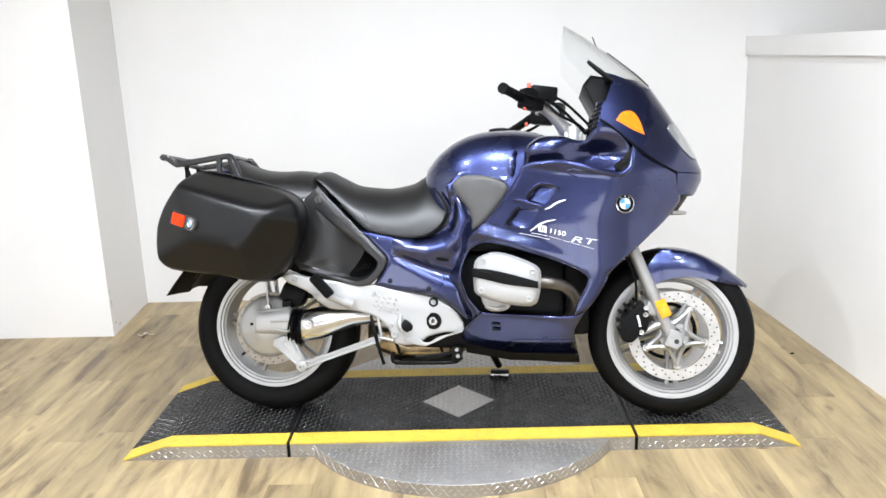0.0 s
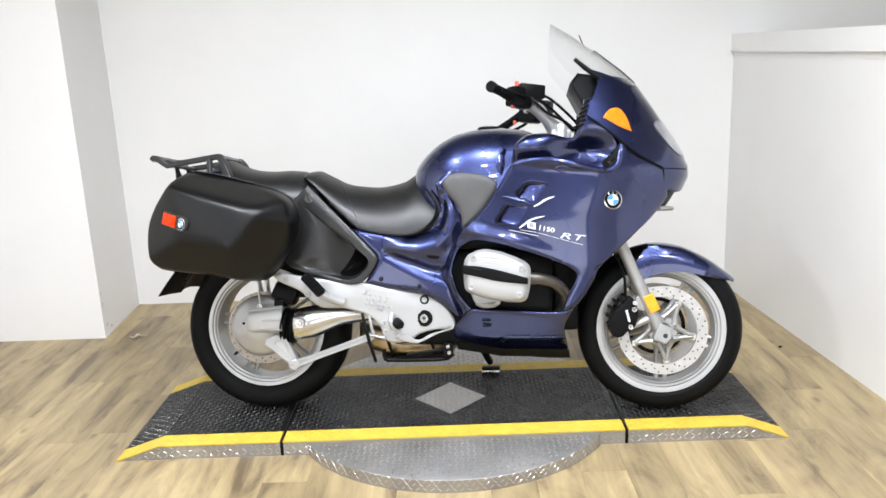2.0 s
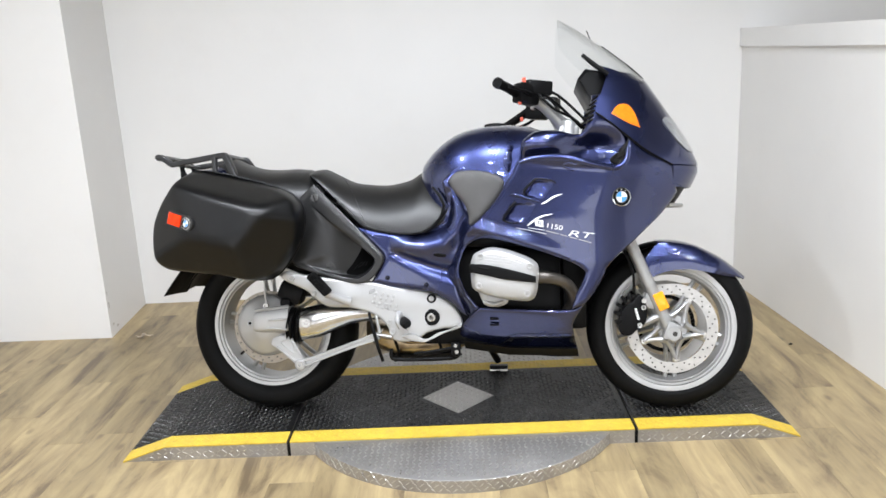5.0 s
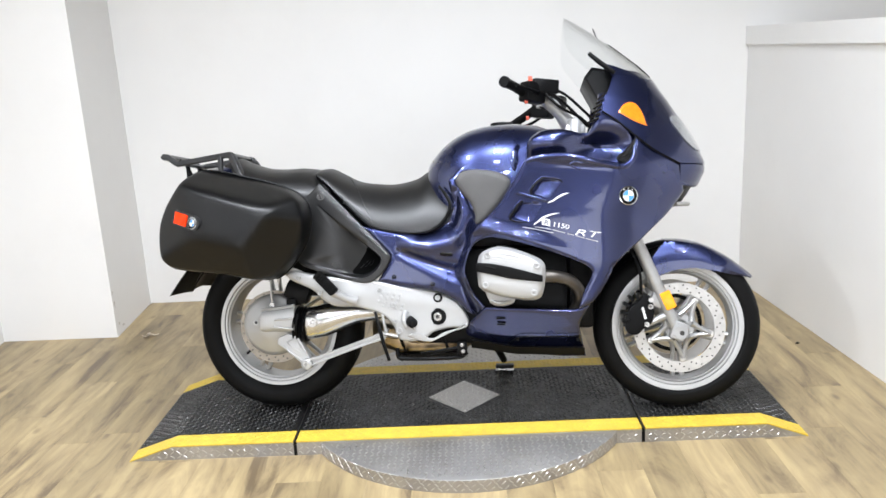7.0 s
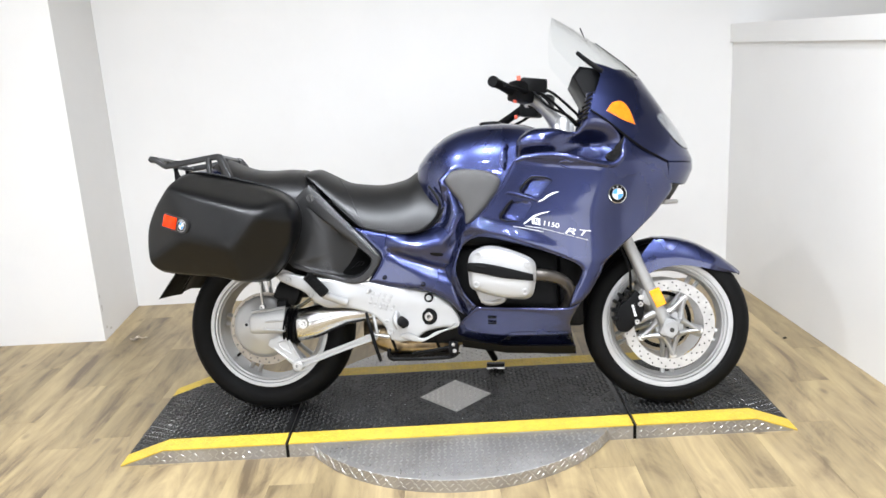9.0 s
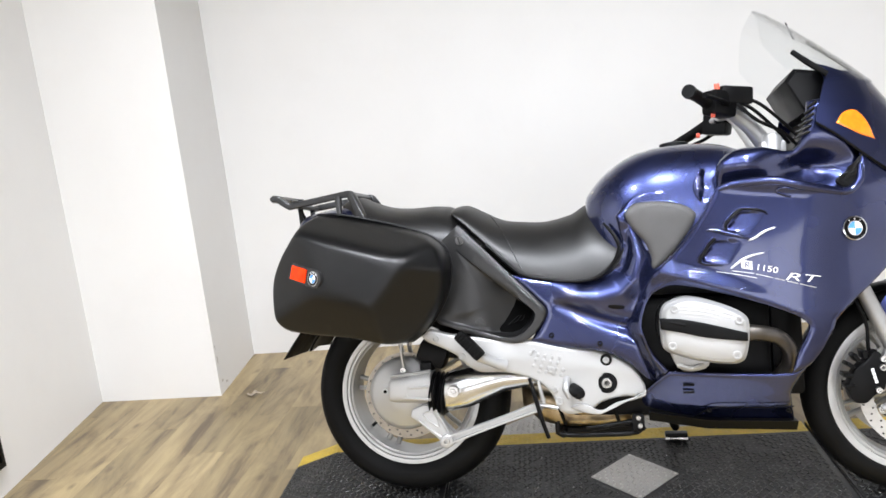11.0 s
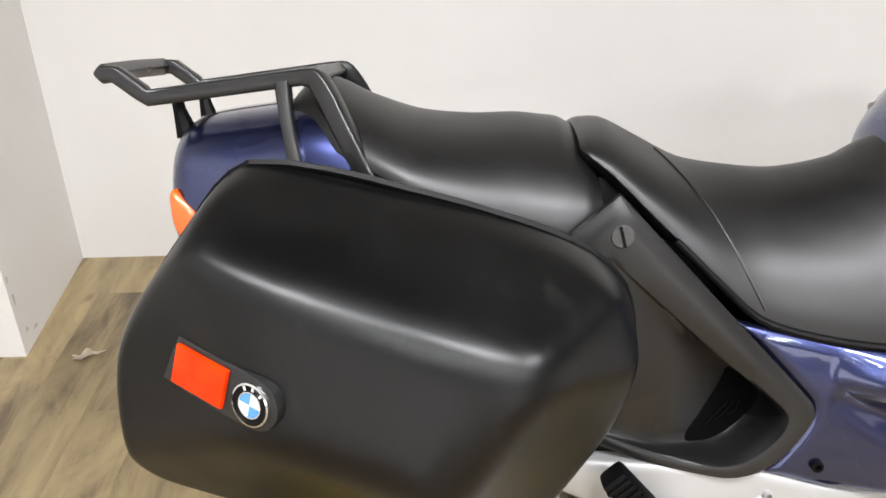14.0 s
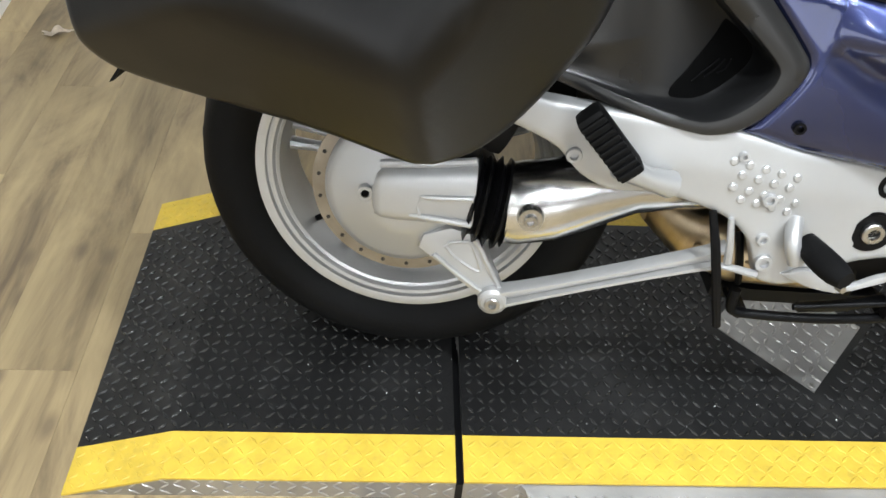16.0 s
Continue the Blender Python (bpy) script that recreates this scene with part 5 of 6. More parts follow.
both_sides("indicator", lambda bm: panel(bm, smooth([(1.262, 1.050), (1.262, 1.050), (1.285, 1.079), (1.318, 1.084), (1.343, 1.056), (1.361, 1.001), (1.361, 1.001), (1.319, 1.017)], 4), lambda x, z: -fairing(x, z) - 0.004, 0.004, 0.008, 0.004, 0.01), ORANGE, cowl, "orange indicator lens")

# belly panel
belly_outline = smooth([(0.798, 0.393), (0.798, 0.393), (0.95, 0.386), (1.117, 0.381), (1.163, 0.404), (1.163, 0.404), (1.137, 0.355), (1.124, 0.316), (1.149, 0.198), (1.149, 0.198), (1.051, 0.200), (0.940, 0.214), (0.867, 0.224), (0.786, 0.249), (0.745, 0.262), (0.720, 0.286), (0.728, 0.320), (0.764, 0.362)], 3)


def tuck(z):
    """How far the belly panel turns in below its upper edge."""
    return 0.42 * (0.39 - z) + 0.006 * max(0.0, (0.285 - z) / 0.07) ** 2


belly = both_sides("belly_panel", lambda bm: panel(bm, belly_outline, lambda x, z: -fairing(x, z) + 0.02 - 0.004 * max(0, 1 - abs(z - 0.285 - 0.02 * (x - 0.9)) / 0.02) + tuck(z), 0.004, 0.016, 0.01, 0.014), PAINT, bike, "dark blue belly panel below the engine")
part("panel_seam", tube(bmesh.new(), [(x, -fairing(x, z) + 0.005 + tuck(z), z) for x, z in ((0.86, 0.245), (0.895, 0.272), (0.93, 0.282), (1.05, 0.281), (1.13, 0.283))], 0.0018, 5, 4), BLACK, belly)
for x, z in ((0.905, 0.272), (1.118, 0.268)):
    part("screw", bolt(bmesh.new(), x, -fairing(x, z) + 0.012 + tuck(z), z, 0.0065, 0.004), BLACK, belly)
for k in range(2):
    part("vent_slot", tube(bmesh.new(), [(x, -fairing(0.84, 0.35) + 0.016 + tuck(0.352 - 0.022 * k), 0.352 - 0.022 * k) for x in (0.835, 0.865)], 0.0035, 6, 2), BLACK, belly, "dark slot in the belly panel")
underside = bmesh.new()
loft(underside, [[(x, -0.17, z), (x, 0.17, z), (x, 0.14, z - 0.03), (x, -0.14, z - 0.03)] for x, z in ((0.74, 0.27), (0.9, 0.245), (1.14, 0.24))])
part("belly_tray", underside, BLACK, bike, "black tray under the engine")

# blue panel below the seat


FIN = [(0.68, 0.839), (0.716, 0.774), (0.735, 0.716), (0.717, 0.661), (0.678, 0.621), (0.612, 0.606), (0.548, 0.615), (0.478, 0.625)]
SEAT_GROOVE = [(0.70, 0.80), (0.705, 0.745), (0.688, 0.695), (0.64, 0.664), (0.57, 0.652)]
DUCT = [(0.50, 0.592), (0.546, 0.570), (0.609, 0.545), (0.655, 0.530), (0.71, 0.515)]


def off_path(x, z, path):
    """How far a point lies from an open path, and how far along the path, from 0 to 1."""
    best = (9.0, 0.0)
    for k, ((ax, az), (bx, bz)) in enumerate(zip(path, path[1:])):
        dx, dz = bx - ax, bz - az
        t = max(0.0, min(1.0, ((x - ax) * dx + (z - az) * dz) / (dx * dx + dz * dz)))
        best = min(best, (math.hypot(x - ax - t * dx, z - az - t * dz), (k + t) / (len(path) - 1)))
    return best


def mid_face(x, z):
    """The panel's side: a rounded sheet with a fin that curls round the seat's front and a duct below it."""
    y = -0.186 - 0.016 * max(0.0, 1 - ((z - 0.56) / 0.2) ** 2)
    d, t = off_path(x, z, FIN)
    y -= 0.020 * min(1.0, (1 - t) / 0.12) * math.exp(-(d / 0.028) ** 2)
    d, t = off_path(x, z, SEAT_GROOVE)
    y += 0.012 * math.exp(-(d / 0.014) ** 2)
    d, t = off_path(x, z, DUCT)
    return y + (0.008 + 0.022 * t) * math.exp(-(d / (0.012 + 0.012 * t)) ** 2)


mid_outline = smooth([(0.362, 0.686), (0.362, 0.686), (0.402, 0.678), (0.495, 0.660), (0.57, 0.655), (0.612, 0.661), (0.650, 0.687), (0.677, 0.733), (0.686, 0.778), (0.675, 0.84), (0.675, 0.84), (0.74, 0.90), (0.88, 0.90), (0.94, 0.88), (0.94, 0.88), (0.90, 0.78), (0.80, 0.66), (0.75, 0.60), (0.72, 0.50), (0.755, 0.36), (0.755, 0.36), (0.735, 0.372), (0.694, 0.412), (0.624, 0.449), (0.493, 0.468), (0.412, 0.488), (0.412, 0.488), (0.446, 0.541), (0.459, 0.578), (0.442, 0.601), (0.397, 0.648)], 3)
flank = both_sides("seat_side_panel", lambda bm: panel(bm, mid_outline, mid_face, 0.004, 0.016, 0.012, 0.0065), PAINT, bike, "dark blue metallic panel below the seat")
for x, z in ((0.474, 0.503), (0.612, 0.475)):
    part("screw", bolt(bmesh.new(), x, mid_face(x, z) - 0.0, z, 0.008, 0.006), BLACK, flank)
part("duct_slot", panel(bmesh.new(), smooth([(0.640, 0.583), (0.665, 0.586), (0.688, 0.578), (0.665, 0.573)], 4), lambda x, z: mid_face(x, z) - 0.003, 0.004, 0.005, 0.003), BLACK, flank, "small dark duct slot")

# side cover: one skin whose hollow deepens towards its front corner
COVER = [(0.163, 0.797), (0.213, 0.842), (0.30, 0.752), (0.38, 0.669), (0.456, 0.590), (0.463, 0.572), (0.452, 0.545), (0.424, 0.508), (0.395, 0.489), (0.360, 0.484), (0.271, 0.503), (0.143, 0.548), (0.09, 0.62), (0.10, 0.71)]
HOLLOW = [(0.165, 0.745), (0.203, 0.770), (0.264, 0.716), (0.336, 0.652), (0.410, 0.590), (0.427, 0.570), (0.423, 0.549), (0.404, 0.526), (0.38, 0.509), (0.352, 0.503), (0.275, 0.519), (0.145, 0.563), (0.10, 0.62), (0.105, 0.69)]


def ease(t):
    t = max(0.0, min(1.0, t))
    return t * t * (3 - 2 * t)


def hollow_depth(x):
    return 0.0005 + 0.070 * ease((x - 0.215) / 0.2)


def cover_ring(points, y):
    """One loop of the cover, with its corners kept sharp."""
    pts = []
    for k, (x, z) in enumerate(points):
        pts += [(x, y(x, z), z)] * (2 if k in (0, 1, 11) else 1)
    return smooth(pts, 5)


def cover_skin(bm):
    def toward(a, b, t):
        return [(p[0] + (q[0] - p[0]) * t, p[1] + (q[1] - p[1]) * t) for p, q in zip(a, b)]
    heart = [(0.30, 0.60)] * len(COVER)
    rings = [cover_ring(COVER, lambda x, z: -0.192), cover_ring(COVER, lambda x, z: -0.204), cover_ring(toward(COVER, HOLLOW, 0.12), lambda x, z: -0.208), cover_ring(toward(COVER, HOLLOW, 0.5), lambda x, z: -0.2095), cover_ring(toward(COVER, HOLLOW, 0.9), lambda x, z: -0.208)]
    for t, w in ((0.0, 0.06), (0.015, 0.4), (0.035, 0.7), (0.06, 0.9), (0.1, 0.985), (0.25, 1.0), (0.5, 1.0), (0.75, 1.0), (0.93, 1.0)):
        rings.append(cover_ring(toward(HOLLOW, heart, t), lambda x, z: -0.208 + w * hollow_depth(x)))
    return loft(bm, rings, cap="end")


shield = both_sides("side_cover", cover_skin, PLASTIC_GREY, bike, "grey plastic side cover with a deep hollow")
# black sheet that paints the shade in the hollow's front corner
part("cover_opening_shade", panel(bmesh.new(), smooth([(0.318, 0.520), (0.336, 0.548), (0.362, 0.590), (0.380, 0.626), (0.404, 0.608), (0.424, 0.577), (0.418, 0.552), (0.400, 0.529), (0.378, 0.514), (0.350, 0.510)], 4), lambda x, z: -0.2105 + hollow_depth(x), 0.002, 0.004, 0.001, 0.008), VOID, shield, "black sheet for the shade inside the cover's opening")
for k in range(3):
    part("wire", tube(bmesh.new(), [(x, -0.2135 + hollow_depth(x), z) for x, z in ((0.345 + 0.016 * k, 0.536 + 0.004 * k), (0.36 + 0.013 * k, 0.549), (0.375 + 0.008 * k, 0.562))], 0.0012, 5, 3), BLACK, shield)
knob = lathe(bmesh.new(), [(0.0, -0.003), (0.0125, -0.003), (0.014, -0.001), (0.014, 0.006)], (0.217, -0.208, 0.794), "Y", 24, closed=False)
knob = part("quarter_turn_screw", knob, PAD, shield, "slotted grey fastener")
slot = bmesh.new()
box(slot, -0.0125, 0.0125, -0.0045, -0.001, -0.0016, 0.0016, 0, Matrix.Translation((0.217, -0.2085, 0.794)) @ pose(0, 0, 0, 0, 75, 0))
part("slot", slot, BLACK, shield)

# tank, knee pads and seats


def body(bm, sections, power=2.4, n=36):
    """Skins cross sections: x, lower z, upper z, half-width."""
    rings = []
    for x, z0, z1, w in sections:
        ring = []
        for q in range(n):
            t = 2 * math.pi * q / n
            c, s = math.cos(t), math.sin(t)
            up = abs(s) ** (2 / power)
            ring.append((x, w * math.copysign(abs(c) ** (2 / power), c), z0 + (z1 - z0) * up if s >= 0 else z0 - 0.04 * up))
        rings.append(ring)
    return loft(bm, rings)


def dense(rows, k=4):
    return [tuple(p) for p in smooth(rows, k, closed=False)]


tank = part("fuel_tank", body(bmesh.new(), dense([(0.583, 0.80, 0.880, 0.035), (0.590, 0.80, 0.908, 0.085), (0.612, 0.78, 0.938, 0.125), (0.640, 0.76, 0.968, 0.155), (0.69, 0.74, 1.006, 0.182), (0.75, 0.74, 1.033, 0.197), (0.83, 0.74, 1.047, 0.205), (0.914, 0.74, 1.048, 0.208), (0.99, 0.74, 1.038, 0.205), (1.05, 0.76, 1.015, 0.2), (1.10, 0.78, 0.985, 0.19)]), 2.7, 48), PAINT, bike, "dark blue metallic fuel tank")
part("filler_cap", lathe(bmesh.new(), [(0.0, 0.006), (0.035, 0.006), (0.042, 0.003), (0.044, -0.01)], (0.86, 0, 1.052), "Z", 32, closed=False), BLACK, tank)
for y in (-0.076, 0.076):
    part("tank_bolt", lathe(bmesh.new(), [(0.0, 0.004), (0.006, 0.004), (0.007, 0.0), (0.007, -0.008)], (0, 0, 0), "Z", 12, closed=False, m=Matrix.Translation((0.613, y, 0.917)) @ pose(0, 0, 0, 25, -35, 0)), STEEL, tank)
both_sides("tank_recess", lambda bm: panel(bm, smooth([(0.893, 0.905), (0.905, 0.945), (0.925, 0.96), (0.935, 0.935), (0.925, 0.89), (0.91, 0.865)], 4), lambda x, z: -0.204 + 0.9 * max(0.0, x - 0.912) + 0.25 * max(0, z - 0.9), 0.004, 0.004, 0.002), PAINT, tank, "blue moulded fold beside the tank")
pad_outline = smooth([(0.701, 0.844), (0.732, 0.871), (0.786, 0.875), (0.850, 0.864), (0.894, 0.834), (0.881, 0.794), (0.831, 0.730), (0.789, 0.690), (0.770, 0.684), (0.768, 0.715), (0.754, 0.757), (0.722, 0.798)], 4)
both_sides("knee_pad", lambda bm: panel(bm, pad_outline, lambda x, z: -0.214 + 0.09 * max(0, z - 0.84), 0.012, 0.02, 0.01), PAD, bike, "grey vinyl knee pad on the tank")


def saddle(bm, rows, power=2.6, n=14):
    """A padded seat: x, top z in the middle, half-width, z of the lower edge; a slight dish across."""
    rings = []
    for x, zt, w, zl in rows:
        top = []
        for q in range(-n, n + 1):
            t = q / n * math.pi / 2
            y = w * math.copysign(abs(math.sin(t)) ** (2 / power), t)
            z = zl + (zt - zl) * max(0.0, math.cos(t)) ** (2 / power)
            top.append((x, y, z))
        low = [(x, y * 0.9, zl - 0.012) for y in (w, w * 0.33, -w * 0.33, -w)]
        rings.append(top + low)
    return loft(bm, rings)


SEAT_ROWS = dense([(0.176, 0.900, 0.115, 0.880), (0.186, 0.907, 0.128, 0.874), (0.215, 0.908, 0.142, 0.852), (0.257, 0.888, 0.155, 0.812), (0.322, 0.856, 0.172, 0.752), (0.39, 0.845, 0.184, 0.692), (0.458, 0.842, 0.190, 0.672), (0.54, 0.860, 0.194, 0.662), (0.59, 0.888, 0.195, 0.664), (0.64, 0.87, 0.196, 0.678), (0.675, 0.83, 0.196, 0.705), (0.694, 0.79, 0.19, 0.745)])
seat = part("rider_seat", saddle(bmesh.new(), SEAT_ROWS, 1.65), VINYL, bike, "black vinyl rider seat with a stepped back")


def on_seat(x, deg):
    zt, w, zl = [float(np.interp(x, [r[0] for r in SEAT_ROWS], [r[k] for r in SEAT_ROWS])) for k in (1, 2, 3)]
    return (x, w * math.copysign(abs(math.sin(radians(deg))) ** (2 / 1.65), deg), zl + (zt - zl) * math.cos(radians(deg)) ** (2 / 1.65))


seams = bmesh.new()
for k in (-1, 1):
    tube(seams, [on_seat(0.262 + 0.0016 * d, k * d) for d in (14, 20, 28, 38, 50, 62, 74, 84)], 0.0018, 6, 4)
for k in (-1, 1):
    part("seat_edge", tube(bmesh.new(), [(r[0], k * (r[2] + 0.001), r[3] - 0.004) for r in SEAT_ROWS[14:-12:3]], 0.005, 8, 3), BLACK, seat, "black welt along the seat's lower edge")
# black tubes that stand in for shade between seat and side panels
for k in (-1, 1):
    part("seat_gap_shade", tube(bmesh.new(), [(0.640, k * 0.172, 0.822), (0.668, k * 0.190, 0.785), (0.680, k * 0.198, 0.752), (0.668, k * 0.200, 0.715), (0.640, k * 0.200, 0.683), (0.605, k * 0.201, 0.664), (0.56, k * 0.202, 0.657)], [0.004, 0.006, 0.006, 0.006, 0.006, 0.005, 0.004], 8, 4), BLACK, seat, "black tube for the shade in the gap round the seat's front")
part("seam", seams, VINYL, seat, "sewn seam")
pillion = part("pillion_seat", saddle(bmesh.new(), dense([(-0.185, 0.945, 0.085, 0.925), (-0.172, 0.958, 0.10, 0.905), (-0.14, 0.959, 0.125, 0.885), (-0.10, 0.940, 0.148, 0.868), (-0.032, 0.918, 0.172, 0.838), (0.04, 0.912, 0.182, 0.812), (0.10, 0.914, 0.186, 0.797), (0.135, 0.911, 0.188, 0.79), (0.158, 0.908, 0.187, 0.79), (0.182, 0.893, 0.18, 0.80), (0.2, 0.862, 0.165, 0.815)]), 1.8), VINYL, bike, "black vinyl pillion seat")
tray = bmesh.new()
loft(tray, [[(x, -w, z1), (x, w, z1), (x, w * 0.9, z0), (x, -w * 0.9, z0)] for x, z0, z1, w in ((-0.24, 0.76, 0.86, 0.11), (0.0, 0.62, 0.83, 0.14), (0.2, 0.54, 0.80, 0.11), (0.45, 0.52, 0.70, 0.09), (0.68, 0.52, 0.76, 0.15))])
box(tray, 0.12, 0.235, -0.12, 0.12, 0.74, 0.85, 0.02)
part("seat_tray", tray, BLACK, bike, "black tray below the seats")
mudguard = bmesh.new()
rings = []
for k in range(16):
    a = radians(55 + 6.6 * k)
    c, s = math.cos(a), math.sin(a)
    rings.append([(0.36 * c, -0.095, 0.318 + 0.335 * s), (0.372 * c, -0.06, 0.318 + 0.35 * s), (0.375 * c, 0, 0.318 + 0.355 * s), (0.372 * c, 0.06, 0.318 + 0.35 * s), (0.36 * c, 0.095, 0.318 + 0.335 * s), (0.355 * c, 0.09, 0.318 + 0.33 * s), (0.365 * c, 0, 0.318 + 0.345 * s), (0.355 * c, -0.09, 0.318 + 0.33 * s)])
part("rear_mudguard", loft(mudguard, rings), BLACK, bike, "black inner rear mudguard")
flap = bmesh.new()
loft(flap, [[(x, -w, z), (x + 0.006, 0, z + 0.003), (x, w, z), (x + 0.007, w, z + 0.003), (x + 0.013, 0, z + 0.006), (x + 0.007, -w, z + 0.003)] for x, z, w in ((-0.29, 0.61, 0.095), (-0.335, 0.545, 0.1), (-0.378, 0.488, 0.102), (-0.414, 0.438, 0.1))])
part("mud_flap", flap, RUBBER, bike, "black mud flap behind the rear wheel")
part("plate_bracket", body(bmesh.new(), [(-0.33, 0.60, 0.70, 0.10), (-0.25, 0.58, 0.78, 0.13), (-0.1, 0.56, 0.80, 0.13)]), BLACK, bike, "black tail underside")

# tail, rear lamps and rack
tail = part("tail_cowl", body(bmesh.new(), dense([(-0.346, 0.80, 0.868, 0.09), (-0.338, 0.78, 0.894, 0.112), (-0.315, 0.77, 0.911, 0.13), (-0.22, 0.77, 0.927, 0.14), (-0.16, 0.77, 0.938, 0.148), (-0.08, 0.77, 0.925, 0.155), (0.02, 0.75, 0.87, 0.16)]), 3.0), PAINT, bike, "dark blue metallic tail cowl")
lamp_rows = [(-0.347, 0.775, 0.835, 0.075), (-0.340, 0.765, 0.842, 0.092), (-0.31, 0.76, 0.80, 0.11)]
part("tail_lamp", body(bmesh.new(), dense(lamp_rows), 3.0), RED, tail, "red tail lamp")
both_sides("rear_indicator", lambda bm: panel(bm, smooth([(-0.334, 0.826), (-0.338, 0.80), (-0.332, 0.772), (-0.312, 0.754), (-0.290, 0.766), (-0.297, 0.79), (-0.320, 0.815)], 4), lambda x, z: -0.130 - 0.15 * (x + 0.338), 0.02, 0.008, 0.006, 0.008), REAR_ORANGE, tail, "red-orange rear indicator lens")
rack = part("luggage_rack", bmesh.new(), PLASTIC_GREY, bike, "grey-black luggage rack behind the pillion seat")
for s in (-1, 1):
    corners = [(-0.418, s * 0.1, 0.967), (-0.402, s * 0.1, 0.967), (-0.362, s * 0.1, 0.938), (-0.166, s * 0.109, 0.965), (-0.146, s * 0.113, 0.962), (-0.11, s * 0.134, 0.90), (-0.07, s * 0.15, 0.825)]
    bends = [p for q in corners[:4] for p in (q, q)] + corners[4:]
    part("rail", tube(bmesh.new(), bends, [0.0105] * 8 + [0.0125, 0.0125, 0.012], 16, 5, square=0.4), PLASTIC_GREY, rack)
    part("leg", tube(bmesh.new(), [(-0.19, s * 0.111, 0.957), (-0.182, s * 0.128, 0.91), (-0.165, s * 0.15, 0.845)], [0.010, 0.0085, 0.009], 12, 4, square=0.5), PLASTIC_GREY, rack)
    part("rear_post", tube(bmesh.new(), [(-0.345, s * 0.055, 0.938), (-0.343, s * 0.052, 0.92), (-0.335, s * 0.05, 0.885)], [0.009, 0.009, 0.016], 8, 4), BLACK, rack)
for x, y, z in ((-0.418, 0.1, 0.967), (-0.155, 0.11, 0.962)):
    part("cross_bar", tube(bmesh.new(), [(x, -y, z), (x - 0.003, 0, z + 0.001), (x, y, z)], 0.0105, 12, 4, square=0.5), PLASTIC_GREY, rack)
part("inner_bar", tube(bmesh.new(), [(-0.34, -0.10, 0.938), (-0.34, 0.10, 0.938)], 0.008, 8, 2), PLASTIC_GREY, rack)

# panniers
SEAM = [(-0.178, 0.893), (-0.02, 0.868), (0.09, 0.838), (0.160, 0.810), (0.200, 0.772), (0.212, 0.71), (0.185, 0.62), (0.09, 0.515), (-0.08, 0.53), (-0.283, 0.556), (-0.319, 0.592), (-0.315, 0.71), (-0.24, 0.83)]
HEART = (-0.045, 0.70)


def inside_of(x, z, a, b):
    """How far a point lies inside an edge of the lid, walked clockwise."""
    ex, ez = b[0] - a[0], b[1] - a[1]
    return (ez * (x - a[0]) - ex * (z - a[1])) / math.hypot(ex, ez)


def lid_height(x, z):
    """How far the lid bulges over its seam: six soft-edged facets."""
    top = 0.012 + 2.05 * inside_of(x, z, (-0.178, 0.893), (0.090, 0.838))
    shoulder = 0.085 + 1.15 * inside_of(x, z, (0.160, 0.810), (0.212, 0.710))
    fore = 0.080 + 0.98 * inside_of(x, z, (0.212, 0.710), (0.090, 0.515))
    low = -0.2405 + 0.325 * x + 0.675 * z
    back = 0.060 + 0.64 * inside_of(x, z, (-0.310, 0.598), (-0.313, 0.710))
    rise = 0.100 + 3.0 * inside_of(x, z, (-0.313, 0.710), (-0.178, 0.893))
    face = 0.137 + 0.1172 * (x + 0.266) - 0.1505 * (z - 0.714) + 0.010 * max(0.0, 1 - ((x + 0.08) / 0.2) ** 2)
    # the upper ridges are broadly rounded, the lower creases crisp
    upper = -math.log(sum(math.exp(-85.0 * h) for h in (top, shoulder, rise, face))) / 85.0
    return -math.log(sum(math.exp(-170.0 * h) for h in (upper, fore, low, back))) / 170.0


def lid_point(x, z, proud=0.0):
    return Vector((x, -0.316 - lid_height(x, z) - proud, z))


def lid_pose(x, z, turn):
    """A pose on the lid whose minus y looks outwards and whose x runs along the lid, turned by degrees."""
    e = 0.004
    u, v = lid_point(x + e, z) - lid_point(x - e, z), lid_point(x, z + e) - lid_point(x, z - e)
    out = u.cross(v).normalized()
    right = (u - out * u.dot(out)).normalized()
    m = Matrix((right, -out, right.cross(-out))).transposed().to_4x4()
    return Matrix.Translation(lid_point(x, z)) @ m @ pose(0, 0, 0, 0, turn, 0)


def pannier_shell(bm):
    """The lid's skin, ring by ring from its seam to its middle."""
    edge = smooth(SEAM, 9)
    rings = []
    for s in (1.0, 0.995, 0.987, 0.977, 0.965, 0.95, 0.93, 0.905, 0.875, 0.84, 0.80, 0.755, 0.71, 0.66, 0.6, 0.53, 0.45, 0.36, 0.26, 0.15, 0.05):
        ring = []
        for p in edge:
            dx, dz = p[0] - HEART[0], p[1] - HEART[1]
            x, z, d = HEART[0] + dx * s, HEART[1] + dz * s, (1 - s) * math.hypot(dx, dz) * 0.9
            u = 1 - min(1.0, d / 0.014)
            ring.append((x, -0.316 - lid_height(x, z) * math.sqrt(max(0.0, 1 - u * u)), z))
        rings.append(ring)
    return loft(bm, rings, cap="end")


def inner_half(bm):
    edge = smooth(SEAM, 4)
    return loft(bm, [[(-0.05 + (p[0] + 0.05) * f, y, 0.68 + (p[1] - 0.68) * f) for p in edge] for y, f in ((-0.19, 0.86), (-0.24, 0.9), (-0.29, 0.965), (-0.316, 0.985))])


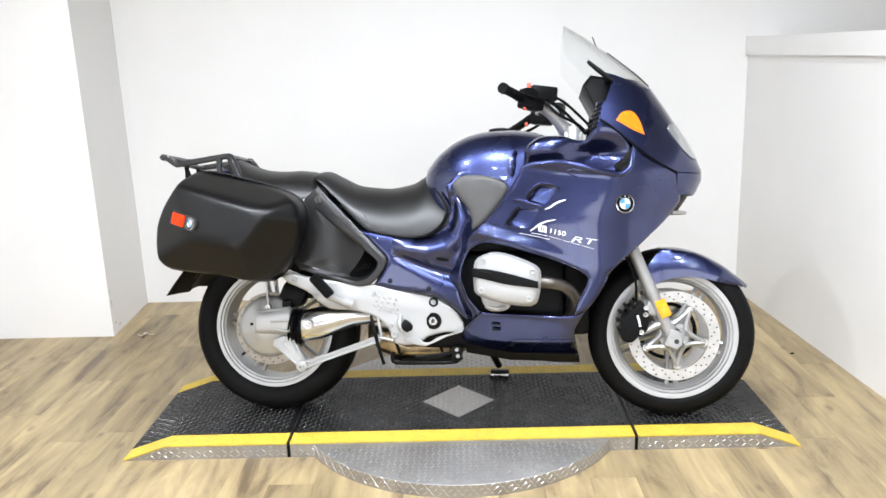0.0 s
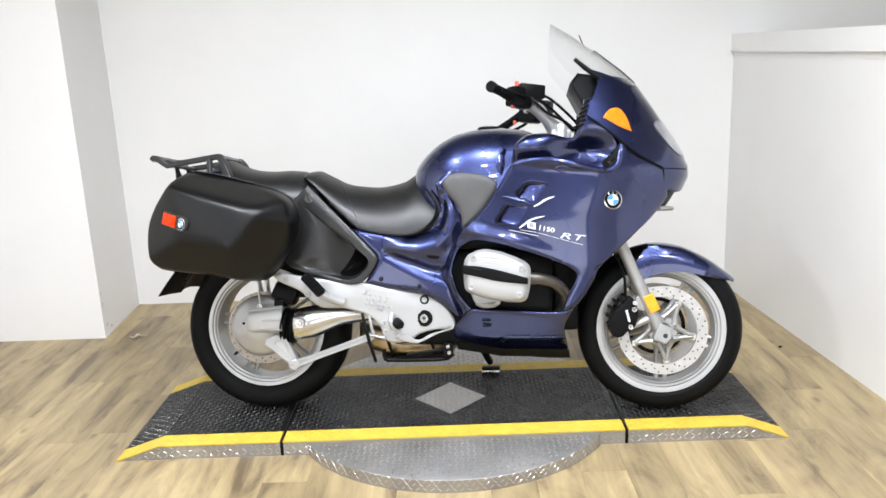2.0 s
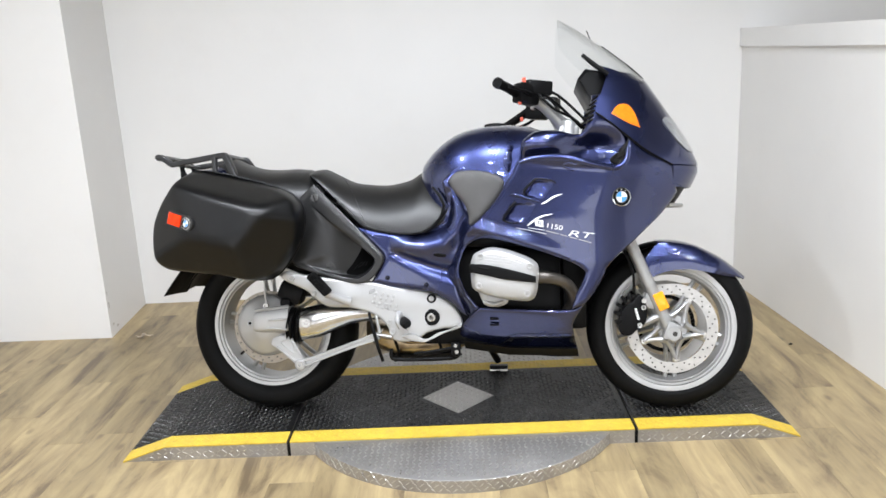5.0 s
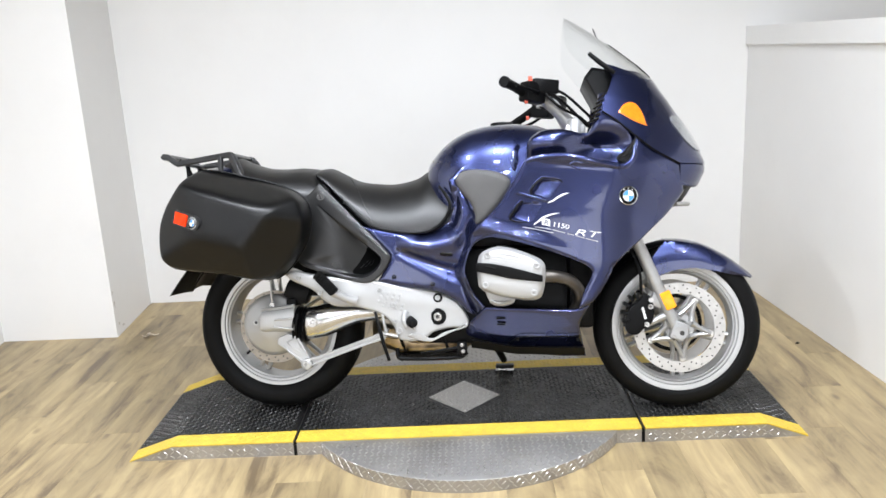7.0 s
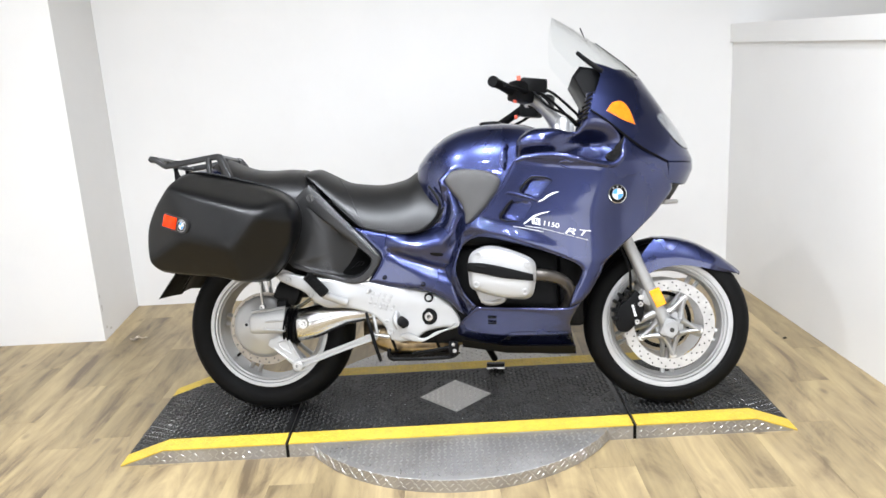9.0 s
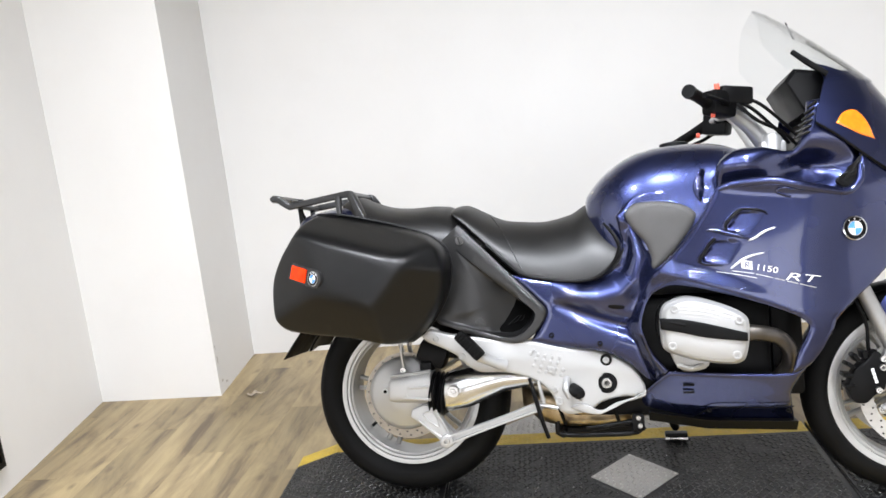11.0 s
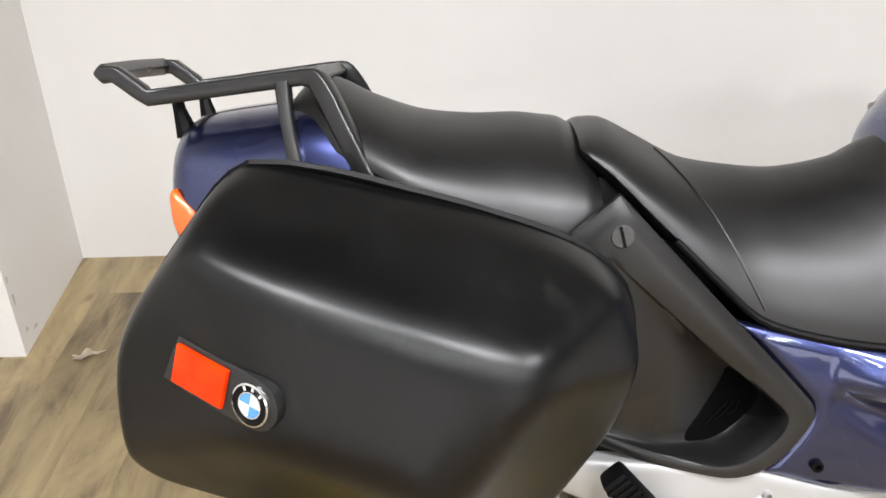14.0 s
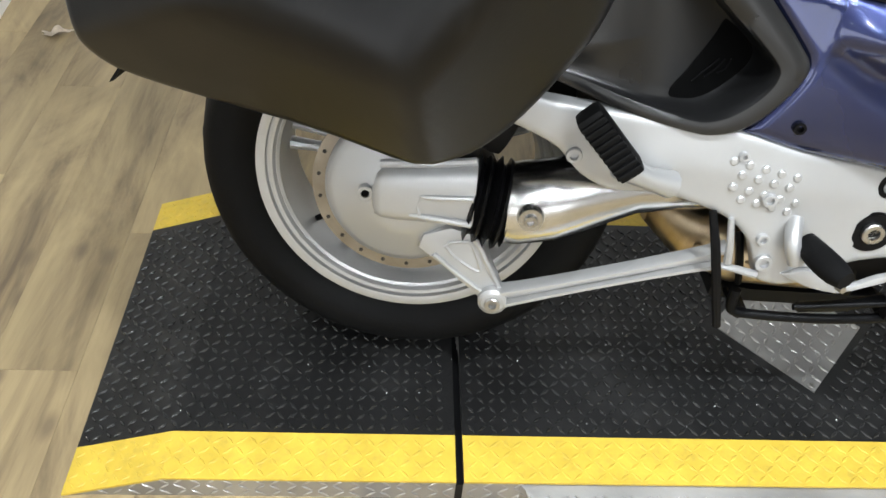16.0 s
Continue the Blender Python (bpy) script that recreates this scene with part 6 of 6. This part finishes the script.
def pannier(side):
    turn = (lambda b: b) if side < 0 else flipped
    case = part("pannier", turn(pannier_shell(bmesh.new())), LID, bike, "black hard pannier with scuffed corners", 60)
    part("inner_shell", turn(inner_half(bmesh.new())), BLACK, case, "black inner half of the case")
    ring = [(p[0], -0.318, p[1]) for p in smooth(SEAM, 4)][::2]
    part("seal", turn(tube(bmesh.new(), ring, 0.0045, 6, 2, closed=True)), BLACK, case, "black rubber seal round the lid")
    for x in (-0.245, 0.05):
        clip = bmesh.new()
        box(clip, x - 0.03, x + 0.03, -0.34, -0.26, 0.512 + (0.045 if x < 0 else 0), 0.53 + (0.045 if x < 0 else 0), 0.005)
        part("latch", turn(clip), BLACK, case)
    return case


lid = pannier(-1)
pannier(1)


M = lid_pose(-0.170, 0.718, 14)
tray = bmesh.new()
plate(tray, smooth([(-0.071, -0.024), (-0.071, -0.024), (-0.060, 0.025), (-0.060, 0.025), (0.034, 0.025), (0.052, 0.018), (0.060, 0.0), (0.052, -0.018), (0.034, -0.025)], 3), -0.0005, 0.03, 0.002)
bmesh.ops.transform(tray, matrix=M, verts=tray.verts[:])
part("lamp_tray", tray, PLASTIC_GREY, lid, "grey recessed frame round the reflector")
lens = bmesh.new()
plate(lens, [(-0.058, -0.0195), (-0.057, 0.0195), (0.003, 0.0195), (0.002, -0.0195)], -0.005, 0.01, 0.002)
bmesh.ops.transform(lens, matrix=M, verts=lens.verts[:])
part("reflector", lens, RED, lid, "bright red reflector")


def roundel(parent, m, r):
    """A round emblem of plain quarters inside a dark ring."""
    back = part("emblem", lathe(bmesh.new(), [(0.0, -0.002), (r, -0.002), (r, 0.006), (0.0, 0.006)], (0, 0, 0), "Y", 40, closed=False, m=m), BLACK, parent, "round emblem with quarters in a dark ring")
    part("emblem_rim", lathe(bmesh.new(), [(r * 0.95, -0.0036), (r * 1.04, -0.003), (r * 1.04, 0.003), (r * 0.95, 0.003)], (0, 0, 0), "Y", 40, m=m), CHROME, parent)
    part("emblem_rim", lathe(bmesh.new(), [(r * 0.58, -0.0034), (r * 0.64, -0.0034), (r * 0.64, 0.0), (r * 0.58, 0.0)], (0, 0, 0), "Y", 40, m=m), CHROME, parent)
    for k in range(4):
        bm = bmesh.new()
        pts = [(0.0, 0.0)] + arc(r * 0.58, 90 * k, 90 * k + 90, 8)
        plate(bm, pts, -0.0032, -0.001)
        bmesh.ops.transform(bm, matrix=m, verts=bm.verts[:])
        part("emblem_quarter", bm, SKY_BLUE if k % 2 else WHITE, parent, "", 0)
    for k in range(3):
        bm = bmesh.new()
        a = radians(55 + 35 * k)
        box(bm, -0.0012, 0.0012, -0.0026, -0.0018, -0.0022, 0.0022, 0, Matrix.Translation((r * 0.8 * math.cos(a), 0, r * 0.8 * math.sin(a))) @ pose(0, 0, 0, 0, -(55 + 35 * k) + 90, 0))
        bmesh.ops.transform(bm, matrix=m, verts=bm.verts[:])
        part("emblem_mark", bm, DECAL_AND_GLINT, parent, "", 0)
    return back


roundel(lid, M @ pose(0.032, -0.001, 0.0), 0.0195)
roundel(side, Matrix.Translation((1.29, -fairing(1.29, 0.767) - 0.003, 0.767)) @ pose(0, 0, 0, 0, 0, math.degrees(math.atan2(fairing(1.27, 0.767) - fairing(1.31, 0.767), 0.04))), 0.031)


def lettering(text, size, at, parent, mat, turn=0.0, shear=0.0, stretch=1.0, proud=0.0):
    """Flat raised lettering on the right side of the fairing."""
    curve = bpy.data.curves.new("lettering", "FONT")
    curve.body, curve.size, curve.extrude, curve.shear = text, size, 0.0006, shear
    holder = bpy.data.objects.new("lettering", curve)
    scene.collection.objects.link(holder)
    mesh = bpy.data.meshes.new_from_object(holder.evaluated_get(bpy.context.evaluated_depsgraph_get()))
    bpy.data.objects.remove(holder)
    for v in mesh.vertices:
        c, s = math.cos(radians(turn)), math.sin(radians(turn))
        x, z = v.co.x * stretch, v.co.y
        x, z = at[0] + x * c - z * s, at[1] + x * s + z * c
        v.co = (x, side_face(x, z) - 0.0035 - proud - v.co.z, z)
    mesh.materials.clear()
    mesh.materials.append(mat)
    ob = new("lettering", mesh)
    ob.parent = parent
    return tagged(ob, "silver model lettering")


lettering("1150", 0.0225, (1.033, 0.6705), side, WHITE, -12, 0.0, 1.3)
lettering("RT", 0.029, (1.104, 0.6405), side, DECAL_AND_GLINT, -9, 0.25, 2.35)
mark = bmesh.new()
panel(mark, [(0.999, 0.676), (1.027, 0.670), (1.027, 0.693), (0.999, 0.699)], lambda x, z: side_face(x, z) - 0.003, 0.003, 0.001, 0.0005, 0.01)
part("letter_block", mark, WHITE, side, "white block behind a dark letter", 0)
lettering("R", 0.024, (1.0045, 0.6775), side, PAINT, -12, 0.0, 1.15, 0.0006)
for x0, x1 in ((1.035, 1.078), (1.083, 1.107), (1.112, 1.140), (1.145, 1.186)):
    z0, z1 = 0.6605 - 0.291 * (x0 - 1.033), 0.6605 - 0.291 * (x1 - 1.033)
    part("small_print", panel(bmesh.new(), [(x0, z0 - 0.0026), (x1, z1 - 0.0026), (x1, z1), (x0, z0)], lambda x, z: side_face(x, z) - 0.0024, 0.0015, 0.0008, 0.0003, 0.02), ALLOY, side, "thin bar of silver small print", 0)

# windscreen
SC = table([(0, 1.412), (0.25, 1.350), (0.5, 1.271), (0.75, 1.184), (1, 1.096)])
SZ = table([(0, 1.178), (0.25, 1.238), (0.5, 1.302), (0.75, 1.364), (1, 1.416)])
EX = table([(0, 1.235), (0.3, 1.15), (0.6, 1.09), (1, 1.09)])
EZ = table([(0, 1.165), (0.3, 1.215), (0.6, 1.29), (1, 1.395)])
EW = table([(0, 0.205), (0.3, 0.205), (0.7, 0.195), (0.9, 0.165), (1, 0.12)])
screen = bmesh.new()
rows = []
for j in range(17):
    v = j / 16
    row = []
    for i in range(-14, 15):
        u = i / 14
        f = u * u
        row.append(screen.verts.new((SC(v) + (EX(v) - SC(v)) * f, EW(v) * math.sin(u * math.pi / 2) ** 1 if u >= 0 else -EW(v) * math.sin(-u * math.pi / 2), SZ(v) + (EZ(v) - SZ(v)) * f)))
    rows.append(row)
for a, b in zip(rows, rows[1:]):
    for i in range(28):
        screen.faces.new((a[i], a[i + 1], b[i + 1], b[i]))
bmesh.ops.recalc_face_normals(screen, faces=screen.faces[:])
bmesh.ops.solidify(screen, geom=screen.faces[:], thickness=0.004)
screen = part("windscreen", screen, CLEAR, bike, "clear plastic windscreen")
screen.visible_shadow = False
part("screen_strip", tube(bmesh.new(), [(1.252, 0, 1.325), (1.30, 0, 1.287), (1.36, 0, 1.238), (1.40, 0, 1.199)], 0.006, 8, 4), BLACK, screen, "narrow black strip down the middle of the windscreen")
part("aerial", tube(bmesh.new(), [(1.222, 0.02, 1.34), (1.202, 0.02, 1.392)], 0.0022, 6, 2), BLACK, bike, "short black aerial")
part("screen_bracket", tube(bmesh.new(), [(1.172, -0.185, 1.262), (1.21, -0.188, 1.228), (1.258, -0.19, 1.190)], [0.007, 0.009, 0.008], 8, 3), BLACK, bike, "black screen bracket")
dash = bmesh.new()
rings = []
for y, s in ((-0.15, 0.8), (-0.14, 1.0), (0.14, 1.0), (0.15, 0.8)):
    rings.append([(1.2 + (x - 1.2) * s, y, 1.16 + (z - 1.16) * s) for x, z in ((1.157, 1.188), (1.184, 1.222), (1.25, 1.21), (1.30, 1.14), (1.25, 1.09), (1.205, 1.098))])
part("instrument_panel", loft(dash, rings), BLACK, bike, "black instrument housing")
inner = bmesh.new()
loft(inner, [[(x, -w, z), (x, w, z), (x, w, z - 0.25), (x, -w, z - 0.25)] for x, z, w in ((1.04, 0.97, 0.14), (1.15, 0.97, 0.145), (1.24, 1.10, 0.16), (1.36, 1.08, 0.13), (1.42, 1.05, 0.08))])
part("inner_panel", inner, BLACK, bike, "black inner fairing behind the fork")
for k in range(6):
    part("vent_slat", tube(bmesh.new(), [(1.16 + 0.008 * k, -0.205, 1.02 + 0.016 * k), (1.20 + 0.004 * k, -0.22, 1.035 + 0.016 * k)], 0.004, 6, 2), PLASTIC, bike, "")

# fork, front mudguard and front brake
for s in (-1, 1):
    leg = bmesh.new()
    y = s * 0.105
    tube(leg, [(1.24, y, 0.83), (1.337, y, 0.60), (1.41, y, 0.428), (1.468, y, 0.292)], [0.0195, 0.021, 0.0225, 0.022], 20, 3)
    lathe(leg, [(0.0, y - 0.027), (0.024, y - 0.027), (0.028, y - 0.022), (0.028, y + 0.022), (0.0, y + 0.022)], (1.476, 0, 0.285), "Y", 28, closed=False)
    box(leg, -0.026, 0.026, -0.026, 0.02, -0.035, 0.03, 0.006, Matrix.Translation((1.474, y, 0.293)) @ pose(0, 0, 0, 0, 22, 0))
    box(leg, -0.012, 0.03, -0.012, 0.012, -0.01, 0.05, 0.004, Matrix.Translation((1.385, y, 0.39)) @ pose(0, 0, 0, 0, 22, 0))
    fork = part("fork_leg", leg, GREY_ALLOY, bike, "silver painted fork leg")
    part("axle_bore", lathe(bmesh.new(), [(0.0, s * 0.0285), (0.0085, s * 0.0285), (0.0085, s * 0.02), (0.0, s * 0.02)], (1.480, s * 0.105, 0.284), "Y", 16, closed=False), HOLE, fork)
    lens = bmesh.new()
    box(lens, -0.019, 0.019, -0.012, 0.006, -0.032, 0.032, 0.004, Matrix.Translation((1.434, y + s * 0.018, 0.400)) @ pose(0, 0, 0, 0, -23.5, 0))
    part("reflector", lens, AMBER, fork, "yellow side reflector")
    cal = bmesh.new()
    plate(cal, smooth([(1.362, 0.425), (1.335, 0.40), (1.302, 0.372), (1.284, 0.325), (1.296, 0.283), (1.328, 0.278), (1.352, 0.30), (1.378, 0.318), (1.388, 0.37)], 4), y - 0.02, y + 0.03, 0.008)
    for k in range(5):
        a = radians(200 - 26 * k)
        box(cal, -0.012, 0.012, -0.024, 0.03, -0.006, 0.006, 0.003, Matrix.Translation((1.335 + 0.05 * math.cos(a), y, 0.35 + 0.065 * math.sin(a))) @ pose(0, 0, 0, 0, -(200 - 26 * k), 0))
    cal = part("front_caliper", cal, BLACK, bike, "black four-piston brake caliper")
    bars = bmesh.new()
    for k in range(4 if s < 0 else 0):
        box(bars, -0.004, 0.004, -0.0225, -0.02, 0.0045 + 0.011 * k - 0.022, 0.0135 + 0.011 * k - 0.022, 0, Matrix.Translation((1.352, y, 0.352)) @ pose(0, 0, 0, 0, -14, 0))
    if s < 0:
        part("caliper_mark", bars, WHITE, cal, "white mark on the caliper", 0)
    for x, z in ((1.376, 0.402), (1.374, 0.378), (1.36, 0.315)):
        part("bolt", bolt(bmesh.new(), x, y - 0.02, z, 0.009, 0.008), STEEL, cal)
    link = bmesh.new()
    tube(link, [(1.37, y, 0.315), (1.42, y, 0.34), (1.445, y, 0.345)], [0.012, 0.014, 0.016], 8, 3)
    part("caliper_arm", link, GREY_ALLOY, fork)
    part("brake_hose", tube(bmesh.new(), [(1.345, y, 0.42), (1.34, y - 0.01, 0.50), (1.31, y, 0.58), (1.24, y, 0.68)], 0.005, 8, 5), BLACK, fork)

guard = bmesh.new()
rings = []
edge = table([(33, 0.312), (38, 0.288), (43, 0.264), (50, 0.245), (59, 0.228), (77, 0.208), (95, 0.194), (110, 0.184)])
top = table([(33, 0.324), (45, 0.311), (60, 0.307), (80, 0.313), (95, 0.318), (110, 0.322)])
for k in range(30):
    deg = 33 + 64 * k / 29
    w = 0.080 * min(1.0, 0.25 + (deg - 33) / 22) ** 0.6
    ring = []
    for q in range(-12, 13):
        u = abs(q) / 12
        if u < 0.5:
            rr, y = top(deg) - 0.012 * (u / 0.5) ** 2.5, w * 0.78 * (u / 0.5)
        else:
            e = (u - 0.5) / 0.5
            rr, y = top(deg) - 0.012 - (top(deg) - 0.012 - edge(deg)) * e, w * (0.78 + 0.22 * min(1, e * 2.2) ** 0.6)
        low = (top(deg) - rr) / 0.126
        lean = radians(deg + 16 * (0.32 - rr) / 0.14 * (deg - 33) / 64 + 9 * max(0.0, 1 - abs(low - 0.58) / 0.5) * ((deg - 33) / 64) ** 5)
        ring.append((FRONT_X + rr * math.cos(lean), math.copysign(y, q), TYRE_F + rr * math.sin(lean)))
    rings.append(ring)
vs = [[guard.verts.new(p) for p in ring] for ring in rings]
for a, b in zip(vs, vs[1:]):
    for i in range(24):
        guard.faces.new((a[i], a[i + 1], b[i + 1], b[i]))
bmesh.ops.recalc_face_normals(guard, faces=guard.faces[:])
bmesh.ops.solidify(guard, geom=guard.faces[:], thickness=0.004)
guard = part("front_mudguard", guard, PAINT, bike, "dark blue metallic front mudguard")
inner = bmesh.new()
rings = []
for k in range(17):
    a = radians(98 + 5 * k)
    rings.append([(FRONT_X + r * math.cos(a), y, TYRE_F + r * math.sin(a)) for r, y in ((0.300, -0.068), (0.312, -0.05), (0.316, 0), (0.312, 0.05), (0.300, 0.068), (0.297, 0.058), (0.308, 0), (0.297, -0.058))])
part("mudguard_rear", loft(inner, rings), BLACK, bike, "black rear half of the front mudguard")

# handlebars
for s, grip, bar, tip in ((-1, [(0.945, -0.195, 1.138), (0.918, -0.25, 1.147), (0.888, -0.308, 1.154)], [(1.115, -0.06, 1.02), (1.07, -0.085, 1.075), (1.01, -0.12, 1.12), (0.955, -0.18, 1.136)], 0), (1, [(0.985, 0.235, 1.135), (0.935, 0.29, 1.11), (0.882, 0.345, 1.085)], [(1.115, 0.06, 1.02), (1.085, 0.09, 1.08), (1.045, 0.15, 1.15), (0.99, 0.23, 1.138)], 0)):
    bar_part = part("handlebar", tube(bmesh.new(), bar, [0.026, 0.022, 0.018, 0.013], 14, 5), ALLOY, bike, "silver cast handlebar half")
    sleeve = part("grip", tube(bmesh.new(), grip, [0.0175, 0.0165, 0.0165], 16, 5), RUBBER, bar_part, "black rubber grip")
    end = Vector(grip[-1])
    way = (end - Vector(grip[0])).normalized()
    part("bar_end", tube(bmesh.new(), [tuple(end), tuple(end + way * 0.012)], [0.0195, 0.019], 16, 2), BLACK, bar_part)
    switch = bmesh.new()
    M = Matrix.Translation(Vector(grip[0]) + Vector((0.03, -s * 0.012, 0.0))) @ pose(0, 0, 0, 0, 8, -s * 32 if s > 0 else 40)
    box(switch, -0.038, 0.044, -0.028, 0.028, -0.038, 0.032, 0.011, M)
    switch = part("switch_block", switch, BLACK, bar_part, "black switch block")
    tank_box = bmesh.new()
    box(tank_box, -0.028, 0.066, -0.032, 0.034, -0.004, 0.046, 0.009, Matrix.Translation(Vector(grip[0]) + Vector((0.052, -s * 0.03, 0.0))) @ pose(0, 0, 0, 0, 4, -20 * s))
    part("fluid_reservoir", tank_box, BLACK, bar_part, "black brake fluid reservoir")
    button = bmesh.new()
    box(button, -0.006, 0.006, -0.006, 0.006, -0.008, 0.008, 0.002, Matrix.Translation(Vector(grip[0]) + Vector((0.01 if s < 0 else -0.03, -0.012, -0.034))))
    part("switch_button", button, DULL_RED, bar_part, "red switch button")
    if s < 0:
        button = bmesh.new()
        box(button, -0.007, 0.007, -0.006, 0.006, -0.03, 0.004, 0.002, Matrix.Translation((0.97, -0.2, 1.186)))
        part("switch_button", button, DULL_RED, bar_part, "red stop button")
    lever = bmesh.new()
    tube(lever, [(grip[0][0] + 0.05, grip[0][1] + 0.0, grip[0][2] - 0.005), (grip[1][0] + 0.055, grip[1][1] - s * 0.0, grip[1][2] - 0.012), (grip[2][0] + 0.035, grip[2][1] + s * 0.01, grip[2][2] - 0.012)], [0.009, 0.006, 0.0075], 8, 4)
    part("lever", lever, BLACK, bar_part, "black hand lever")
yoke = bmesh.new()
box(yoke, 1.09, 1.16, -0.12, 0.12, 0.985, 1.03, 0.012, None)
lathe(yoke, [(0.0, 1.05), (0.022, 1.05), (0.028, 1.04), (0.028, 0.97)], (1.125, -0.1, 0), "Z", 24, closed=False)
lathe(yoke, [(0.0, 1.05), (0.022, 1.05), (0.028, 1.04), (0.028, 0.97)], (1.125, 0.1, 0), "Z", 24, closed=False)
part("fork_yoke", yoke, ALLOY, bike, "silver fork yoke")
for path in ([(1.0, -0.18, 1.15), (1.06, -0.17, 1.12), (1.13, -0.13, 1.06), (1.17, -0.1, 1.02)], [(1.02, -0.2, 1.13), (1.07, -0.2, 1.08), (1.14, -0.17, 1.045), (1.19, -0.14, 1.0)], [(1.03, -0.16, 1.16), (1.09, -0.15, 1.13), (1.16, -0.12, 1.07), (1.2, -0.1, 1.03)], [(1.03, 0.18, 1.14), (1.1, 0.14, 1.1), (1.17, 0.1, 1.04)]):
    part("cable", tube(bmesh.new(), path, 0.005, 8, 5), BLACK, bike, "black control cable")
for path in ([(0.025, -0.13, 0.55), (0.006, -0.15, 0.50), (0.004, -0.152, 0.45), (0.008, -0.15, 0.41)], [(0.065, -0.14, 0.54), (0.04, -0.155, 0.51), (0.035, -0.155, 0.48)]):
    part("brake_hose", tube(bmesh.new(), path, 0.004, 8, 5), STEEL, bike, "braided brake hose")

# ---- floor planks ----
PLANK_W, PLANK_L = 0.152, 0.92
plank_mesh = {}


def plank_data(length):
    """A plank with eased edges, shared by all planks of one length."""
    key = round(length, 2)
    if key not in plank_mesh:
        bm = bmesh.new()
        w, l, e = PLANK_W - 0.0003, length - 0.0004, 0.0004
        loft(bm, [[(0, 0, -0.008), (w, 0, -0.008), (w, l, -0.008), (0, l, -0.008)], [(0, 0, -e), (w, 0, -e), (w, l, -e), (0, l, -e)], [(e, e, 0), (w - e, e, 0), (w - e, l - e, 0), (e, l - e, 0)]])
        mesh = bpy.data.meshes.new("plank")
        bmesh.ops.recalc_face_normals(bm, faces=bm.faces[:])
        bm.to_mesh(mesh)
        bm.free()
        mesh.materials.append(OAK)
        plank_mesh[key] = mesh
    return plank_mesh[key]


column = 0
x = -2.62
while x < 2.0:
    y = -2.6 - 0.17 * ((column * 5) % 7)
    while y < 1.98:
        length = min(PLANK_L, 1.99 - y)
        if length > 0.1:
            plank = new("plank", plank_data(length))
            plank.location = (x, y, 0)
            plank.parent = floor
        y += PLANK_L
    x += PLANK_W
    column += 1
